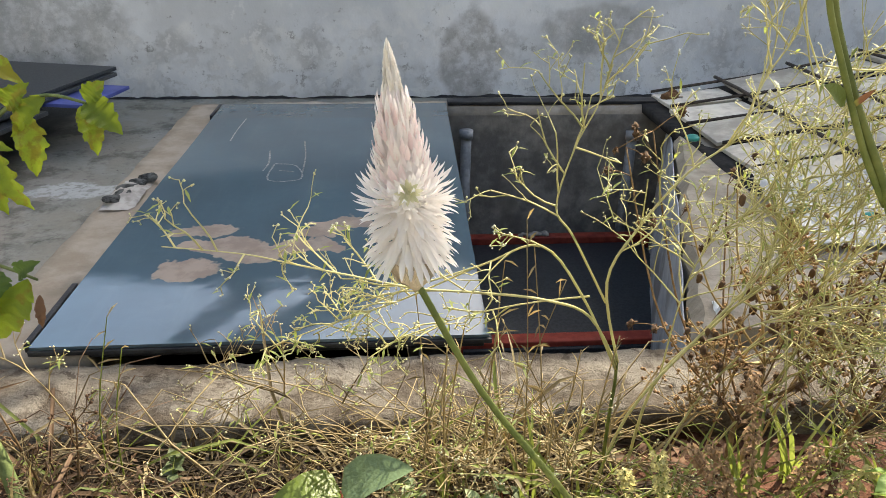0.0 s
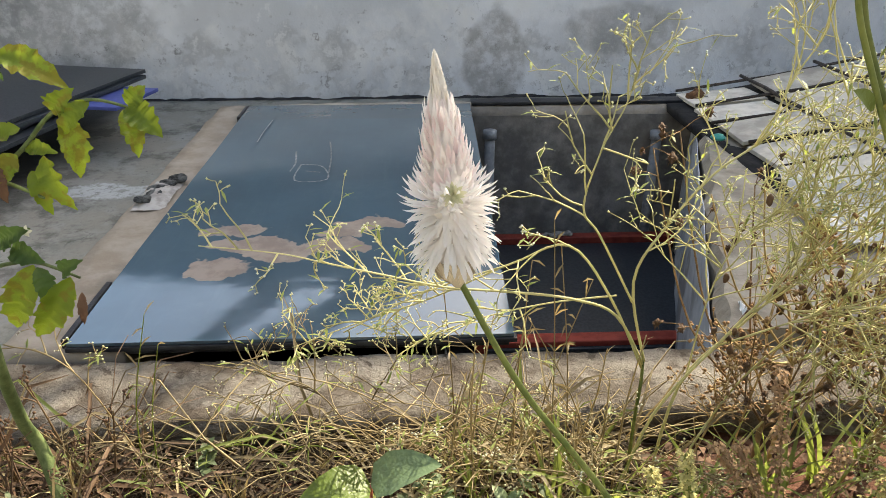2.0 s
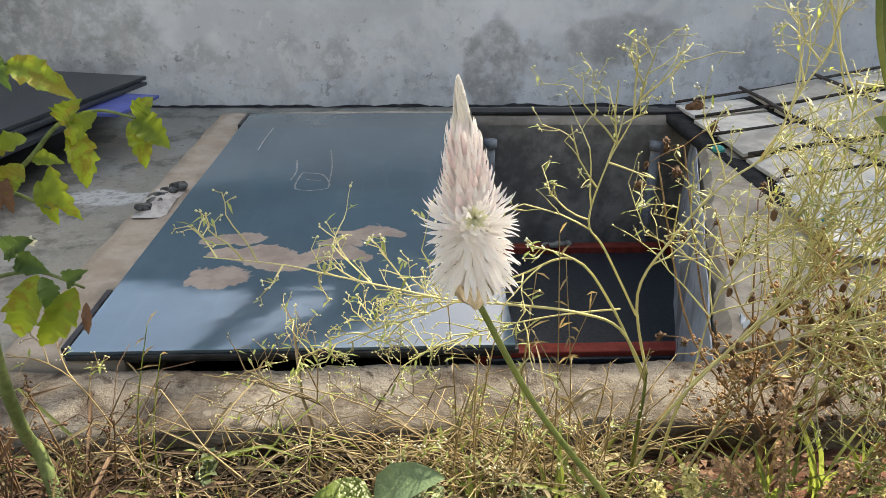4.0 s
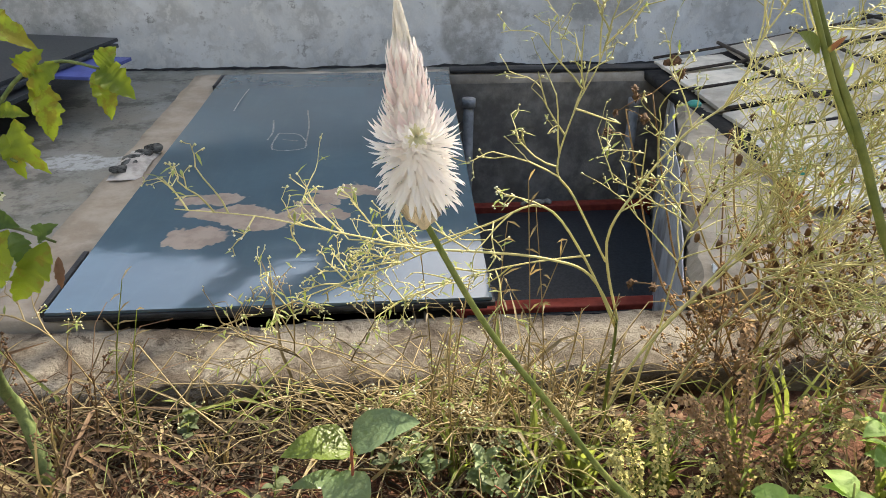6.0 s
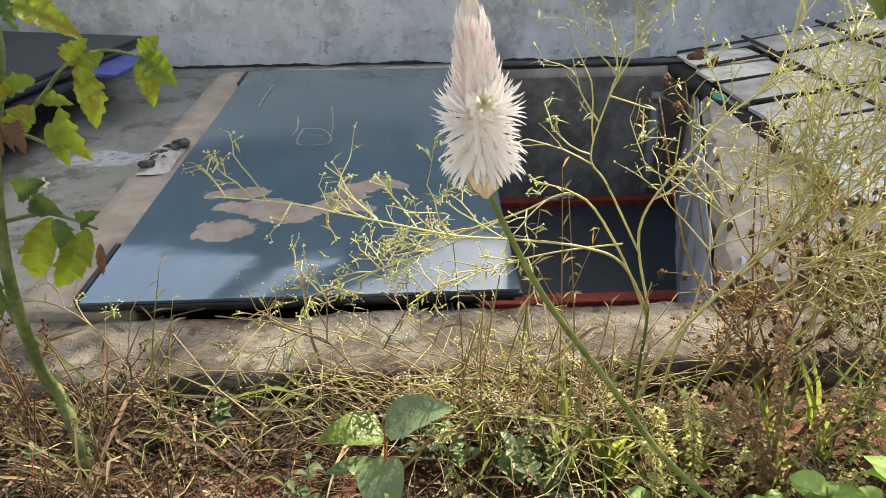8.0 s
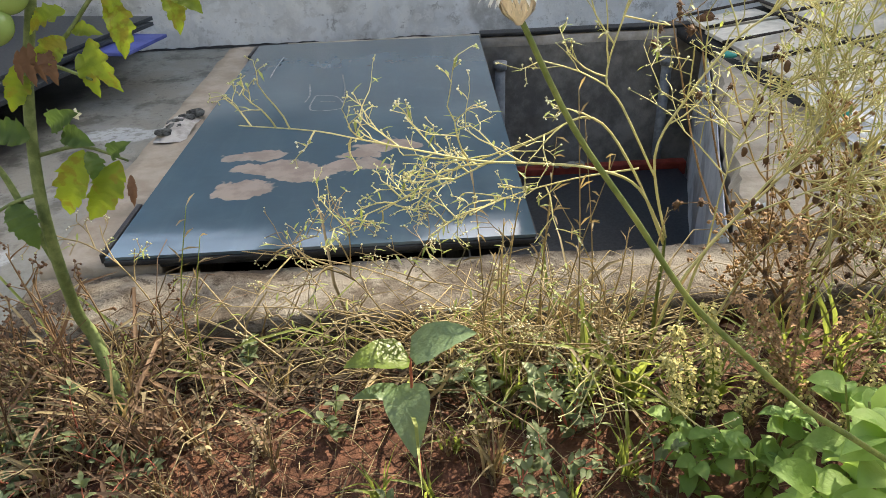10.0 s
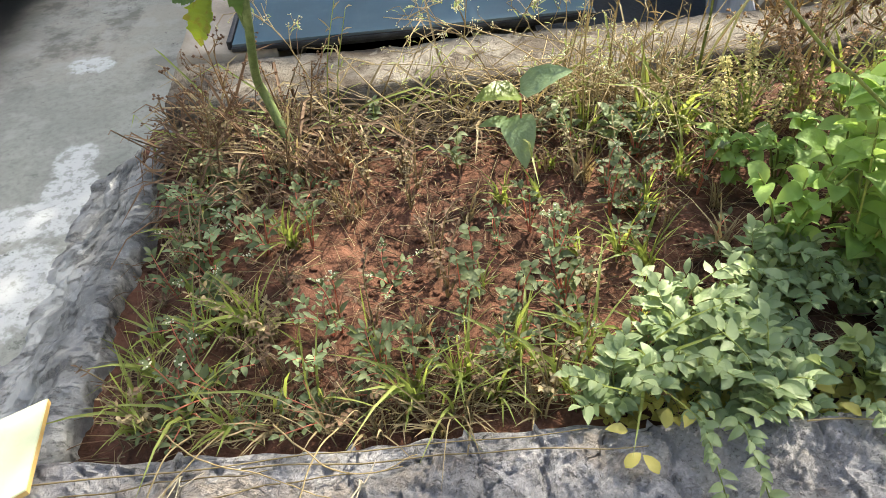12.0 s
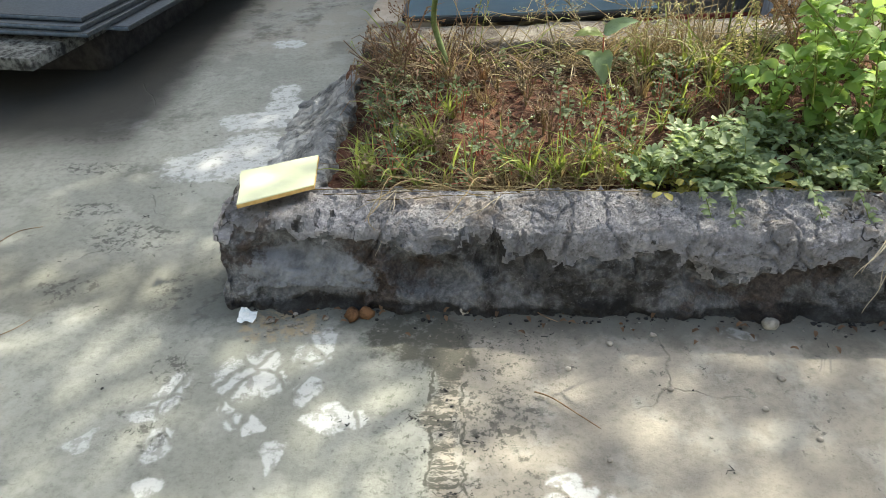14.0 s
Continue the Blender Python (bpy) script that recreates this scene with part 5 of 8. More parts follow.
        twig_branch(w3, line, 0.0030, 0.0010, rnd, n, sz, 2, 0.3, name="stem", tip=0.0026)
    for line, n, sz in (([(0.96, 1.47, 0.24), (0.98, 1.46, 0.50), (1.02, 1.44, 0.68), (1.0, 1.42, 0.84)], 15, 0.13), ([(1.08, 1.47, 0.24), (1.12, 1.46, 0.46), (1.18, 1.44, 0.62), (1.16, 1.42, 0.74)], 12, 0.12), ([(0.86, 1.47, 0.24), (0.90, 1.46, 0.42), (0.90, 1.44, 0.58)], 12, 0.10), ([(1.30, 1.47, 0.24), (1.32, 1.46, 0.50), (1.38, 1.44, 0.70)], 11, 0.13)):
        w4 = thing("dried_weed", line[0], "dead weed with a brush of brown dried florets", "dry plant", "dried flower plants")
        twig_branch(w4, line, 0.0030, 0.0011, rnd, n, sz, 2, 0.25, stem=M_DRYTWIG, bud=M_DRYBUD, name="stem", tip=0.0058, leaves=False)
    # a drooping spray over the panel's front edge and a long bare stem by the platform
    spray = random.Random(77)
    twig_branch(w, [(0.38, 1.35, 0.865), (0.24, 1.355, 0.795), (0.11, 1.36, 0.745), (-0.03, 1.365, 0.685)], 0.0022, 0.0009, spray, 13, 0.10, 2, 0.15, 0.03)
    twig_branch(w, [(0.60, 1.36, 0.79), (0.47, 1.37, 0.77), (0.33, 1.38, 0.73), (0.20, 1.38, 0.675)], 0.0022, 0.0009, spray, 10, 0.10, 2, 0.35, 0.03)
    w5 = thing("feverfew_weed", (0.66, 1.37, 0.23), "long slanting yellow-green weed stem with few twigs", "weed", "white-budded weeds")
    twig_branch(w5, [(0.655, 1.37, 0.22), (0.719, 1.38, 0.478), (0.857, 1.38, 0.697), (0.944, 1.38, 0.831), (0.950, 1.38, 0.979), (0.94, 1.38, 1.10)], 0.0042, 0.0014, spray, 8, 0.15, 2, 0.5, name="stem")
    # a branched dead plant with ripe brown seed heads
    d = thing("dried_weed", (1.05, 1.455, 0.24), "branched dead plant with ovoid brown seed heads", "dry plant", "dried flower plants")
    g = Geo()
    g.tube(curve([(1.05, 1.455, 0.22), (1.052, 1.45, 0.42), (1.04, 1.445, 0.56)], 5), 0.0055, 0.0042, 7)
    trunk = part("stem", g, M_DRYTWIG, d)
    limbs = []
    for ends in (((0.96, 1.44, 0.66), (0.87, 1.43, 0.76), (0.78, 1.425, 0.97)), ((0.99, 1.44, 0.72), (0.92, 1.43, 0.82), (0.88, 1.42, 0.98)), ((1.09, 1.44, 0.68), (1.14, 1.43, 0.80), (1.14, 1.42, 0.93)), ((1.12, 1.44, 0.60), (1.19, 1.43, 0.66), (1.24, 1.42, 0.72)), ((0.95, 1.43, 0.58), (0.88, 1.42, 0.64), (0.83, 1.41, 0.70))):
        line = curve([(1.04, 1.445, 0.555)] + list(ends), 5)
        g = Geo()
        g.tube(line, 0.0032, 0.0014, 6)
        part("branch", g, M_DRYTWIG, d)
        limbs.append(line)
    for k in range(34):
        line = limbs[k % 5]
        p = line[3 + spray.randrange(len(line) - 3)]
        out = Vector((spray.gauss(0, 1), spray.gauss(-0.2, 0.6), spray.gauss(0.5, 0.7))).normalized()
        q = p + out * spray.uniform(0.02, 0.07)
        g = Geo()
        g.tube(curve([p, p.lerp(q, 0.5) + vec(0, 0, 0.006), q], 3), 0.0012, 0.0010, 5)
        tw = part("stalk", g, M_DRYTWIG, d)
        g = Geo()
        g.rock(q + vec(0, 0, 0.006), spray.uniform(0.005, 0.0075), spray, 1.7)
        part("seed_head", g, M_SEED, tw, "rough brown seed head")
    # dry upright stalks before the pit
    for k in range(13):
        bx, by = spray.uniform(0.26, 0.66), spray.uniform(1.32, 1.44)
        top = vec(bx + spray.gauss(0, 0.05), by + spray.gauss(-0.02, 0.03), spray.uniform(0.46, 0.72))
        stalk = thing("dry_stalk", (bx, by, 0.235), "thin upright dead stalk the colour of straw", "dry stalk", "dry stalks at the kerb")
        line = curve([(bx, by, 0.22), vec(bx, by, 0.235).lerp(top, 0.55) + vec(spray.gauss(0, 0.015), 0, 0.01), top], 6)
        g = Geo()
        g.tube(line, 0.0030, 0.0011, 6)
        part("stem", g, M_GOLD, stalk)
        g = Geo()
        for i in range(9):
            p = line[len(line) // 2 + i % (len(line) // 2)]
            a = spray.uniform(0, math.tau)
            g.strip([p, p + vec(math.cos(a) * 0.5, math.sin(a) * 0.5, 1.2) * 0.012, p + vec(math.cos(a) * 0.9, math.sin(a) * 0.9, 1.2) * 0.021], 0.0017)
        part("husk", g, M_GOLD, stalk, kind="stuff")
    for bx, by, tx, ty, tz in ((0.40, 1.38, 0.28, 1.24, 0.44), (0.50, 1.40, 0.42, 1.26, 0.50), (0.62, 1.36, 0.56, 1.22, 0.46), (0.34, 1.40, 0.22, 1.30, 0.50), (0.70, 1.36, 0.76, 1.22, 0.46)):
        p = thing("feverfew_weed", (bx, by, 0.235), "low sprawling weed with fine straw-coloured twigs and white buds", "weed", "low white-budded weeds")
        twig_branch(p, [(bx, by, 0.22), ((bx + tx) / 2, (by + ty) / 2 + 0.02, tz - 0.05), (tx, ty, tz)], 0.0024, 0.0011, spray, 6, 0.13, 2, 0.3, 0.05, name="stem", lift=0.2, tip=0.0034, stem=M_GOLD)
    # low, leaning ones in front of the kerb
    for k, (bx, by, tx, ty, tz, n, s) in enumerate(((0.52, 1.40, 0.12, 1.33, 0.58, 9, 0.17), (0.45, 1.43, -0.22, 1.38, 0.64, 6, 0.17), (0.30, 1.43, -0.30, 1.36, 0.52, 5, 0.16), (0.60, 1.36, 0.44, 1.10, 0.46, 8, 0.15),
                                                    (0.55, 1.33, 0.62, 1.08, 0.42, 7, 0.14), (-0.40, 1.48, -0.56, 1.42, 0.66, 8, 0.12), (1.05, 1.45, 1.35, 1.35, 0.60, 14, 0.17), (1.2, 1.4, 1.1, 1.2, 0.55, 12, 0.16), (0.15, 1.46, -0.05, 1.38, 0.60, 12, 0.16))):
        p = thing("feverfew_weed", (bx, by, 0.235), "low sprawling weed with fine straw-coloured twigs and white buds", "weed", "low white-budded weeds")
        mid = vec((bx + tx) / 2 + rnd.uniform(-0.04, 0.04), (by + ty) / 2, 0.23 + (tz - 0.23) * 0.75)
        twig_branch(p, [(bx, by, 0.22), mid, (tx, ty, tz)], 0.0022, 0.0010, rnd, int(n * 0.7), s, 1 if k in (3, 4) else 2, 0.25, 0.06, name="stem", lift=0.25, stem=M_GOLD if k in (1, 5, 7) else M_STRAW if k in (0, 2, 6, 8) else None, tip=0.0036 if k in (3, 4) else 0.0028)


def leaf_shape(n, kind):
    out = []
    for i in range(n + 1):
        t = i / n
        w = math.sin(math.pi * min(1.0, t ** 0.75)) ** 0.9 if kind != "heart" else (math.sin(math.pi * t ** 0.55) ** 0.8)
        out.append(max(0.03, w))
    return out


def leaf(geo, base, tip, width, up=(0, -0.4, 1), sag=0.12, kind="oval", n=6, fold=0.25, wave=0.0):
    a, b = Vector(base), Vector(tip)
    L = (b - a).length
    pts = []
    for i in range(n + 1):
        t = i / n
        pts.append(a.lerp(b, t) + vec(0, 0, sag * L * math.sin(math.pi * t)))
    geo.strip(pts, width, up, leaf_shape(n, kind), fold, wave)


def lobed_leaf(geo, base, tip, width, up, rnd):
    """A toothed, lobed and puckered leaflet."""
    a, b = Vector(base), Vector(tip)
    d = (b - a).normalized()
    L = (b - a).length
    s = d.cross(Vector(up)).normalized()
    nrm = s.cross(d)
    n = 26
    ph = rnd.uniform(0, 6.28)
    curl = rnd.uniform(0.04, 0.22)
    lobes = rnd.choice((3.6, 4.3, 5.2))
    k0 = len(geo.v)
    for i in range(n + 1):
        t = i / n
        c = a + d * (L * t) + nrm * (L * (0.10 * math.sin(math.pi * t) - curl * t * t))
        env = max(0.02, math.sin(math.pi * min(1.0, t ** 0.72 * 0.985 + 0.012))) ** 0.9
        row = []
        for sgn in (-1, 1):
            q = (t * lobes + (0.3 if sgn > 0 else 0.0)) % 1.0
            saw = q / 0.72 if q < 0.72 else (1 - q) / 0.28
            small = 0.08 * (i % 2)
            w = width * env * (0.80 + 0.24 * saw + small)
            fwd = d * (0.05 * L * saw * env)
            edge = c + s * (sgn * w) + fwd + nrm * (0.50 * w + 0.24 * w * math.sin(i * 1.1 + ph + sgn))
            midp = c + s * (sgn * w * 0.5) + fwd * 0.4 + nrm * (0.30 * w + 0.10 * width * env * math.sin(i * 2.2 + ph))
            row.append((edge, midp))
        geo.v += [tuple(p) for p in (row[0][0], row[0][1], c, row[1][1], row[1][0])]
    for i in range(n):
        for k in range(4):
            p = k0 + i * 5 + k
            geo.f.append((p, p + 1, p + 6, p + 5))


def build_tomato():
    t = thing("tomato_plant", (-0.50, 1.25, 0.23), "staked-up leggy tomato plant with yellowing leaves and green fruit", "tomato plant")
    g = Geo()
    g.tube(curve([(-0.495, 1.245, 0.20), (-0.545, 1.32, 0.34), (-0.588, 1.375, 0.46), (-0.597, 1.36, 0.54), (-0.564, 1.30, 0.728), (-0.55, 1.30, 0.87), (-0.512, 1.30, 1.043), (-0.452, 1.30, 1.216), (-0.45, 1.30, 1.30), (-0.445, 1.30, 1.40), (-0.43, 1.30, 1.5)], 4), 0.0155, 0.0055, 9)
    part("stem", g, M_TOMSTEM, t)
    g = Geo()
    g.tube(curve([(-0.575, 1.31, 0.70), (-0.589, 1.30, 0.796), (-0.605, 1.30, 0.886), (-0.64, 1.30, 0.98), (-0.66, 1.30, 1.1)], 4), 0.008, 0.004, 7)
    part("branch", g, M_TOMSTEM, t)
    for line in ([(-0.494, 1.30, 1.075), (-0.417, 1.30, 1.134), (-0.351, 1.29, 1.196), (-0.288, 1.29, 1.217), (-0.232, 1.29, 1.204)],
                 [(-0.529, 1.30, 0.924), (-0.45, 1.30, 0.936), (-0.372, 1.29, 0.908)], [(-0.47, 1.30, 1.18), (-0.50, 1.29, 1.235), (-0.56, 1.28, 1.25)], [(-0.50, 1.3, 1.10), (-0.44, 1.29, 1.08), (-0.39, 1.28, 1.06)],
                 [(-0.46, 1.30, 1.25), (-0.43, 1.30, 1.285), (-0.41, 1.30, 1.285)], [(-0.545, 1.3, 0.85), (-0.60, 1.28, 0.84), (-0.67, 1.27, 0.80)], [(-0.45, 1.30, 1.31), (-0.50, 1.3, 1.38), (-0.55, 1.3, 1.4)]):
        g = Geo()
        g.tube(curve(line, 4), 0.0045, 0.0022, 6)
        part("leaf_stalk", g, M_TOMSTEM, t)
    sun_l = (((-0.414, 1.30, 1.285), (-0.318, 1.29, 1.243), 0.0172), ((-0.336, 1.295, 1.19), (-0.322, 1.28, 1.092), 0.0158), ((-0.385, 1.30, 1.125), (-0.350, 1.28, 1.035), 0.0145), ((-0.235, 1.29, 1.205), (-0.182, 1.27, 1.165), 0.0158),
             ((-0.242, 1.29, 1.20), (-0.222, 1.27, 1.13), 0.0132), ((-0.290, 1.29, 1.215), (-0.345, 1.28, 1.16), 0.0119), ((-0.235, 1.29, 1.21), (-0.205, 1.3, 1.235), 0.0106), ((-0.350, 1.29, 1.20), (-0.31, 1.28, 1.235), 0.0132), ((-0.41, 1.3, 1.14), (-0.36, 1.29, 1.135), 0.0092),
             ((-0.42, 1.29, 1.13), (-0.47, 1.27, 1.09), 0.0145), ((-0.51, 1.30, 1.09), (-0.54, 1.28, 1.01), 0.0145), ((-0.41, 1.3, 1.17), (-0.475, 1.28, 1.145), 0.0132), ((-0.41, 1.3, 1.10), (-0.385, 1.28, 1.03), 0.0106))
    dark_l = (((-0.450, 1.30, 0.93), (-0.514, 1.28, 0.80), 0.0211), ((-0.388, 1.29, 0.91), (-0.463, 1.27, 0.80), 0.0211), ((-0.636, 1.28, 0.80), (-0.70, 1.26, 0.68), 0.0264), ((-0.60, 1.28, 0.84), (-0.56, 1.25, 0.76), 0.0198), ((-0.49, 1.29, 0.98), (-0.43, 1.27, 1.01), 0.0158),
              ((-0.47, 1.29, 0.97), (-0.42, 1.27, 0.95), 0.0158), ((-0.53, 1.29, 0.96), (-0.60, 1.27, 0.99), 0.0185), ((-0.66, 1.27, 0.81), (-0.74, 1.25, 0.83), 0.0198), ((-0.40, 1.29, 0.92), (-0.36, 1.27, 0.95), 0.0119), ((-0.44, 1.29, 0.93), (-0.42, 1.27, 0.86), 0.0132),
              ((-0.42, 1.3, 1.3), (-0.41, 1.28, 1.25), 0.0092), ((-0.55, 1.3, 1.4), (-0.63, 1.28, 1.37), 0.0198))
    lrnd = random.Random(303)
    for k, (a, b, w) in enumerate(sun_l):
        g = Geo()
        lobed_leaf(g, a, b, w * 1.45, (0.3 + 0.5 * math.sin(k * 2.1), -0.9, 0.5 + 0.3 * math.cos(k * 1.7)), lrnd)
        part("leaf", g, M_TOMLEAF, t, "yellow-green leaflet coloured as sunlit, with toothed edge")
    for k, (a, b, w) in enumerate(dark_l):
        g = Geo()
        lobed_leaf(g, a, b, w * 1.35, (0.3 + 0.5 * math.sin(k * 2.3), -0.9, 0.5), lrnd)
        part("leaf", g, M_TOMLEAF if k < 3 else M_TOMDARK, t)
    for a, b, w in (((-0.488, 1.285, 1.12), (-0.480, 1.27, 1.055), 0.016), ((-0.478, 1.285, 1.125), (-0.462, 1.27, 1.06), 0.012), ((-0.497, 1.28, 1.115), (-0.500, 1.265, 1.06), 0.010), ((-0.37, 1.28, 0.885), (-0.375, 1.27, 0.825), 0.012), ((-0.455, 1.28, 1.12), (-0.44, 1.26, 1.06), 0.02)):
        g = Geo()
        lobed_leaf(g, a, b, w * 0.7, (0.3, -0.9, 0.2), lrnd)
        part("dead_leaf", g, M_DEADLEAF, t, "shrivelled brown leaf")
    for c, r in (((-0.482, 1.27, 1.205), 0.034), ((-0.512, 1.25, 1.163), 0.037)):
        bm = bmesh.new()
        bmesh.ops.create_uvsphere(bm, u_segments=24, v_segments=16, radius=r)
        g = Geo()
        for v in bm.verts:
            a = math.atan2(v.co.y, v.co.x)
            k = 1 + 0.02 * math.cos(5 * a) * (1 - abs(v.co.z) / r)
            dip = -0.12 * r * math.exp(-((v.co.x ** 2 + v.co.y ** 2) / (0.25 * r) ** 2)) * (1 if v.co.z > 0 else 0)
            g.v.append((c[0] + v.co.x * k, c[1] + v.co.y * k, c[2] + v.co.z * 0.95 + dip))
        bm.verts.index_update()
        g.f = [tuple(v.index for v in q.verts) for q in bm.faces]
        bm.free()
        f = part("tomato", g, M_FRUIT, t, "smooth unripe green tomato")
        cal = Geo()
        for k in range(5):
            a = math.tau * k / 5
            top = vec(c[0], c[1], c[2] + r * 0.86)
            cal.strip([top, top + vec(math.cos(a), math.sin(a), 0.3) * 0.012, top + vec(math.cos(a), math.sin(a), 0.0) * 0.024], 0.003)
        cal.tube([(c[0], c[1], c[2] + r * 0.84), (c[0] + 0.015, c[1] + 0.02, c[2] + r + 0.03)], 0.0022, 0.0018, 5)
        part("calyx", cal, M_TOMSTEM, f)
    t.location += vec(0.010, 0.0, -0.018)
    for c in ((-0.425, 1.28, 0.985), (-0.66, 1.26, 0.97)):
        g = Geo()
        for k in range(5):
            a = math.tau * k / 5
            g.strip([c, vec(*c) + vec(math.cos(a) * 0.006, -0.003, math.sin(a) * 0.006), vec(*c) + vec(math.cos(a) * 0.011, 0, math.sin(a) * 0.011)], 0.004, (0, -1, 0))
        part("flower", g, M_BUD, t, "small pale withered flower")


def build_celosia():
    c = thing("celosia_plant", (1.05, 0.76, 0.23), "tall leaning cockscomb plant with one white and pink flower spike", "flower")
    line = curve([(1.06, 0.78, 0.21), (0.93, 0.72, 0.42), (0.80, 0.665, 0.62), (0.62, 0.61, 0.79), (0.54, 0.602, 0.855), (0.46, 0.60, 0.935), (0.40, 0.60, 1.00), (0.345, 0.60, 1.082), (0.287, 0.60, 1.167), (0.242, 0.60, 1.256)], 5)
    g = Geo()
    g.tube(line, 0.0040, 0.0022, 10)
    part("stem", g, M_STEM, c, "smooth ridged green stalk")
    base, top = vec(0.242, 0.60, 1.259), vec(0.228, 0.598, 1.400)
    axis = (top - base)
    L = axis.length
    u = axis.normalized()
    s1 = u.orthogonal().normalized()
    s2 = u.cross(s1)
    rnd = random.Random(9)
    outline = ((0.0, 0.0265), (0.05, 0.0285), (0.12, 0.0275), (0.18, 0.0245), (0.26, 0.0262), (0.37, 0.0283), (0.45, 0.0262), (0.52, 0.0210), (0.60, 0.0163), (0.71, 0.0130), (0.81, 0.0090), (0.88, 0.0054), (0.95, 0.0023), (1.0, 0.0002))

    def radius(t):
        for (a, ra), (b, rb) in zip(outline, outline[1:]):
            if t <= b:
                return ra + (rb - ra) * (t - a) / (b - a)
        return 0.0006

    core = Geo()
    rings = [i / 24 for i in range(25)]
    for t in rings:
        r = max(0.0003, radius(t) * (0.45 if t < 0.5 else 0.62) - 0.0005)
        for k in range(14):
            a = math.tau * k / 14
            core.v.append(tuple(base + axis * (t * 0.985) + (s1 * math.cos(a) + s2 * math.sin(a)) * r))
    for i in range(24):
        for k in range(14):
            j = (k + 1) % 14
            core.f.append((i * 14 + k, i * 14 + j, i * 14 + 14 + j, i * 14 + 14 + k))
    sp = part("flower_spike", core, M_PETAL, c, "pointed spike of papery white florets, pink towards the tip")
    sets = {"white": Geo(), "pink": Geo(), "tip": Geo(), "heart": Geo()}
    single_mats = {"white": M_PETAL, "pink": M_PINK}
    nearby = [0]

    def floret(kind, p0, d, ln, w, out):
        tip = p0 + d * ln
        bend = out * (0.10 * ln)
        own = kind in single_mats and out.y < -0.05 and nearby[0] < 290
        geo = Geo() if own else sets[kind]
        geo.strip([p0, p0 + d * ln * 0.3 + bend, p0 + d * ln * 0.6 + bend, p0 + d * ln * 0.85 + bend * 0.5, tip], w, out + u * 0.02, [0.45, 0.95, 1.0, 0.55, 0.04], 0.55)
        if own:
            nearby[0] += 1
            part("floret", geo, single_mats[kind], sp)

    n = 720
    for k in range(n):
        t = 0.06 + 0.94 * ((k + rnd.random()) / n) ** 1.12
        a = k * 2.39996 + rnd.uniform(-0.2, 0.2)
        out = s1 * math.cos(a) + s2 * math.sin(a)
        r = radius(t) * rnd.uniform(0.80, 1.16)
        if t > 0.47:
            # upright florets, spread below and closed towards the tip
            ln = (0.0190 - 0.004 * (t - 0.47)) * rnd.uniform(0.85, 1.15)
            r = radius(t) * (rnd.uniform(0.72, 1.02) if t < 0.82 else rnd.uniform(0.35, 0.6))
            q = base + axis * t + out * r
            t0 = t - ln / L * (0.72 if t < 0.62 else 0.95)
            p0 = base + axis * t0 + out * min(radius(t0) * 0.30, r)
            d = q - p0
            ln = d.length
            d.normalize()
        else:
            if t > 0.30:
                lift = -0.15 + 5.0 * (t - 0.30) + rnd.uniform(-0.2, 0.2)
            else:
                lift = -0.80 + 2.0 * t + rnd.uniform(-0.25, 0.25)
            d = (out + u * lift).normalized()
            ln = 0.0210 * rnd.uniform(0.75, 1.25)
            rad0 = max(0.0015, r - ln * d.dot(out))
            p0 = base + axis * t - u * (ln * d.dot(u)) * 0.8 + out * rad0
        kind = "tip" if t > 0.84 else ("pink" if (t > 0.50 and rnd.random() < 0.62) or (t > 0.3 and rnd.random() < 0.05) else "white")
        floret(kind, p0, d, ln, (0.0017 if t < 0.5 else 0.0019) * rnd.uniform(0.8, 1.15) * (1.0 if t < 0.6 else 1.0 - 1.3 * (t - 0.6)), out)
    # a smaller head turned to the bed's front, its florets spread like a star
    face = vec(0.02, -1.0, 0.25).normalized()
    fc = base + axis * 0.43 + vec(0.002, -0.0175, 0)
    f1 = face.orthogonal().normalized()
    f2 = face.cross(f1)
    for k in range(40):
        a = k * 2.39996
        q = (k / 40) ** 0.6
        ray = f1 * math.cos(a) + f2 * math.sin(a)
        d = (ray * (0.25 + 1.1 * q) + face * (1.1 - 0.8 * q)).normalized()
        floret("heart" if q < 0.7 else "tip", fc + ray * 0.003 * q, d, 0.0045 + 0.004 * q, 0.0012, face)
    part("bloom", sets["white"], M_PETAL, sp, "papery white florets", kind="stuff")
    part("bloom", sets["pink"], M_PINK, sp, "blush pink florets", kind="stuff")
    part("bloom", sets["tip"], M_TIP, sp, "cream florets of the tip", kind="stuff")
    part("bloom", sets["heart"], M_HEART, sp, "pale green florets of a side bud", kind="stuff")
    g = Geo()
    g.tube([base - u * 0.011, base - u * 0.006, base, base + u * 0.006, base + u * 0.011], 0.0028, 0.0135, 14)
    for k in range(54):
        a = k * 2.4
        out = s1 * math.cos(a) + s2 * math.sin(a)
        p0 = base + out * 0.005 - u * (0.004 + 0.004 * rnd.random())
        g.strip([p0, p0 + out * 0.006 + u * 0.006, p0 + out * 0.0105 + u * (0.015 + 0.005 * rnd.random())], 0.0026, out, None, 0.2)
    part("husk", g, plain("papery_tan_husk", (0.54, 0.45, 0.33), (0.68, 0.58, 0.44), 40, 0.8, island=True), sp, "dry tan husk below the florets")
    # a second stalk of the same kind, out to the side
    c2 = thing("celosia_plant", (1.10, 0.80, 0.23), "tall green flower stalk with narrow leaves", "flower")
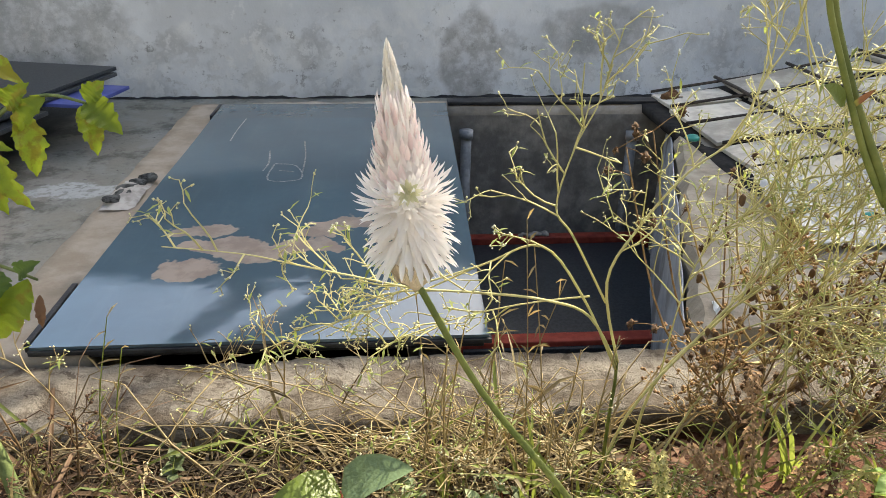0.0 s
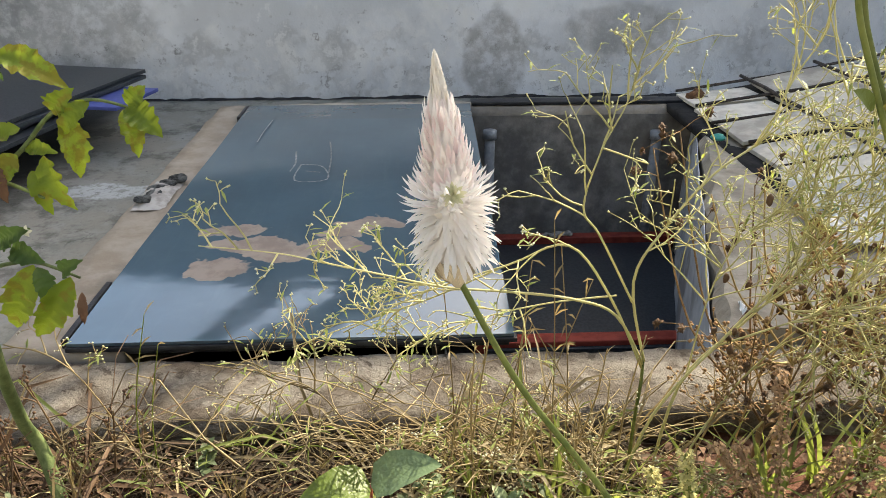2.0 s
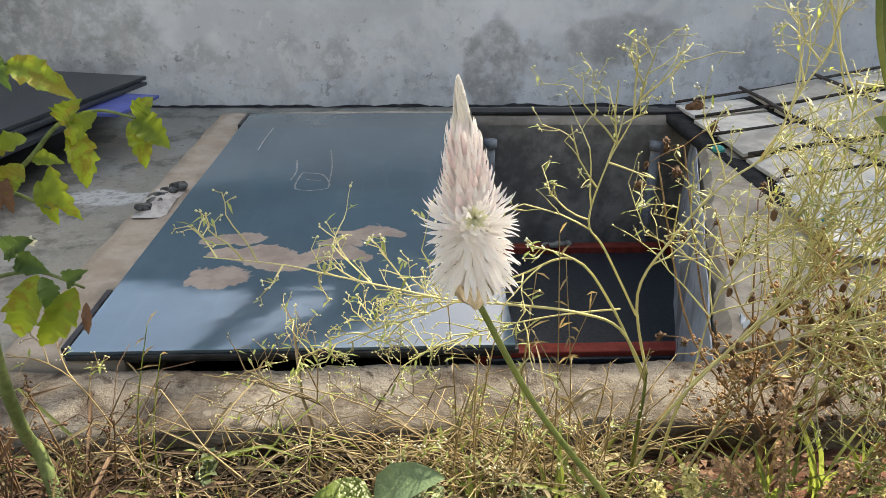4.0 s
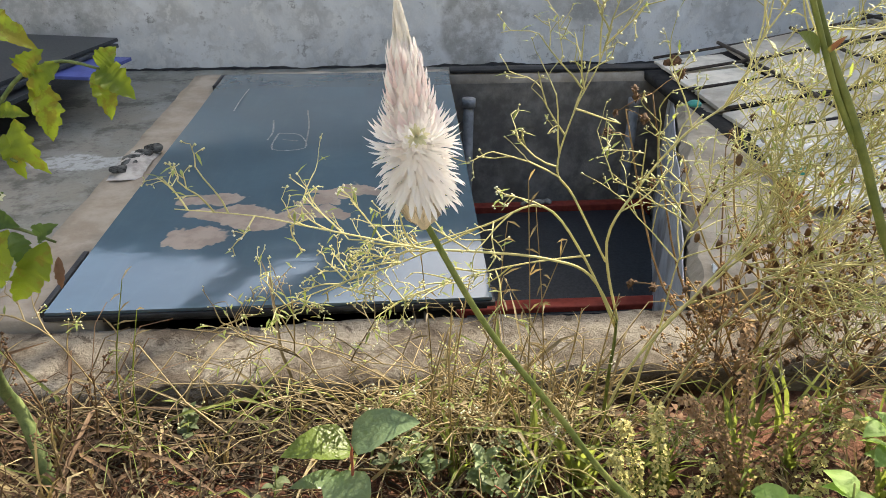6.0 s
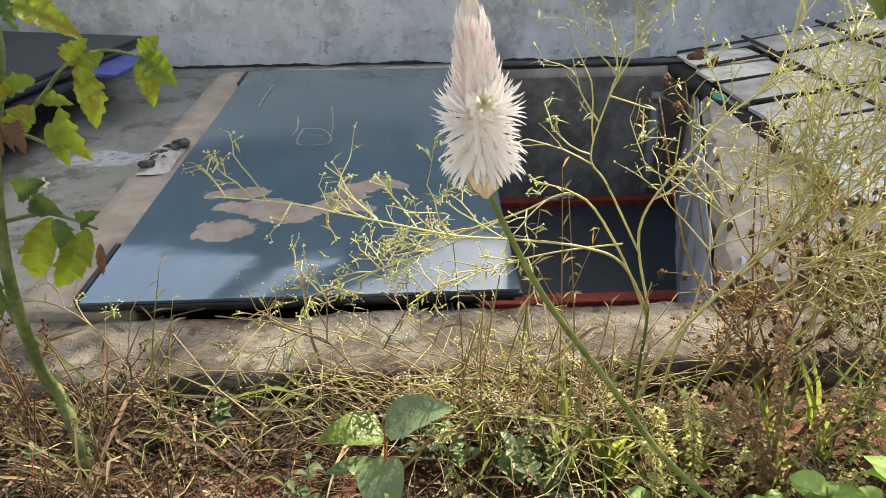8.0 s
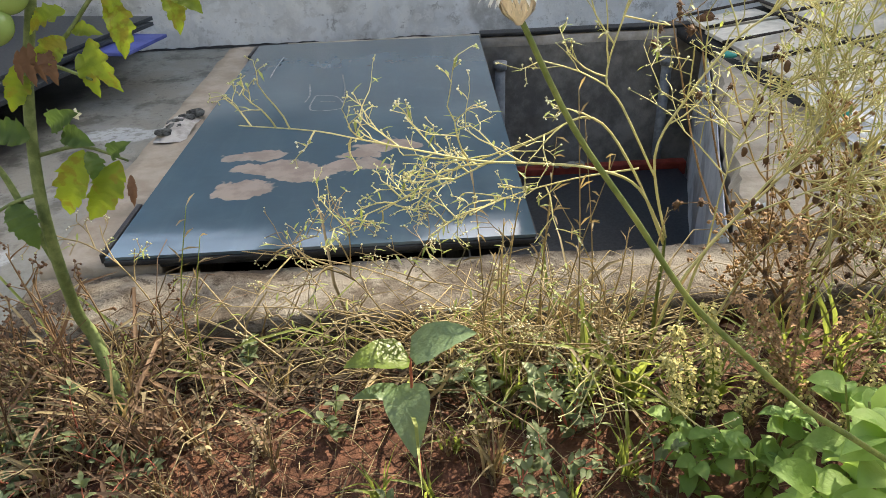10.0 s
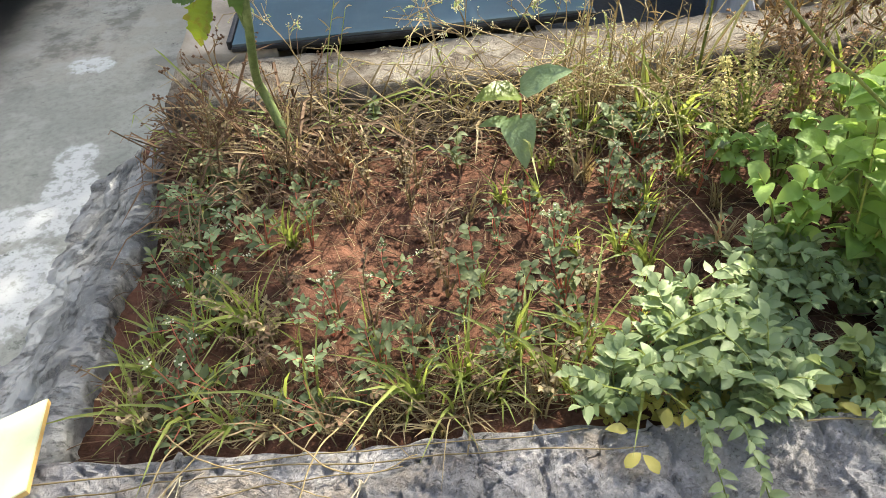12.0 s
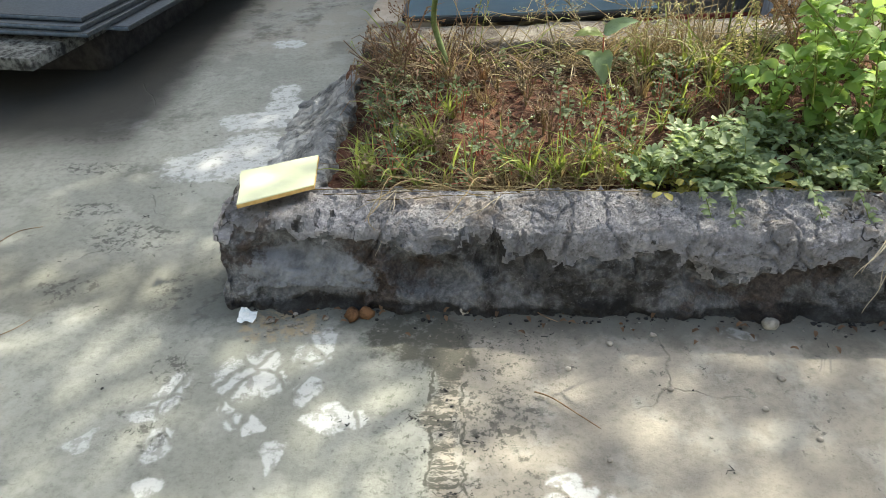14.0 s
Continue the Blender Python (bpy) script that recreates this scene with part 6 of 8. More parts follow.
    for ln, r0, r1 in (([(1.12, 0.82, 0.21), (0.98, 0.72, 0.60), (0.80, 0.64, 0.98), (0.62, 0.605, 1.16), (0.529, 0.60, 1.308), (0.498, 0.60, 1.357), (0.477, 0.60, 1.395), (0.466, 0.60, 1.42), (0.455, 0.6, 1.46)], 0.0042, 0.0020),
                       ([(0.533, 0.602, 1.298), (0.506, 0.598, 1.335), (0.478, 0.596, 1.385), (0.461, 0.596, 1.42), (0.45, 0.596, 1.46)], 0.0021, 0.0016)):
        g = Geo()
        g.tube(curve(ln, 5), r0, r1, 9)
        part("stem", g, M_STEM, c2)
    for a, b, w in (((0.487, 0.598, 1.362), (0.463, 0.585, 1.377), 0.005), ((0.490, 0.598, 1.36), (0.494, 0.585, 1.375), 0.002), ((0.58, 0.602, 1.22), (0.64, 0.58, 1.25), 0.007), ((0.62, 0.605, 1.16), (0.70, 0.57, 1.19), 0.009)):
        g = Geo()
        leaf(g, a, b, w, (0, -1, 0.5), 0.05, "oval", 6, 0.3)
        part("leaf", g, M_STALKLEAF, c2)
    # long narrow leaves low on the two stalks
    for k in range(6):
        g = Geo()
        x, y, z = 1.0 + 0.03 * k, 0.74, 0.30 + 0.05 * k
        a = k * 2.1
        leaf(g, (x, y, z), (x + 0.10 * math.cos(a), y + 0.10 * math.sin(a), z + 0.06), 0.014, (0, 0, 1), 0.15)
        part("leaf", g, M_BASIL, c if k % 2 else c2)


def build_seedling():
    s = thing("seedling", (0.115, 1.08, 0.24), "young sapling with broad waxy heart-shaped leaves", "seedling")
    g = Geo()
    g.tube(curve([(0.115, 1.08, 0.23), (0.105, 1.13, 0.31), (0.10, 1.18, 0.42), (0.10, 1.20, 0.50)], 4), 0.004, 0.0028, 7)
    part("stem", g, M_REDSTEM, s, "reddish stem")
    for a, b, w, up, lb in (((0.10, 1.20, 0.495), (-0.030, 1.165, 0.508), 0.044, (0.1, -0.12, 1.0), "yellow-green sunlit leaf"), ((0.10, 1.20, 0.50), (0.235, 1.19, 0.555), 0.045, (-0.25, -0.25, 0.95), "broad green leaf with a nibbled edge"),
                            ((0.085, 1.195, 0.435), (0.10, 1.09, 0.33), 0.048, (0, -0.95, 0.35), "hanging blue-green leaf"), ((0.08, 1.20, 0.40), (-0.02, 1.15, 0.44), 0.02, (0, -0.5, 0.8), "small young leaf")):
        g = Geo()
        leaf(g, a, b, w, up, 0.10, "heart", 10, 0.22, 0.05)
        part("leaf", g, M_LIME if "yellow" in lb else M_BIGLEAF, s, lb)
    s.location += vec(0.022, 0.006, -0.026)
    # a dark low herb beside it
    for k, (x, y, m, n, sz) in enumerate(((-0.05, 1.22, M_WEED, 14, 0.045), (0.36, 1.08, M_WEED, 9, 0.05), (0.39, 1.27, M_SILVER, 18, 0.062), (0.28, 1.33, M_SILVER, 16, 0.06), (0.47, 1.33, M_WEED, 14, 0.055), (0.18, 1.36, M_WEED, 14, 0.05), (-0.78, 1.30, M_WEED, 16, 0.06), (-0.70, 1.22, M_WEED, 14, 0.055), (-0.86, 1.20, M_WEED, 14, 0.06), (-0.30, 1.46, M_WEED, 12, 0.045))):
        herb(x, y, n, sz, m, random.Random(50 + k), 0.11, "dark green low herb with oval leaves")


def herb(x, y, n, size, mat_, rnd, tall, label, spread=0.07, stemmat=None, bud=None, aspect=0.30):
    z = soil_z(x, y)
    h = thing("weed", (x, y, z), label, "weed", "small weeds in the bed")
    st, lf, bd = Geo(), Geo(), Geo()
    stems = max(1, n // 7)
    for k in range(stems):
        a = rnd.uniform(0, math.tau)
        top = vec(x + math.cos(a) * spread * rnd.uniform(0.2, 1), y + math.sin(a) * spread * rnd.uniform(0.2, 1), z + tall * rnd.uniform(0.6, 1.15))
        base = vec(x + rnd.uniform(-0.01, 0.01), y + rnd.uniform(-0.01, 0.01), z - 0.01)
        line = curve([base, base.lerp(top, 0.5) + vec(0, 0, tall * 0.12), top], 4)
        st.tube(line, 0.0020, 0.0010, 5)
        m = max(4, n // stems)
        for i in range(m):
            t = 0.25 + 0.75 * i / m
            p = line[min(len(line) - 1, int(t * (len(line) - 1)))]
            b = i * 2.4 + rnd.uniform(-0.4, 0.4)
            s = size * rnd.uniform(0.6, 1.15) * (1.1 - 0.5 * t)
            tip = p + vec(math.cos(b) * s, math.sin(b) * s, s * rnd.uniform(-0.15, 0.55))
            leaf(lf, p, tip, s * aspect, (0, 0, 1), 0.12, "oval", 5, 0.25)
        if bud:
            for _ in range(6):
                bd.bead(top + Vector((rnd.gauss(0, 1), rnd.gauss(0, 1), rnd.gauss(0, 1))) * 0.006, 0.003)
    part("stalk", st, stemmat or M_STEM, h, kind="stuff")
    part("foliage", lf, mat_, h, kind="stuff")
    if bud:
        part("bud_spray", bd, bud, h, kind="stuff")
    return h


def tuft(x, y, n, length, mat_, rnd, label, lean=0.6, width=0.003, z=None, name="grass_tuft"):
    z = soil_z(x, y) if z is None else z
    g = Geo()
    for _ in range(n):
        a = rnd.uniform(0, math.tau)
        L = length * rnd.uniform(0.45, 1.15)
        k = rnd.uniform(0.15, 1.0) * lean
        p = vec(x + rnd.gauss(0, 0.012), y + rnd.gauss(0, 0.012), z - 0.008)
        d = vec(math.cos(a), math.sin(a), 0)
        pts = [p + d * (L * k * t * t) + vec(0, 0, L * (t - 0.42 * k * t * t)) for t in (0, 0.25, 0.5, 0.75, 1.0)]
        g.strip(pts, width * rnd.uniform(0.6, 1.2), (d.x * 0.2 - d.y * 0.3, d.y * 0.2 + d.x * 0.3, 1), [0.9, 1.0, 0.85, 0.55, 0.05], 0.35)
    return single(name, g, mat_, label, "grass", "grass tufts")


def build_straw():
    rnd = random.Random(77)
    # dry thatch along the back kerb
    for nm, mt, n, lb in (("dry_grass", M_THATCH, 1100, "dark thatch under the straw, coloured as shaded gaps"), ("dry_grass", M_STRAW, 230, "tangled dry straw lying along the back kerb"), ("dry_grass", M_STRAWRED, 200, "red-brown dead stalks round the tomato stem"), ("dry_grass", M_GRASS, 80, "long yellow-green grass blades caught in the dry straw")):
        g = Geo()
        for _ in range(n):
            if mt is M_STRAWRED:
                x, y = rnd.gauss(-0.66, 0.14), rnd.gauss(1.34, 0.15)
            else:
                x, y = rnd.uniform(-0.92, 0.78), 1.59 - abs(rnd.gauss(0, 0.13))
            if y < 0.45 or x < -0.93 or y > 1.60:
                continue
            z = soil_z(x, min(y, 1.58))
            a = rnd.uniform(0, math.tau)
            L = rnd.uniform(0.08, 0.24) if rnd.random() < 0.6 else rnd.uniform(0.25, 0.48)
            up = abs(rnd.gauss(0.0, 0.55)) + 0.05 + (0.8 if rnd.random() < 0.15 else 0)
            d = vec(math.cos(a), math.sin(a) * 0.7 - 0.1, up).normalized()
            p = vec(x, y, z + rnd.uniform(0, 0.05))
            if mt is M_THATCH:
                d.z *= 0.35
                p.z = z + rnd.uniform(0, 0.03)
                L *= 0.6
            side = Vector((rnd.gauss(0, 1), rnd.gauss(0, 1), 0.3 * rnd.gauss(0, 1))) * 0.02
            kink = Vector((rnd.gauss(0, 1), rnd.gauss(0, 1), rnd.gauss(0, 0.6))) * L * 0.06
            pts = [p, p + d * L * 0.35 + side * 0.4 + kink, p + d * L * 0.7 + side, p + d * L + side * 1.5 - vec(0, 0, L * 0.22)]
            pts = [vec(max(q.x, -0.96), min(q.y, 1.57 + max(0.0, q.z - 0.34)), max(q.z, 0.225)) for q in pts]
            if rnd.random() < 0.5:
                g.tube(pts, rnd.uniform(0.0013, 0.0033), 0.0010, 4, cap=False)
            else:
                g.strip(pts, rnd.uniform(0.002, 0.0055), (0.2, -0.4, 1), [0.9, 1, 0.8, 0.1], 0.3)
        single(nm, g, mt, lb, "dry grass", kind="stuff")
    # a brown clump of dead stalks round the tomato's foot
    for k in range(10):
        x, y, h = rnd.uniform(-0.80, -0.42), rnd.uniform(1.18, 1.50), rnd.uniform(0.14, 0.36)
        p = thing("dead_stalk", (x, y, 0.235), "dead brown weed stalk by the tomato stem", "dry stalk", "dead stalks")
        lx, ly = rnd.uniform(-0.08, 0.08), rnd.uniform(-0.08, 0.03)
        twig_branch(p, [(x, y, 0.22), (x + lx * 0.4, y + ly * 0.4, 0.23 + h * 0.55), (x + lx, y + ly, 0.23 + h)], 0.0030, 0.0012, rnd, 4, 0.07, 1, 0.3, stem=(M_STRAW, M_STRAWRED, M_BRSTEM)[k % 3], bud=M_DEADLEAF, name="stem", tip=0.004, leaves=False)
    # dead brown stalks beside the tomato stem
    for x, y, h, lean in ((-0.72, 1.46, 0.34, 0.02), (-0.69, 1.44, 0.42, -0.03), (-0.75, 1.42, 0.28, -0.06), (-0.55, 1.44, 0.36, -0.04), (-0.80, 1.45, 0.22, 0.03), (-0.50, 1.46, 0.26, 0.06), (-0.64, 1.38, 0.20, -0.08), (-0.84, 1.38, 0.24, -0.03)):
        p = thing("dead_stalk", (x, y, 0.235), "dead brown weed stalk by the tomato stem", "dry stalk", "dead stalks")
        twig_branch(p, [(x, y, 0.22), (x + lean * 0.5, y - 0.01, 0.23 + h * 0.5), (x + lean, y - 0.03, 0.23 + h)], 0.0034, 0.0014, rnd, 7, 0.07, 1, 0.25, stem=M_BRSTEM, bud=M_DEADLEAF, name="stem", tip=0.005, leaves=False)
    # a golden heap of straw, arching over the back kerb
    g = Geo()
    for _ in range(170):
        x, y = rnd.gauss(0.36, 0.2), rnd.uniform(1.38, 1.56)
        a = rnd.choice((2.6, 3.4, 0.3, -0.4)) + rnd.gauss(0, 1.1)
        L = rnd.uniform(0.10, 0.40)
        p = vec(x, y, 0.235 + abs(rnd.gauss(0, 0.06)))
        d = vec(math.cos(a), math.sin(a) * 0.5 - 0.15, abs(rnd.gauss(0.35, 0.35))).normalized()
        kk = Vector((rnd.gauss(0, 1), rnd.gauss(0, 1), rnd.gauss(0, 1))) * L * 0.07
        pts = [p, p + d * L * 0.4 + vec(0, 0, 0.02) + kk, p + d * L * 0.75 + vec(0, 0, 0.01) - kk, p + d * L - vec(0, 0, L * 0.2)]
        pts = [vec(q.x, min(q.y, 1.575 + max(0.0, q.z - 0.35)), max(q.z, 0.235)) for q in pts]
        g.tube(pts, rnd.uniform(0.0010, 0.0024), 0.0008, 4, cap=False)
    single("dry_grass", g, M_GOLD, "golden dry straw heaped against the back kerb", "dry grass", kind="stuff")
    # standing stalks by the kerb
    for x, y, h, lean in ((-0.43, 1.47, 0.50, 0.10), (-0.40, 1.48, 0.42, 0.08), (0.30, 1.45, 0.55, -0.03), (0.42, 1.44, 0.62, 0.02), (0.46, 1.43, 0.58, 0.10), (0.55, 1.42, 0.66, -0.06), (0.36, 1.40, 0.50, 0.08), (0.50, 1.36, 0.74, -0.04), (0.61, 1.40, 0.52, -0.18), (0.26, 1.42, 0.35, 0.05)):
        s = thing("dry_stalk", (x, y, 0.235), "thin dry straw stalk standing by the kerb", "dry stalk", "dry stalks")
        g = Geo()
        line = curve([(x, y, 0.225), (x + lean * 0.3, y - 0.02, 0.23 + h * 0.5), (x + lean, y - 0.04, 0.23 + h)], 5)
        g.tube(line, 0.0022, 0.0009, 5)
        part("stem", g, M_STRAW if x > 0 else M_GRASS, s)
        g = Geo()
        for k in range(9):
            p = line[5 + k % 6]
            q = p + Vector((rnd.gauss(0, 1), rnd.gauss(0, 1), rnd.gauss(0.5, 0.7))).normalized() * rnd.uniform(0.02, 0.05)
            g.strip([p, p.lerp(q, 0.5) + vec(0, 0, 0.004), q], 0.0022, (0, -1, 0.4))
        part("husk", g, M_STRAW, s, kind="stuff")
    # litter on the open earth
    g = Geo()
    for _ in range(1150):
        x, y = rnd.uniform(-0.92, 1.25), rnd.uniform(0.40, 1.5)
        a = rnd.uniform(0, math.tau)
        L = rnd.uniform(0.02, 0.13)
        z = soil_z(x, y) + 0.006
        d = vec(math.cos(a), math.sin(a), rnd.uniform(0.0, 0.25))
        p = vec(x, y, z)
        g.tube([p, p + d * L * 0.5 + vec(0, 0, 0.004), p + d * L], rnd.uniform(0.0006, 0.0016), 0.0005, 4, cap=False)
    single("dry_litter", g, M_STRAW, "scattered bits of straw on the red earth", "litter", kind="stuff")
    g = Geo()
    for _ in range(420):
        x, y = rnd.uniform(-0.90, 0.75), rnd.uniform(0.42, 1.3)
        a, L = rnd.uniform(0, math.tau), rnd.uniform(0.04, 0.17)
        d = vec(math.cos(a), math.sin(a), rnd.uniform(0.0, 0.7))
        bow = Vector((rnd.gauss(0, 1), rnd.gauss(0, 1), rnd.gauss(0.4, 0.4))) * L * 0.14
        p = vec(x, y, soil_z(x, y) + 0.003)
        q = p + d * L
        g.tube(curve([p, p + d * L * 0.35 + bow, p + d * L * 0.7 + bow * 0.6, vec(q.x, q.y, max(0.22, q.z - 0.02))], 2), rnd.uniform(0.0008, 0.0017), 0.0006, 4, cap=False)
    single("dry_litter", g, M_STRAWRED, "bent red-brown stalks lying on the earth", "litter", kind="stuff")
    g = Geo()
    for _ in range(620):
        x, y = rnd.uniform(-0.85, 0.75), 0.39 + abs(rnd.gauss(0, 0.05))
        a = rnd.uniform(0, math.tau)
        L = rnd.uniform(0.05, 0.16)
        p = vec(x, y, soil_z(x, y) + rnd.uniform(0.0, 0.02))
        d = vec(math.cos(a), math.sin(a) * 0.5, abs(rnd.gauss(0, 0.3)))
        pts = [p, p + d * L * 0.5 + vec(0, 0, 0.012), p + d * L]
        pts = [vec(q.x, max(q.y, 0.37), q.z) for q in pts]
        g.tube(pts, 0.0014, 0.0006, 4, cap=False)
    single("dry_grass", g, M_STRAW, "flattened dry grass behind the front kerb", "dry grass", kind="stuff")


def spread_weed(name, label, rnd, stems, reach, tall, size, aspect, leafmat, stemmat, bud=None, per=7, droop=0.0):
    """A weed built at the origin: stems that spread from one root, leaves in pairs along them."""
    h = thing(name, (0, 0, 0), label, "weed", "small weeds in the bed")
    st, lf, bd = Geo(), Geo(), Geo()
    for k in range(stems):
        a = k * 2.4 + rnd.uniform(-0.5, 0.5)
        R = reach * rnd.uniform(0.45, 1.1)
        H = tall * rnd.uniform(0.5, 1.15)
        top = vec(math.cos(a) * R, math.sin(a) * R, H)
        line = curve([(0, 0, -0.012), vec(math.cos(a + 0.3) * R * 0.45, math.sin(a + 0.3) * R * 0.45, H * 0.75), top], 6)
        st.tube(line, 0.0022, 0.0010, 5, cap=False)
        for i in range(per):
            t = 0.25 + 0.75 * i / (per - 1)
            q = min(len(line) - 2, int(t * (len(line) - 1)))
            p = line[q]
            along = (line[q + 1] - line[q]).normalized()
            side = along.cross(vec(0, 0, 1))
            side = side.normalized() if side.length > 1e-3 else vec(1, 0, 0)
            for sgn in (1, -1):
                if rnd.random() < 0.12:
                    continue
                s = size * rnd.uniform(0.65, 1.2) * (1.12 - 0.45 * t)
                d = (side * sgn + along * rnd.uniform(0.1, 0.8) + vec(0, 0, rnd.uniform(-0.35, 0.45) - droop)).normalized()
                leaf(lf, p, p + d * s, s * aspect, (rnd.gauss(0, 0.45), rnd.gauss(0, 0.45), 1), rnd.uniform(-0.12, 0.2), "oval", 6, rnd.uniform(0.1, 0.5), rnd.uniform(0.03, 0.14))
        leaf(lf, top, top + vec(math.cos(a), math.sin(a), 0.5) * size * 0.7, size * aspect * 0.7)
        if bud:
            for _ in range(7):
                bd.bead(top + Vector((rnd.gauss(0, 1), rnd.gauss(0, 1), rnd.gauss(0.6, 0.8))) * 0.005, 0.0026)
    part("stalk", st, stemmat, h, kind="stuff")
    part("foliage", lf, leafmat, h, kind="stuff")
    if bud:
        part("bud_spray", bd, bud, h, "tiny white flowers", kind="stuff")
    return h


def grass_proto(rnd, n, length, lean, width, mat_, label):
    h = thing("grass_tuft", (0, 0, 0), label, "grass", "grass tufts")
    g = Geo()
    for _ in range(n):
        a = rnd.uniform(0, math.tau)
        L = length * rnd.uniform(0.45, 1.15)
        k = rnd.uniform(0.2, 1.1) * lean
        p = vec(rnd.gauss(0, 0.010), rnd.gauss(0, 0.010), -0.008)
        d = vec(math.cos(a), math.sin(a), 0)
        pts = [p + d * (L * k * t * t) + vec(0, 0, L * (t - 0.5 * k * t * t)) for t in (0, 0.25, 0.5, 0.75, 1.0)]
        g.strip(pts, width * rnd.uniform(0.6, 1.2), (d.x * 0.2 - d.y * 0.3, d.y * 0.2 + d.x * 0.3, 1), [0.9, 1.0, 0.85, 0.55, 0.05], 0.35)
    part("grass", g, mat_, h, kind="stuff")
    return h


def scatter(protos, places, rnd, lo=0.75, hi=1.25):
    """Each prototype stands at the first place it is given; the rest are copies."""
    places = [(x, lean_in(x, y)) for x, y in places]
    used = set()
    for k, (x, y) in enumerate(places):
        pr = protos[k % len(protos)]
        s = rnd.uniform(lo, hi)
        m = pose(x, y, soil_z(x, y), rnd.uniform(-6, 6), rnd.uniform(-6, 6), rnd.uniform(0, 360)) @ Matrix.Diagonal((s, s, s, 1))
        if pr.name in used:
            copy_thing(pr, m)
        else:
            used.add(pr.name)
            keep = m
            pr["home"] = [v for row in keep for v in row]
    for pr in protos:
        if pr.name in used:
            h = list(pr["home"])
            del pr["home"]
            pr.matrix_basis = Matrix([h[0:4], h[4:8], h[8:12], h[12:16]])


def build_greens():
    rnd = random.Random(5)
    green = [grass_proto(random.Random(500 + k), n, L, 0.95, 0.0042, M_GRASS, "small tuft of fresh green grass in the bed") for k, (n, L) in enumerate(((9, 0.15), (14, 0.17), (20, 0.18), (7, 0.13)))]
    spots_ = [(0.196, 0.84), (0.545, 1.08), (-0.51, 0.95), (-0.74, 0.82), (-0.80, 0.68), (-0.13, 0.50), (0.00, 0.56), (0.11, 0.43), (-0.72, 0.45), (-0.82, 0.47), (-0.60, 0.43), (-0.30, 0.60), (-0.05, 0.75), (0.30, 0.62), (0.36, 0.78), (-0.48, 0.62), (0.15, 1.05), (0.05, 1.06), (0.42, 0.95), (-0.80, 1.25), (-0.82, 1.05), (0.07, 0.50), (-0.05, 0.46), (-0.22, 0.47), (-0.66, 0.55), (-0.78, 0.58), (-0.70, 0.70)]
    spots_ += [(rnd.uniform(-0.85, 0.5), rnd.uniform(0.42, 0.58)) for _ in range(8)] + [(rnd.uniform(-0.85, -0.5), rnd.uniform(0.6, 1.2)) for _ in range(5)] + [(rnd.uniform(0.2, 0.7), rnd.uniform(0.7, 1.25)) for _ in range(4)]
    scatter(green, spots_, rnd)
    arch = [grass_proto(random.Random(510 + k), n, 0.24, 1.1, 0.0048, M_GRASS, "arching yellow-green grass behind the front kerb") for k, n in enumerate((5, 6, 4))]
    scatter(arch, [(-0.42, 0.47), (-0.22, 0.50), (-0.10, 0.55), (0.03, 0.52), (0.10, 0.46), (-0.30, 0.58), (0.24, 0.48), (-0.70, 0.47), (-0.50, 0.46), (-0.16, 0.44), (0.16, 0.54), (-0.82, 0.60)], rnd)
    tall = [grass_proto(random.Random(520 + k), n, L, 0.8, 0.0055, M_GRASS, "long-bladed green grass by the back kerb") for k, (n, L) in enumerate(((12, 0.27), (16, 0.24)))]
    scatter(tall, [(0.62, 1.30), (0.80, 1.28), (0.95, 1.25), (1.1, 1.3), (0.50, 1.30), (1.25, 1.2), (0.72, 1.22), (1.0, 1.36), (1.35, 1.35), (0.34, 1.34), (1.15, 1.42), (1.3, 1.48), (1.5, 1.3), (1.6, 1.0), (1.7, 1.4), (1.45, 0.8), (1.8, 1.2)], rnd)
    dry = [grass_proto(random.Random(540 + k), n, L, 0.9, 0.0026, M_STRAW, "tuft of dry straw-coloured grass") for k, (n, L) in enumerate(((26, 0.13), (18, 0.12), (14, 0.2)))]
    scatter(dry, [(0.85, 1.20), (0.98, 1.14), (1.06, 1.22), (1.14, 1.14), (0.92, 1.26), (1.02, 1.05), (1.22, 1.24), (0.74, 1.24), (-0.40, 0.42), (-0.25, 0.43), (-0.37, 1.04), (-0.52, 0.42), (0.28, 1.10), (-0.34, 1.06), (-0.05, 1.0), (0.60, 0.95), (-0.40, 1.10), (-0.12, 0.42), (-0.33, 0.47), (0.02, 0.42), (-0.6, 1.2), (-0.75, 1.4), (-0.3, 0.40), (-0.18, 0.40), (-0.2, 1.4), (0.0, 1.45), (0.2, 1.42), (-0.62, 0.75), (-0.5, 0.95), (-0.75, 1.0), (-0.2, 0.62), (0.1, 0.6), (-0.65, 1.15), (-0.8, 0.6), (0.45, 0.62), (0.55, 0.8)], rnd)
    sheaf = [grass_proto(random.Random(580 + k), n, L, 0.85, 0.0042, M_GOLD if k else M_STRAWRED, "clump of long dead straw at the tomato plant's foot") for k, (n, L) in enumerate(((18, 0.24), (20, 0.27)))]
    scatter(sheaf, [(-0.44, 1.20), (-0.52, 1.27), (-0.38, 1.24), (-0.56, 1.40)], rnd)
    low = [spread_weed("creeping_weed", "low creeping weed with small dull green leaves on red stems", random.Random(600 + k), st + 2, 0.11, 0.07, 0.029, 0.27, M_WEED, M_REDSTEM, M_BUD if k == 1 else None, 5) for k, st in enumerate((2, 3, 2, 3))]
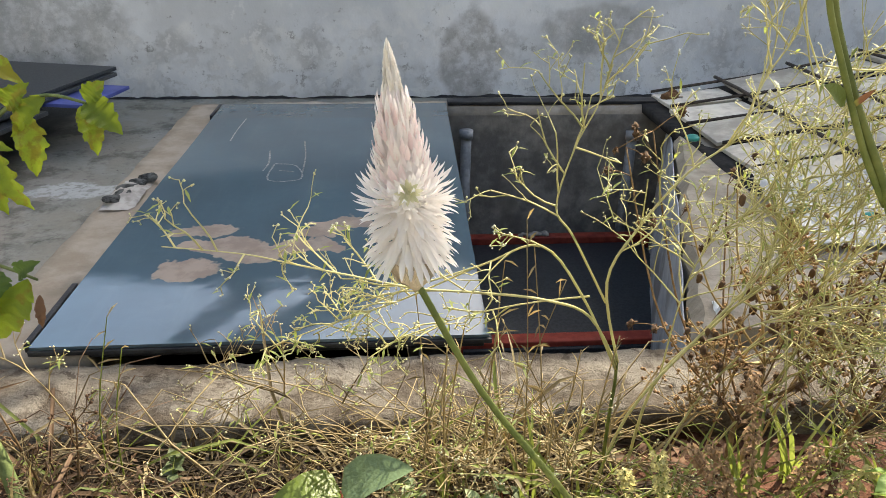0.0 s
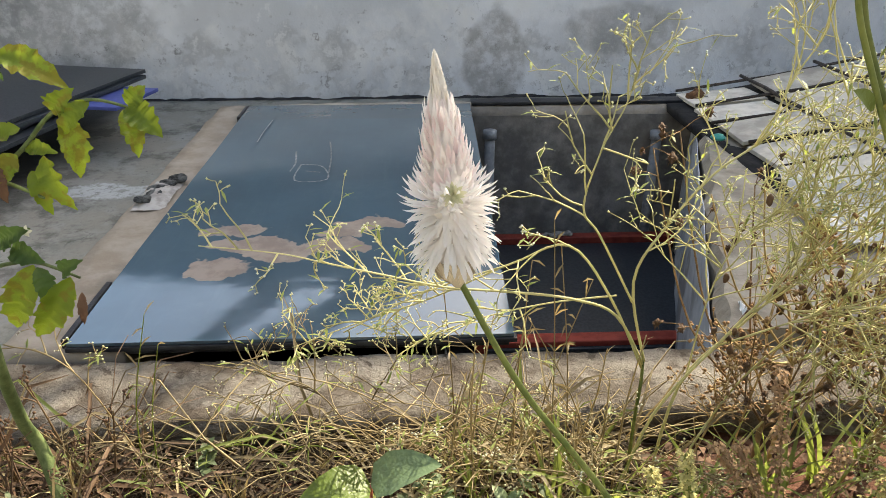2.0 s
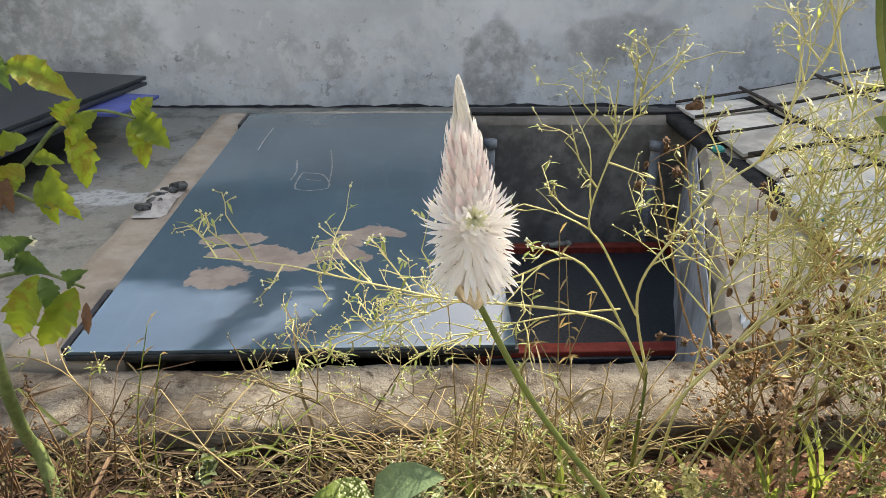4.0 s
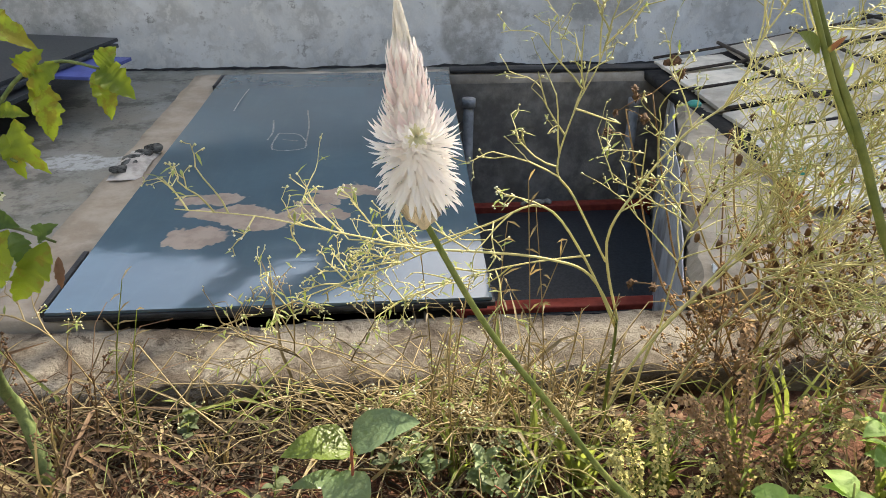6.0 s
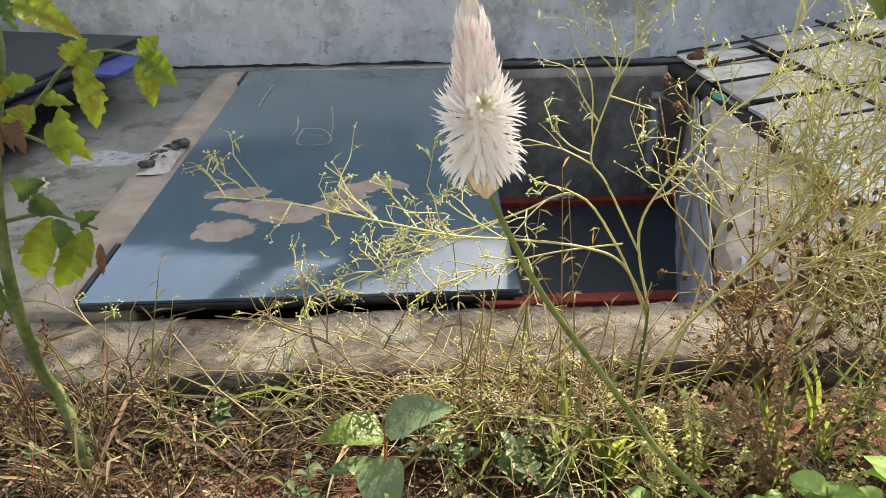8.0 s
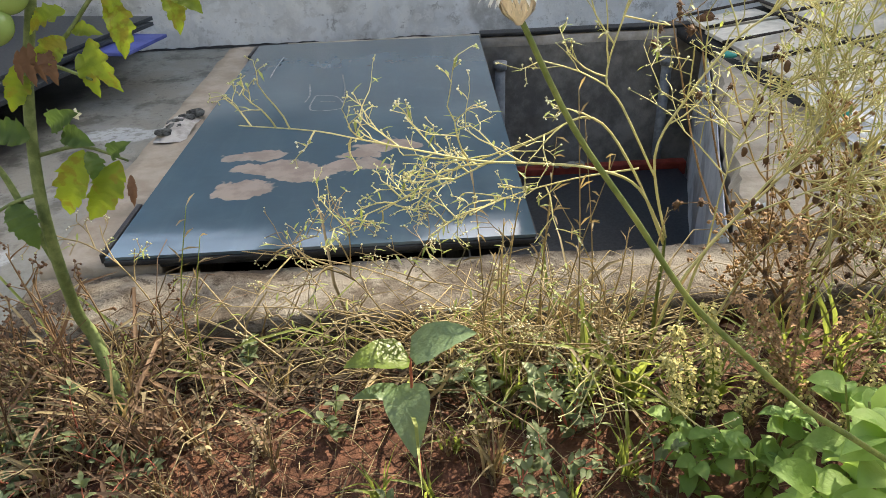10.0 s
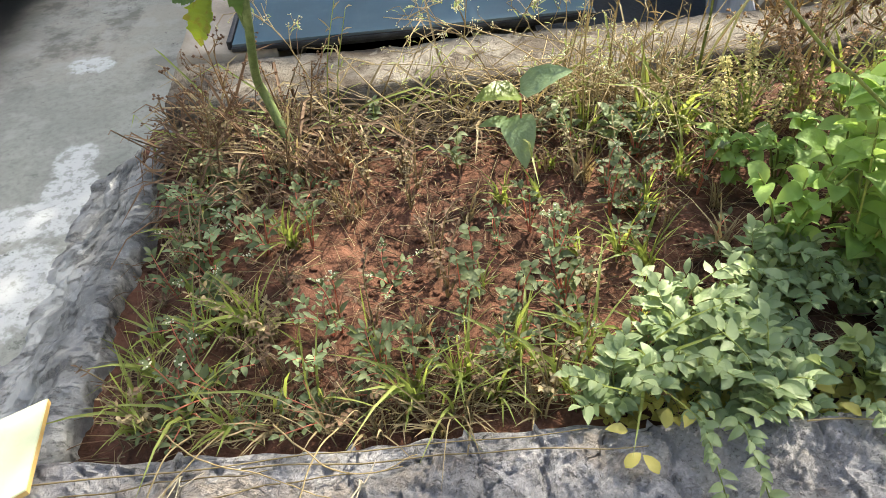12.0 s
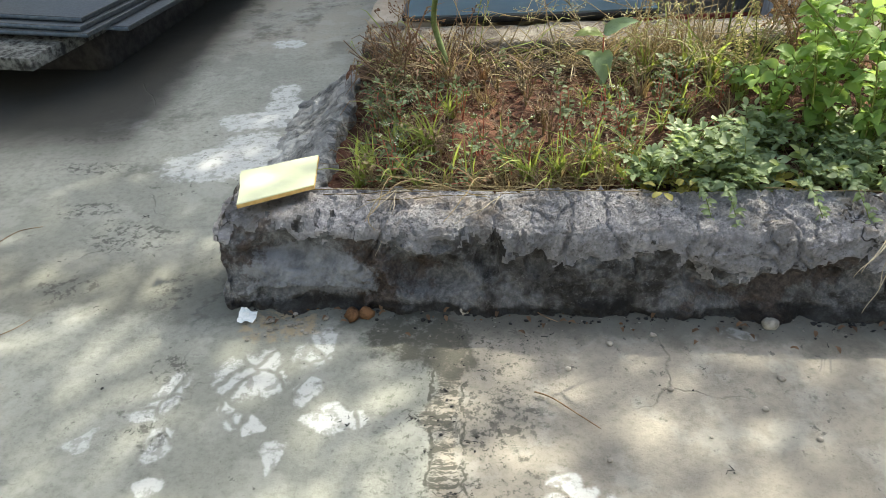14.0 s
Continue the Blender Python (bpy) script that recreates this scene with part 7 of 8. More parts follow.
    places = [(rnd.uniform(-0.80, 0.18), rnd.uniform(0.44, 0.80)) for _ in range(14)] + [(rnd.uniform(-0.84, -0.46), rnd.uniform(0.86, 1.40)) for _ in range(8)] + [(rnd.uniform(0.2, 0.6), rnd.uniform(0.72, 1.1)) for _ in range(4)]
    places = [q for q in places if not (-0.38 < q[0] < 0.25 and 0.62 < q[1] < 1.15) or rnd.random() < 0.4]
    scatter(low, places, rnd, 0.7, 1.25)
    mid = [spread_weed("leafy_weed", "upright weed with narrow grey-green leaves", random.Random(620 + k), st + 1, 0.07, 0.15, 0.036, 0.24, mt, M_REDSTEM, None, 5) for k, (st, mt) in enumerate(((3, M_SILVER), (3, M_WEED), (4, M_WEED)))]
    scatter(mid, [(-0.62, 0.98), (-0.28, 0.52), (0.14, 0.70), (-0.40, 0.66), (0.20, 0.92), (0.40, 1.02), (-0.72, 0.92), (-0.80, 0.84), (-0.02, 0.53), (-0.44, 0.55), (0.31, 0.82), (0.46, 1.2), (-0.78, 1.12)], rnd, 0.7, 1.1)
    thin = [spread_weed("slender_weed", "thin upright weed with red stems and small grey-green leaves", random.Random(630 + k), st, 0.045, hh, 0.029, 0.27, M_WEED, M_REDSTEM, M_BUD if k == 1 else None, 4) for k, (st, hh) in enumerate(((3, 0.17), (2, 0.21), (4, 0.13), (2, 0.16)))]
    scatter(thin, [(rnd.uniform(-0.45, 0.35), rnd.uniform(0.48, 1.0)) for _ in range(10)] + [(rnd.uniform(-0.86, -0.45), rnd.uniform(0.5, 1.3)) for _ in range(9)] + [(rnd.uniform(0.2, 0.62), rnd.uniform(0.9, 1.4)) for _ in range(5)], rnd, 0.7, 1.2)
    dead = [spread_weed("withered_weed", "withered weed with pale brown stems and curled leaves", random.Random(670 + k), st, 0.07, hh, 0.018, 0.28, M_STRAWRED if k else M_STRAW, M_STRAW, None, 5, 0.3) for k, (st, hh) in enumerate(((6, 0.14), (7, 0.10), (5, 0.18)))]
    scatter(dead, [(rnd.uniform(-0.62, 0.45), rnd.uniform(0.42, 1.25)) for _ in range(24)] + [(rnd.uniform(-0.88, -0.30), rnd.uniform(0.42, 1.5)) for _ in range(20)], rnd, 0.7, 1.2)
    herb(-0.70, 0.81, 6, 0.085, M_WEED, random.Random(91), 0.05, "weed seedling with two broad green leaves", 0.02, None, None, 0.36)
    for x, y in ((-0.06, 0.72), (0.02, 0.62), (-0.10, 0.64)):
        s = thing("red_weed", (x, y, soil_z(x, y)), "thin red-stemmed weed with a few small leaves", "weed", "red-stemmed weeds")
        st, lf = Geo(), Geo()
        for j in range(3):
            top = vec(x + rnd.uniform(-0.05, 0.05), y + rnd.uniform(-0.05, 0.02), soil_z(x, y) + rnd.uniform(0.13, 0.24))
            line = curve([(x, y, soil_z(x, y) - 0.01), vec(x, y, 0.3).lerp(top, 0.5), top], 5)
            st.tube(line, 0.0022, 0.0010, 5)
            for i in range(10):
                p = line[1 + i % (len(line) - 1)]
                a = rnd.uniform(0, math.tau)
                leaf(lf, p, p + vec(math.cos(a), math.sin(a), 0.2) * 0.026, 0.007)
        part("stalk", st, M_REDSTEM, s, "bright red stems", kind="stuff")
        part("foliage", lf, M_WEED, s, kind="stuff")
    # silvery herbs on the right behind the front kerb, some hanging over it
    bush = [spread_weed("silver_herb", "bushy herb with silvery green leaves behind the front kerb", random.Random(640 + k), st + 1, 0.11, hh * 0.85, 0.050, 0.26, M_YGREEN if k == 2 else M_SILVER, M_STEM, None, 7, 0.12) for k, (st, hh) in enumerate(((6, 0.15), (7, 0.20), (5, 0.12), (7, 0.17)))]
    places = []
    for i in range(74):
        x, y = rnd.uniform(0.17, 1.7), rnd.uniform(0.40, 0.74)
        if x < 0.42 and y > 0.40 + 0.7 * max(0.02, x - 0.10) or x < 0.5 and y > 0.60:
            continue
        places.append((x, y))
    scatter(bush, places, rnd, 0.75, 1.2)
    yel = spread_weed("yellowing_herb", "yellowing herb leaves at the kerb's inner edge", random.Random(660), 5, 0.07, 0.06, 0.05, 0.30, M_YLEAF, M_STEM, None, 4)
    scatter([yel], [(0.20, 0.41), (0.28, 0.42), (0.37, 0.40), (0.45, 0.41), (0.54, 0.40), (0.62, 0.41), (0.80, 0.40)], rnd, 0.6, 0.95)
    for i, (x, y) in enumerate(((0.37, 0.25), (0.30, 0.27), (0.62, 0.27), (0.75, 0.27), (0.86, 0.28))):
        y += skew(x)
        h = thing("hanging_herb", (x, y + 0.12, 0.29), "silvery herb sprig hanging over the front kerb", "weed", "sprigs over the kerb")
        st, lf = Geo(), Geo()
        r = random.Random(400 + i)
        line = curve([(x, y + 0.14, 0.25), (x, y + 0.06, 0.33), (x, y - 0.02, 0.32), (x + 0.01, y - 0.10, 0.27)], 5)
        st.tube(line, 0.0022, 0.0012, 5)
        for k in range(44):
            p = line[3 + k % (len(line) - 3)]
            a = r.uniform(0, math.tau)
            s = r.uniform(0.018, 0.036)
            leaf(lf, p, p + vec(math.cos(a) * s, math.sin(a) * s * 0.6 - 0.012, r.uniform(-0.024, 0.012)), s * 0.25, (r.gauss(0, 0.4), -0.5, 1), 0.15, "oval", 6, 0.35, 0.08)
        part("stalk", st, M_STEM, h, kind="stuff")
        part("foliage", lf, M_SILVER, h, kind="stuff")
    for k, line in enumerate(([(-0.66, 0.40, 0.29), (-0.686, 0.307, 0.345), (-0.70, 0.19, 0.335), (-0.725, 0.104, 0.318), (-0.70, 0.07, 0.30)], [(-0.60, 0.40, 0.29), (-0.657, 0.26, 0.34), (-0.71, 0.16, 0.33), (-0.735, 0.10, 0.315)], [(-0.36, 0.40, 0.29), (-0.409, 0.29, 0.345), (-0.45, 0.18, 0.335), (-0.50, 0.09, 0.318)], [(-0.50, 0.41, 0.29), (-0.42, 0.31, 0.34), (-0.33, 0.27, 0.325), (-0.22, 0.30, 0.325)], [(-0.74, 0.42, 0.29), (-0.62, 0.32, 0.34), (-0.48, 0.27, 0.33), (-0.36, 0.22, 0.325)])):
        g = Geo()
        g.tube([p + vec(0, skew(p.x) - 0.006, 0.004) + noise.noise_vector(p * 15 + vec(k, 0, 0)) * 0.009 for p in curve(line, 7)], 0.0019, 0.0009, 6)
        single("grass_straw", g, M_GOLD, "long bleached straw trailing over the front kerb", "straw", "straws over the kerb")
    g = Geo()
    for x, y, a in ((0.145, 0.256, 0.6), (0.20, 0.24, 2.0), (0.24, 0.33, 1.2), (0.30, 0.36, 4.0), (0.17, 0.33, 3.0), (0.60, 0.33, 2.4)):
        y += skew(x)
        leaf(g, (x, y, 0.308), (x + 0.042 * math.cos(a), y + 0.042 * math.sin(a), 0.312), 0.012, (0, 0, 1), 0.1, "oval", 6, 0.3, 0.1)
    single("fallen_leaves", g, M_YLEAF, "yellow leaves lying on the front kerb", "leaves", kind="stuff")


def build_basil():
    rnd = random.Random(15)
    for k, (x, y, tall, n, sz, spread) in enumerate(((0.86, 0.84, 0.40, 110, 0.060, 0.17), (0.80, 0.66, 0.56, 160, 0.066, 0.19), (1.02, 0.70, 0.58, 130, 0.066, 0.20), (1.15, 0.95, 0.44, 60, 0.064, 0.16), (0.78, 1.0, 0.20, 44, 0.052, 0.09), (0.66, 0.72, 0.34, 64, 0.058, 0.11), (0.66, 1.03, 0.14, 40, 0.048, 0.07), (0.92, 0.52, 0.44, 90, 0.062, 0.16))):
        b = thing("basil_bush", (x, y, soil_z(x, y)), "leafy bright green basil bush", "basil", "basil bushes")
        st, buds = Geo(), Geo()
        pts = []
        for j in range(6):
            a = j * 2.4 + rnd.uniform(-0.4, 0.4)
            top = vec(x + math.cos(a) * spread * rnd.uniform(0.3, 1.1), y + math.sin(a) * spread * rnd.uniform(0.3, 1.1), 0.24 + tall * rnd.uniform(0.65, 1.05))
            line = curve([(x, y, 0.22), vec(x, y, 0.24).lerp(top, 0.5) + vec(0, 0, 0.04), top], 6)
            st.tube(line, 0.0038, 0.0016, 6)
            pts.append(line)
        part("stalk", st, M_STEM, b, kind="stuff")
        for i in range(n):
            line = pts[i % 6]
            t = rnd.uniform(0.2, 1.0)
            p = line[min(len(line) - 1, int(t * (len(line) - 1)))]
            a = i * 2.39996
            s = sz * rnd.uniform(0.6, 1.15)
            g = Geo()
            leaf(g, p, p + vec(math.cos(a) * s, math.sin(a) * s, s * rnd.uniform(-0.35, 0.45)), s * 0.36, (rnd.gauss(0, 0.45), rnd.gauss(0, 0.45), 1), 0.18, "oval", 7, 0.30, 0.06)
            withered = k in (1, 2) and i % 22 == 5
            part("leaf", g, M_DEADLEAF if withered else M_BASIL, b, "withered red-brown leaf" if withered else "")
    # flowering spikes gone to seed: (foot, tip, ripe brown or still yellow-green)
    for k, (foot, tip, brown) in enumerate((((0.66, 1.12), (0.605, 1.10, 0.52), 0), ((0.72, 1.12), (0.667, 1.10, 0.63), 0), ((0.77, 1.12), (0.805, 1.10, 0.48), 0), ((0.90, 1.11), (0.905, 1.10, 0.46), 0), ((0.88, 1.13), (0.792, 1.10, 0.80), 1), ((0.885, 1.12), (0.712, 1.09, 0.655), 1), ((0.89, 1.12), (0.940, 1.09, 0.63), 1), ((0.87, 1.12), (0.77, 1.12, 0.63), 1), ((1.02, 1.16), (1.08, 1.12, 0.56), 0), ((1.12, 1.10), (1.10, 1.08, 0.60), 1), ((0.96, 1.08), (0.99, 1.05, 0.47), 0), ((0.69, 1.15), (0.63, 1.14, 0.56), 0))):
        s = thing("basil_spike", (foot[0], foot[1], 0.235), "ripe brown basil seed spike with open cups" if brown else "pale yellow-green basil seed spike", "basil", "basil seed spikes")
        g, b = Geo(), Geo()
        a0, b0 = vec(foot[0], foot[1], 0.225), Vector(tip)
        line = curve([a0, a0.lerp(b0, 0.5) + vec((a0.x - b0.x) * 0.22, 0, 0.03), b0], 14)
        g.tube(line, 0.0036, 0.0015, 6)
        part("stem", g, M_BRSTEM if brown else M_STEM, s)
        whorls = int((b0 - a0).length / 0.024)
        for w in range(whorls):
            t = 0.32 + 0.68 * w / max(1, whorls - 1)
            p = line[min(len(line) - 1, int(t * (len(line) - 1)))].lerp(line[min(len(line) - 1, int(t * (len(line) - 1)) + 1)], (t * (len(line) - 1)) % 1)
            for m in range(5):
                if rnd.random() < 0.3:
                    continue
                a = m * 1.257 + w * 0.63 + rnd.uniform(-0.3, 0.3)
                r = rnd.uniform(0.006, 0.013) * (1.15 - 0.45 * t)
                q = p + vec(math.cos(a), math.sin(a), rnd.uniform(-0.35, 0.15)) * r
                b.strip([p, p.lerp(q, 0.5) + vec(0, 0, 0.001), q], 0.0014)
                for side in (-1, 1):
                    o = vec(-math.sin(a), math.cos(a), 0) * 0.003 * side
                    tipq = q + vec(math.cos(a), math.sin(a), rnd.uniform(-0.8, 0.1)) * rnd.uniform(0.006, 0.010) + o
                    b.strip([q - o * 0.3, q.lerp(tipq, 0.5) + o + vec(0, 0, 0.0015), tipq], 0.0036, (0, 0, 1), [0.6, 1, 0.7], 0.5)
                b.bead(q, rnd.uniform(0.0022, 0.0036), 1.1)
        part("seed_head", b, M_DRYBUD if brown else M_SEEDCUP, s, kind="stuff")


def build_dry_flowers():
    rnd = random.Random(64)
    for k, (x, y, dirs) in enumerate(((1.02, 1.46, 9), (1.30, 1.44, 10))):
        d = thing("dried_flower_plant", (x, y, 0.235), "dried brown flower plant with dark seed heads", "dry plant", "dried flower plants")
        g = Geo()
        g.tube(curve([(x, y, 0.22), (x - 0.005, y, 0.34), (x, y, 0.44)], 5), 0.0085, 0.006, 8)
        part("stem", g, M_BRSTEM, d)
        for j in range(dirs):
            a = j * 2.4
            L = rnd.uniform(0.30, 0.78)
            top = vec(x + math.cos(a) * (0.10 + L * 0.38), y + math.sin(a) * L * 0.2, 0.36 + L)
            line = curve([(x, y, 0.36 + 0.01 * j), vec(x, y, 0.36).lerp(top, 0.45) + vec(math.cos(a) * 0.06, 0, -0.02), top], 5)
            b = Geo()
            b.tube(line, 0.0034, 0.0014, 6)
            br = part("branch", b, M_BRSTEM, d)
            for i in range(7):
                p = line[3 + rnd.randrange(len(line) - 3)]
                q = p + Vector((rnd.gauss(0, 1), rnd.gauss(0, 0.6), rnd.gauss(0.5, 0.8))).normalized() * rnd.uniform(0.03, 0.09)
                s = Geo()
                s.tube([p, p.lerp(q, 0.5) + vec(0, 0, 0.004), q], 0.0011, 0.0008, 4)
                part("flower_stalk", s, M_BRSTEM, br)
                hd = Geo()
                r = rnd.uniform(0.008, 0.0155)
                hd.bead(q, r * 0.7, 1.3)
                for m in range(16):
                    u = Vector((rnd.gauss(0, 1), rnd.gauss(0, 1), rnd.gauss(0, 1))).normalized()
                    hd.strip([q, q + u * r * 0.8, q + u * r * 1.15 - vec(0, 0, 0.002)], 0.0026, (0.1, 0.3, 1), [0.8, 1, 0.2])
                part("seed_head", hd, M_SEED, br, "dark brown seed head")
    # fallen brown leaf litter round them
    g = Geo()
    for _ in range(90):
        x, y = rnd.uniform(0.7, 1.5), rnd.uniform(1.25, 1.56)
        a = rnd.uniform(0, math.tau)
        p = vec(x, y, soil_z(x, y) + 0.01)
        leaf(g, p, p + vec(math.cos(a), math.sin(a), 0.3) * 0.04, 0.009)
    single("dead_leaves", g, M_DEADLEAF, "brown dead leaves below the dried plants", "leaves", kind="stuff")


build_white_weeds()
build_tomato()
build_celosia()
build_seedling()
build_straw()
build_greens()
build_basil()
build_dry_flowers()


# ---- small things on the kerb and the floor ----
def build_small():
    rnd = random.Random(2)
    t = thing("broken_tile", (-1.06, 0.30, 0.30), "broken cream glazed tile lying on the kerb's corner", "tile")
    out = [(-1.132, 0.112), (-0.925, 0.268), (-0.948, 0.466), (-1.02, 0.418), (-1.08, 0.372), (-1.135, 0.335), (-1.172, 0.312), (-1.170, 0.285), (-1.150, 0.215)]
    n = len(out)

    def tz(x, y):
        return 0.330 - 0.13 * (x + 0.95)

    g = Geo()
    g.v = [(x, y, tz(x, y) + 0.009) for x, y in out] + [(x, y, tz(x, y) + 0.012) for x, y in [((a - -1.06) * 0.985 - 1.06, (b - 0.3) * 0.985 + 0.3) for a, b in out]]
    g.f = [tuple(range(n, 2 * n))] + [(i, (i + 1) % n, n + (i + 1) % n, n + i) for i in range(n)]
    part("glaze", g, M_TILE, t, "cream glazed face", smooth=False)
    g = Geo()
    g.v = [(x, y, tz(x, y) - 0.004) for x, y in out] + [(x, y, tz(x, y) + 0.0088) for x, y in out]
    g.f = [tuple(range(n))[::-1]] + [(i, (i + 1) % n, n + (i + 1) % n, n + i) for i in range(n)]
    part("body", g, M_TILEBACK, t, "yellow-brown fired body", smooth=False)
    g = grid(-1.165, -1.115, -0.03, 0.025, 7, 7, lambda x, y: 0.006 + 0.016 * abs(noise.noise(vec(x * 60, y * 60, 3))) + 0.35 * max(0.0, -1.14 - x + 0.4 * (y + 0.03)))
    g.v = [(x + 0.008 * noise.noise(vec(x * 50, y * 50, 1)), y + 0.010 * noise.noise(vec(x * 50, y * 50, 9)), z) for x, y, z in g.v]
    single("paper_scrap", g, M_PAPER, "folded white paper scrap on the concrete", "scrap", smooth=False)
    for nm, x, y, r, mt, lb, sq in (("clod", -0.80, 0.005, 0.030, M_CLOD, "brown lump of earth by the kerb's foot", 0.7), ("clod", -0.755, 0.01, 0.026, M_CLOD, "brown lump of earth by the kerb's foot", 0.8), ("pebble", 0.484, -0.05, 0.026, M_STONE, "pale rounded pebble on the concrete", 0.7),
                                 ("pebble", 0.135, -0.31, 0.013, M_STONE, "small stone chip on the concrete", 0.6), ("pebble", 0.366, -0.38, 0.014, M_STONE, "small stone chip on the concrete", 0.6), ("pebble", 0.469, -0.48, 0.014, M_STONE, "small stone chip on the concrete", 0.6),
                                 ("pebble", 0.128, -0.09, 0.012, M_STONE, "small stone chip on the concrete", 0.6), ("pebble", -0.004, -0.126, 0.012, M_STONE, "small stone chip on the concrete", 0.6), ("pebble", 0.445, -0.27, 0.014, M_STONE, "small stone chip on the concrete", 0.6),
                                 ("pebble", 0.203, -0.473, 0.008, M_STONE, "small stone chip on the concrete", 0.6), ("pebble", -0.138, -0.229, 0.011, M_STONE, "small stone chip on the concrete", 0.6), ("pebble", -0.066, -0.547, 0.010, M_STONE, "small stone chip on the concrete", 0.6),
                                 ("pebble", -0.886, 0.0, 0.011, M_STONE, "pale chip by the kerb's foot", 0.4), ("pebble", 0.097, 0.05, 0.010, M_STONE, "pale chip by the kerb's foot", 0.9), ("pebble", -0.441, 0.025, 0.018, M_STONE, "grey chip by the kerb's foot", 0.8), ("pebble", 0.46, 0.0, 0.010, M_STONE, "small stone chip on the concrete", 0.6)):
        g = Geo()
        g.rock((x, y, r * sq * 0.5), r * 0.72 if "chip on" in lb else r, rnd, sq)
        single(nm, g, mt, lb, nm, "bits on the yard floor")
    g = Geo()
    for _ in range(26):
        x, y = rnd.gauss(-1.02, 0.06), rnd.gauss(-0.045, 0.03)
        g.rock((x, y, 0.004), rnd.uniform(0.003, 0.009), rnd, 0.45)
    single("gravel", g, M_STONE, "sandy crumbs at the kerb's foot", "gravel", kind="stuff")
    for mt, n, lb, sp, big in ((M_DARK, 300, "dark earth crumbs along the kerb's foot", 0.03, 0.0085), (M_CLOD, 50, "red-brown earth crumbs along the kerb's foot", 0.04, 0.005), (M_STONE, 120, "pale grit along the kerb's foot", 0.05, 0.004)):
        g = Geo()
        for _ in range(n):
            x = rnd.uniform(-1.18, 1.3)
            y = 0.055 + skew(x) - abs(rnd.gauss(0, sp))
            g.rock((x, y, 0.002), big * (0.12 + 0.88 * rnd.random() ** 2.5), rnd, 0.55, 1, 0.9)
        single("gravel", g, mt, lb, "gravel", kind="stuff")
    g = Geo()
    for _ in range(46):
        x, a = rnd.uniform(-1.1, 1.2), rnd.uniform(0, math.tau)
        y = 0.04 + skew(x) - abs(rnd.gauss(0, 0.05))
        leaf(g, (x, y, 0.008), (x + 0.026 * math.cos(a), y + 0.026 * math.sin(a), 0.012), 0.006, (0, 0, 1), 0.25, "oval", 5, 0.4, 0.2)
    single("dead_leaves", g, M_STRAWRED, "small brown dead leaves along the kerb's foot", "leaves", kind="stuff")
    # bark, twigs
    g = Geo()
    g.strip(curve([(-0.195, 0.055, 0.014), (-0.15, 0.04, 0.022), (-0.105, 0.02, 0.012)], 4), 0.014, (0, 0, 1), None, -0.8)
    k = len(g.v)
    g.v += [(a, b, c - 0.005) for a, b, c in g.v]
    g.f += [tuple(k + i for i in q[::-1]) for q in g.f]
    single("bark_piece", g, M_BARK, "curled piece of brown bark on the concrete", "bark")
    for pts, r in (([(-0.24, -0.32, 0.005), (-0.195, -0.344, 0.008), (-0.13, -0.40, 0.006), (-0.076, -0.449, 0.006)], 0.0026), ([(-0.24, 0.05, 0.012), (-0.20, 0.0, 0.008), (-0.15, -0.03, 0.005)], 0.002), ([(-1.95, -0.09, 0.005), (-1.90, -0.05, 0.007), (-1.87, 0.0, 0.005)], 0.002), ([(-2.24, 0.45, 0.005), (-2.2, 0.52, 0.006), (-2.12, 0.55, 0.005)], 0.002)):
        g = Geo()
        g.tube(curve(pts, 4), r, r * 0.6, 5)
        single("twig", g, M_BARK, "thin dry twig on the concrete", "twig", "twigs on the yard floor")
    g = Geo()
    heaps = [(rnd.uniform(-0.9, 0.75), rnd.uniform(-0.85, 0.0)) for _ in range(22)] + [(-0.48 + rnd.gauss(0, 0.06), rnd.uniform(-0.8, -0.08)) for _ in range(16)] + [(rnd.uniform(-2.0, -0.9), rnd.uniform(-0.5, 0.9)) for _ in range(9)]
    for hx, hy in heaps:
        wide = rnd.uniform(0.006, 0.030)
        for _ in range(rnd.randint(2, 13)):
            x, y = hx + rnd.gauss(0, wide), hy + rnd.gauss(0, wide * 0.7)
            if rnd.random() < 0.75:
                g.rock((x, y, 0.001), 0.0012 + 0.0045 * rnd.random() ** 3, rnd, 0.5, 1, 0.9)
            else:
                a, L = rnd.uniform(0, math.tau), rnd.uniform(0.008, 0.024)
                p, d = vec(x, y, 0.003), vec(math.cos(a), math.sin(a), 0.05)
                bow = vec(-d.y, d.x, 0) * L * rnd.uniform(-0.4, 0.4)
                g.tube([p, p + d * L * 0.5 + bow, p + d * L], 0.0011, 0.0006, 4)
    single("dry_litter", g, M_DARK, "dark crumbs and bits of twig on the concrete", "litter", kind="stuff")
    # dead roots hanging over the kerb
    for base, ends in (((-0.66, 0.30, 0.30), ((-0.73, 0.15, 0.305), (-0.78, 0.20, 0.303), (-0.71, 0.10, 0.20), (-0.62, 0.34, 0.29), (-0.66, 0.17, 0.305))), ((-0.33, 0.27, 0.30), ((-0.40, 0.17, 0.305), (-0.47, 0.15, 0.29), (-0.36, 0.20, 0.305), (-0.30, 0.33, 0.3))), ((0.86, 0.24, 0.30), ((0.72, 0.02, 0.19), (0.70, 0.0, 0.10), (0.67, 0.03, 0.22), (0.66, 0.04, 0.20), (0.75, 0.0, 0.15)))):
        r = thing("dead_root", base, "bleached dry grass root hanging over the front kerb", "root", "dead roots on the kerb")
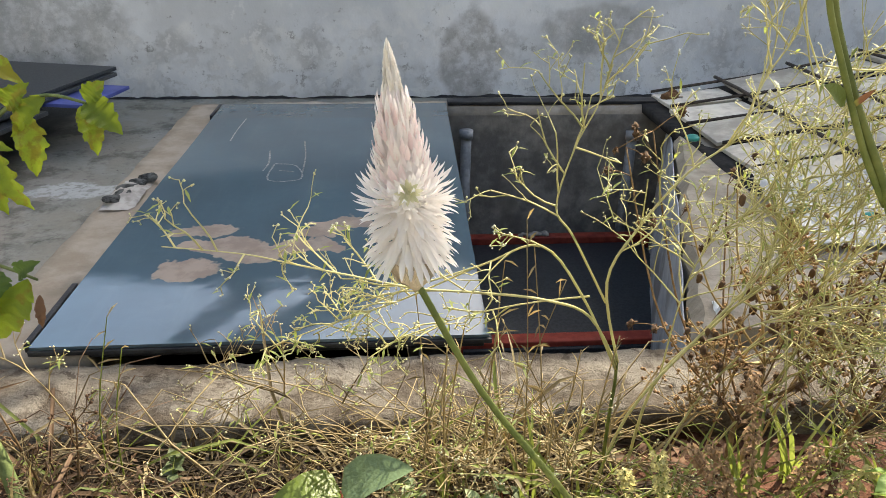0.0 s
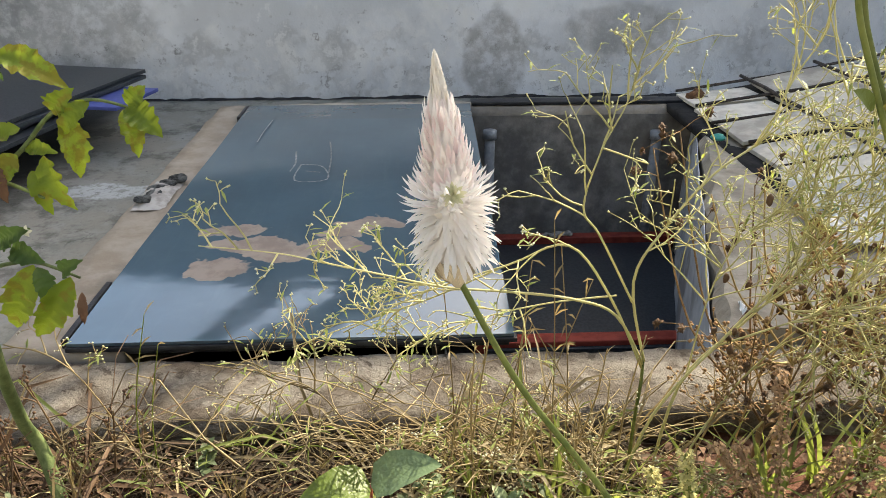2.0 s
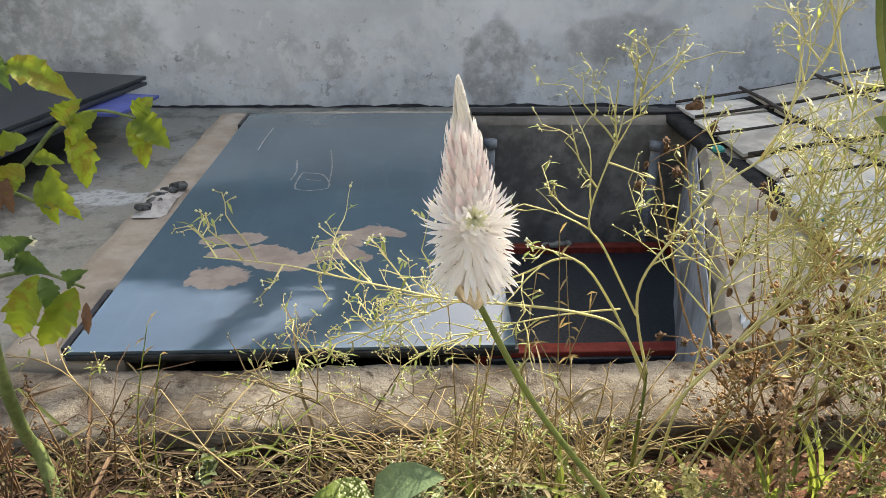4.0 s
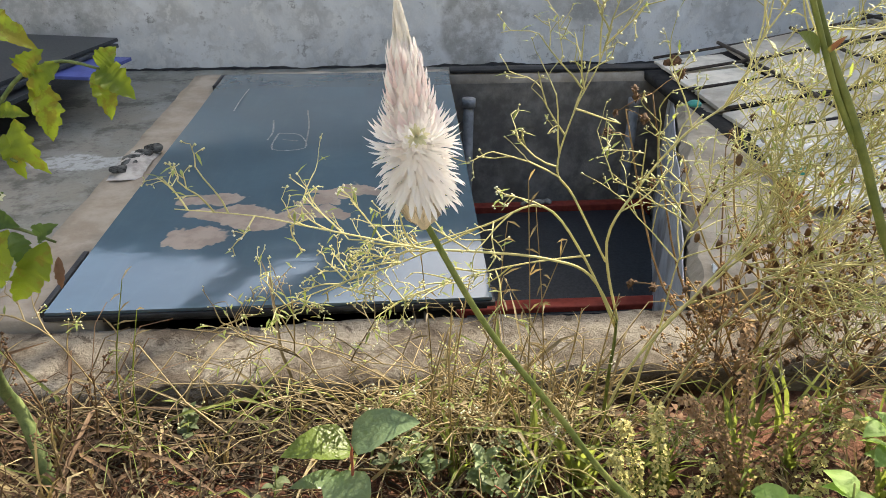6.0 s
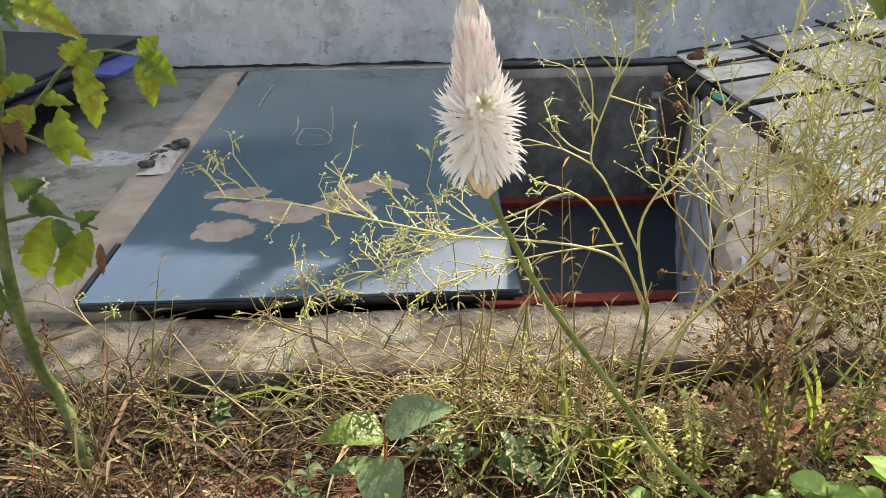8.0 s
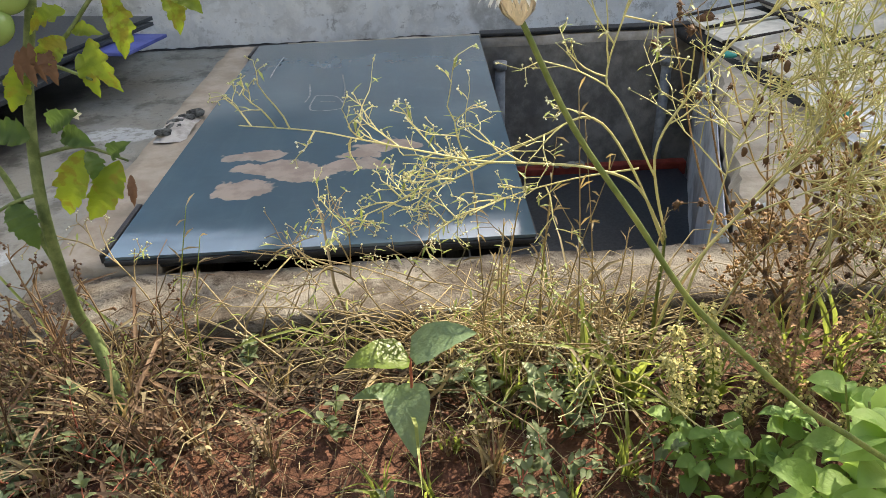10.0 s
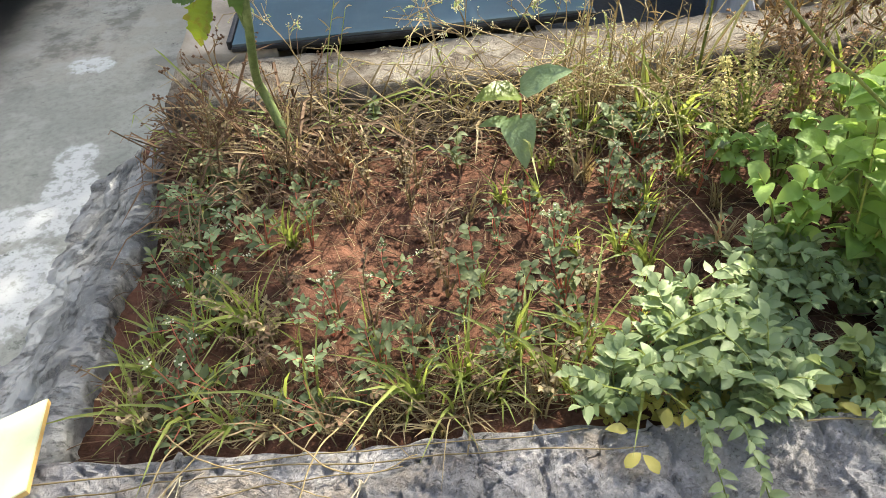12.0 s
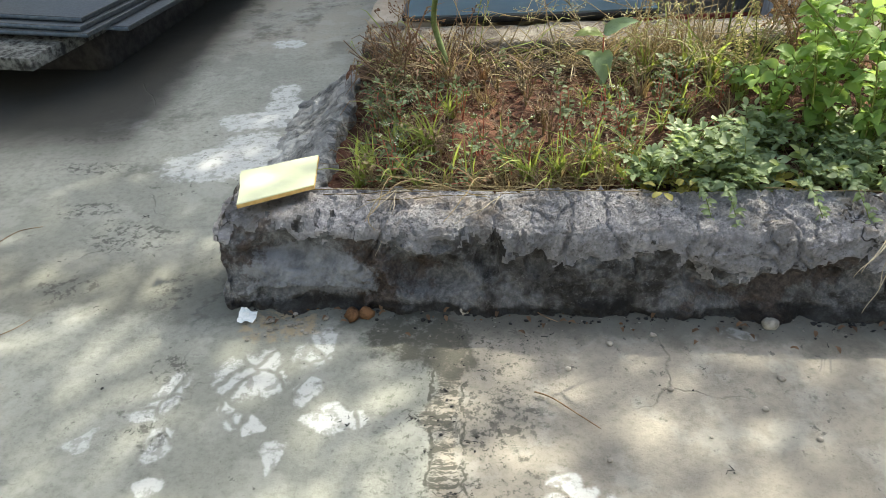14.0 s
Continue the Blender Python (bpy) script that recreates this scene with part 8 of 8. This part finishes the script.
        for e in ends:
            g = Geo()
            b, q = vec(*base) + vec(0, skew(base[0]), 0), vec(*e) + vec(0, skew(e[0]) - 0.03, 0.004)
            mid = b.lerp(q, 0.55) + vec(rnd.uniform(-0.015, 0.015), -0.035, 0.022)
            g.tube([p + noise.noise_vector(p * 15 + vec(e[0], 0, 0)) * 0.010 * (1 if i else 0) for i, p in enumerate(curve([b, mid, q], 8))], 0.0026 if base[0] > 0 else 0.0010 if e[2] < 0.25 else 0.0018, 0.0007, 5)
            part("strand", g, M_ROOT, r)
    g = Geo()
    for x0, y0, x1, y1 in ((-0.95, 0.30, 0.1, 0.345), (-0.9, 0.27, -0.5, 0.30), (-0.75, 0.24, -0.25, 0.29), (0.5, 0.33, 1.2, 0.30), (-0.55, 0.31, 0.2, 0.30)):
        pts = [(x0 + (x1 - x0) * t, y0 + (y1 - y0) * t + skew(x0 + (x1 - x0) * t) + 0.012 * noise.noise(vec(t * 5, x0, 0)), 0.302 + 0.006 * noise.noise(vec(t * 7, x0, 3))) for t in [i / 10 for i in range(11)]]
        g.tube(curve(pts, 2), 0.0018, 0.0012, 5)
    single("dry_runner", g, M_STRAW, "long dry grass runners lying on the front kerb", "dry grass", kind="stuff")


build_small()


# ---- the unseen tree, added to dapple the yard ----
def build_tree():
    rnd = random.Random(88)
    t = thing("tree", (1.5, 7.9, 0.0), "unseen broad-leaved tree added behind the wall to dapple the yard", "tree")
    g = Geo()
    g.tube(curve([(1.5, 7.9, -0.1), (1.55, 7.8, 2.5), (1.5, 7.6, 5.0), (1.6, 7.5, 6.6)], 5), 0.22, 0.10, 12)
    part("trunk", g, M_BARK, t)
    # limbs placed to make dark bands in the board's reflection
    for line, r0, r1 in (([(1.55, 7.8, 0.9), (0.9, 7.3, 1.6), (-0.05, 7.0, 2.35), (-1.12, 7.0, 2.86), (-2.2, 7.0, 3.70), (-3.1, 7.1, 4.5)], 0.16, 0.10), ([(1.55, 7.8, 1.3), (1.1, 7.3, 2.1), (0.42, 7.0, 2.65), (-0.13, 7.0, 2.98), (-1.25, 7.0, 3.67), (-2.3, 7.1, 4.5)], 0.20, 0.24)):
        g = Geo()
        g.tube(curve(line, 5), r0, r1, 12)
        part("limb", g, M_BARK, t, "unseen thick limb placed for dark bands in the reflection")
    lv = Geo()
    # leaf clusters set along the sun's path to shade chosen floor areas
    for k in range(52):
        if k >= 46:
            e = vec(rnd.uniform(3.9, 5.0), rnd.uniform(5.9, 6.45), rnd.uniform(8.3, 8.6))
            n = 95
        elif k >= 38:
            e = vec(rnd.uniform(3.35, 4.05), rnd.uniform(6.4, 7.6), rnd.uniform(7.4, 7.7))
            n = 80
        elif k < 20:
            e = vec(rnd.uniform(2.2, 4.2), rnd.uniform(6.15, 7.6), rnd.uniform(7.3, 7.8))
            n = 72
        else:
            e = vec(rnd.uniform(3.3, 7.4), rnd.uniform(5.7, 6.42), rnd.uniform(8.3, 8.6))
            n = 105
        line = curve([(1.55, 7.5, rnd.uniform(5.6, 6.4)), vec(1.6, 7.5, 7.0).lerp(e, 0.5), e], 5)
        b = Geo()
        b.tube(line, 0.015, 0.004, 6)
        part("limb", b, M_BARK, t)
        for _ in range(n):
            p = line[-1 - rnd.randrange(3)].lerp(e, 0.4) + Vector((rnd.gauss(0, 0.22), rnd.gauss(0, 0.22), rnd.gauss(0, 0.12)))
            d = Vector((rnd.gauss(0, 1), rnd.gauss(0, 1), rnd.gauss(-0.4, 0.6))).normalized()
            leaf(lv, p, p + d * rnd.uniform(0.07, 0.13), 0.026, (0, 0, 1), 0.1, "oval", 4)
    part("crown", lv, M_FAR, t, kind="stuff")


build_tree()
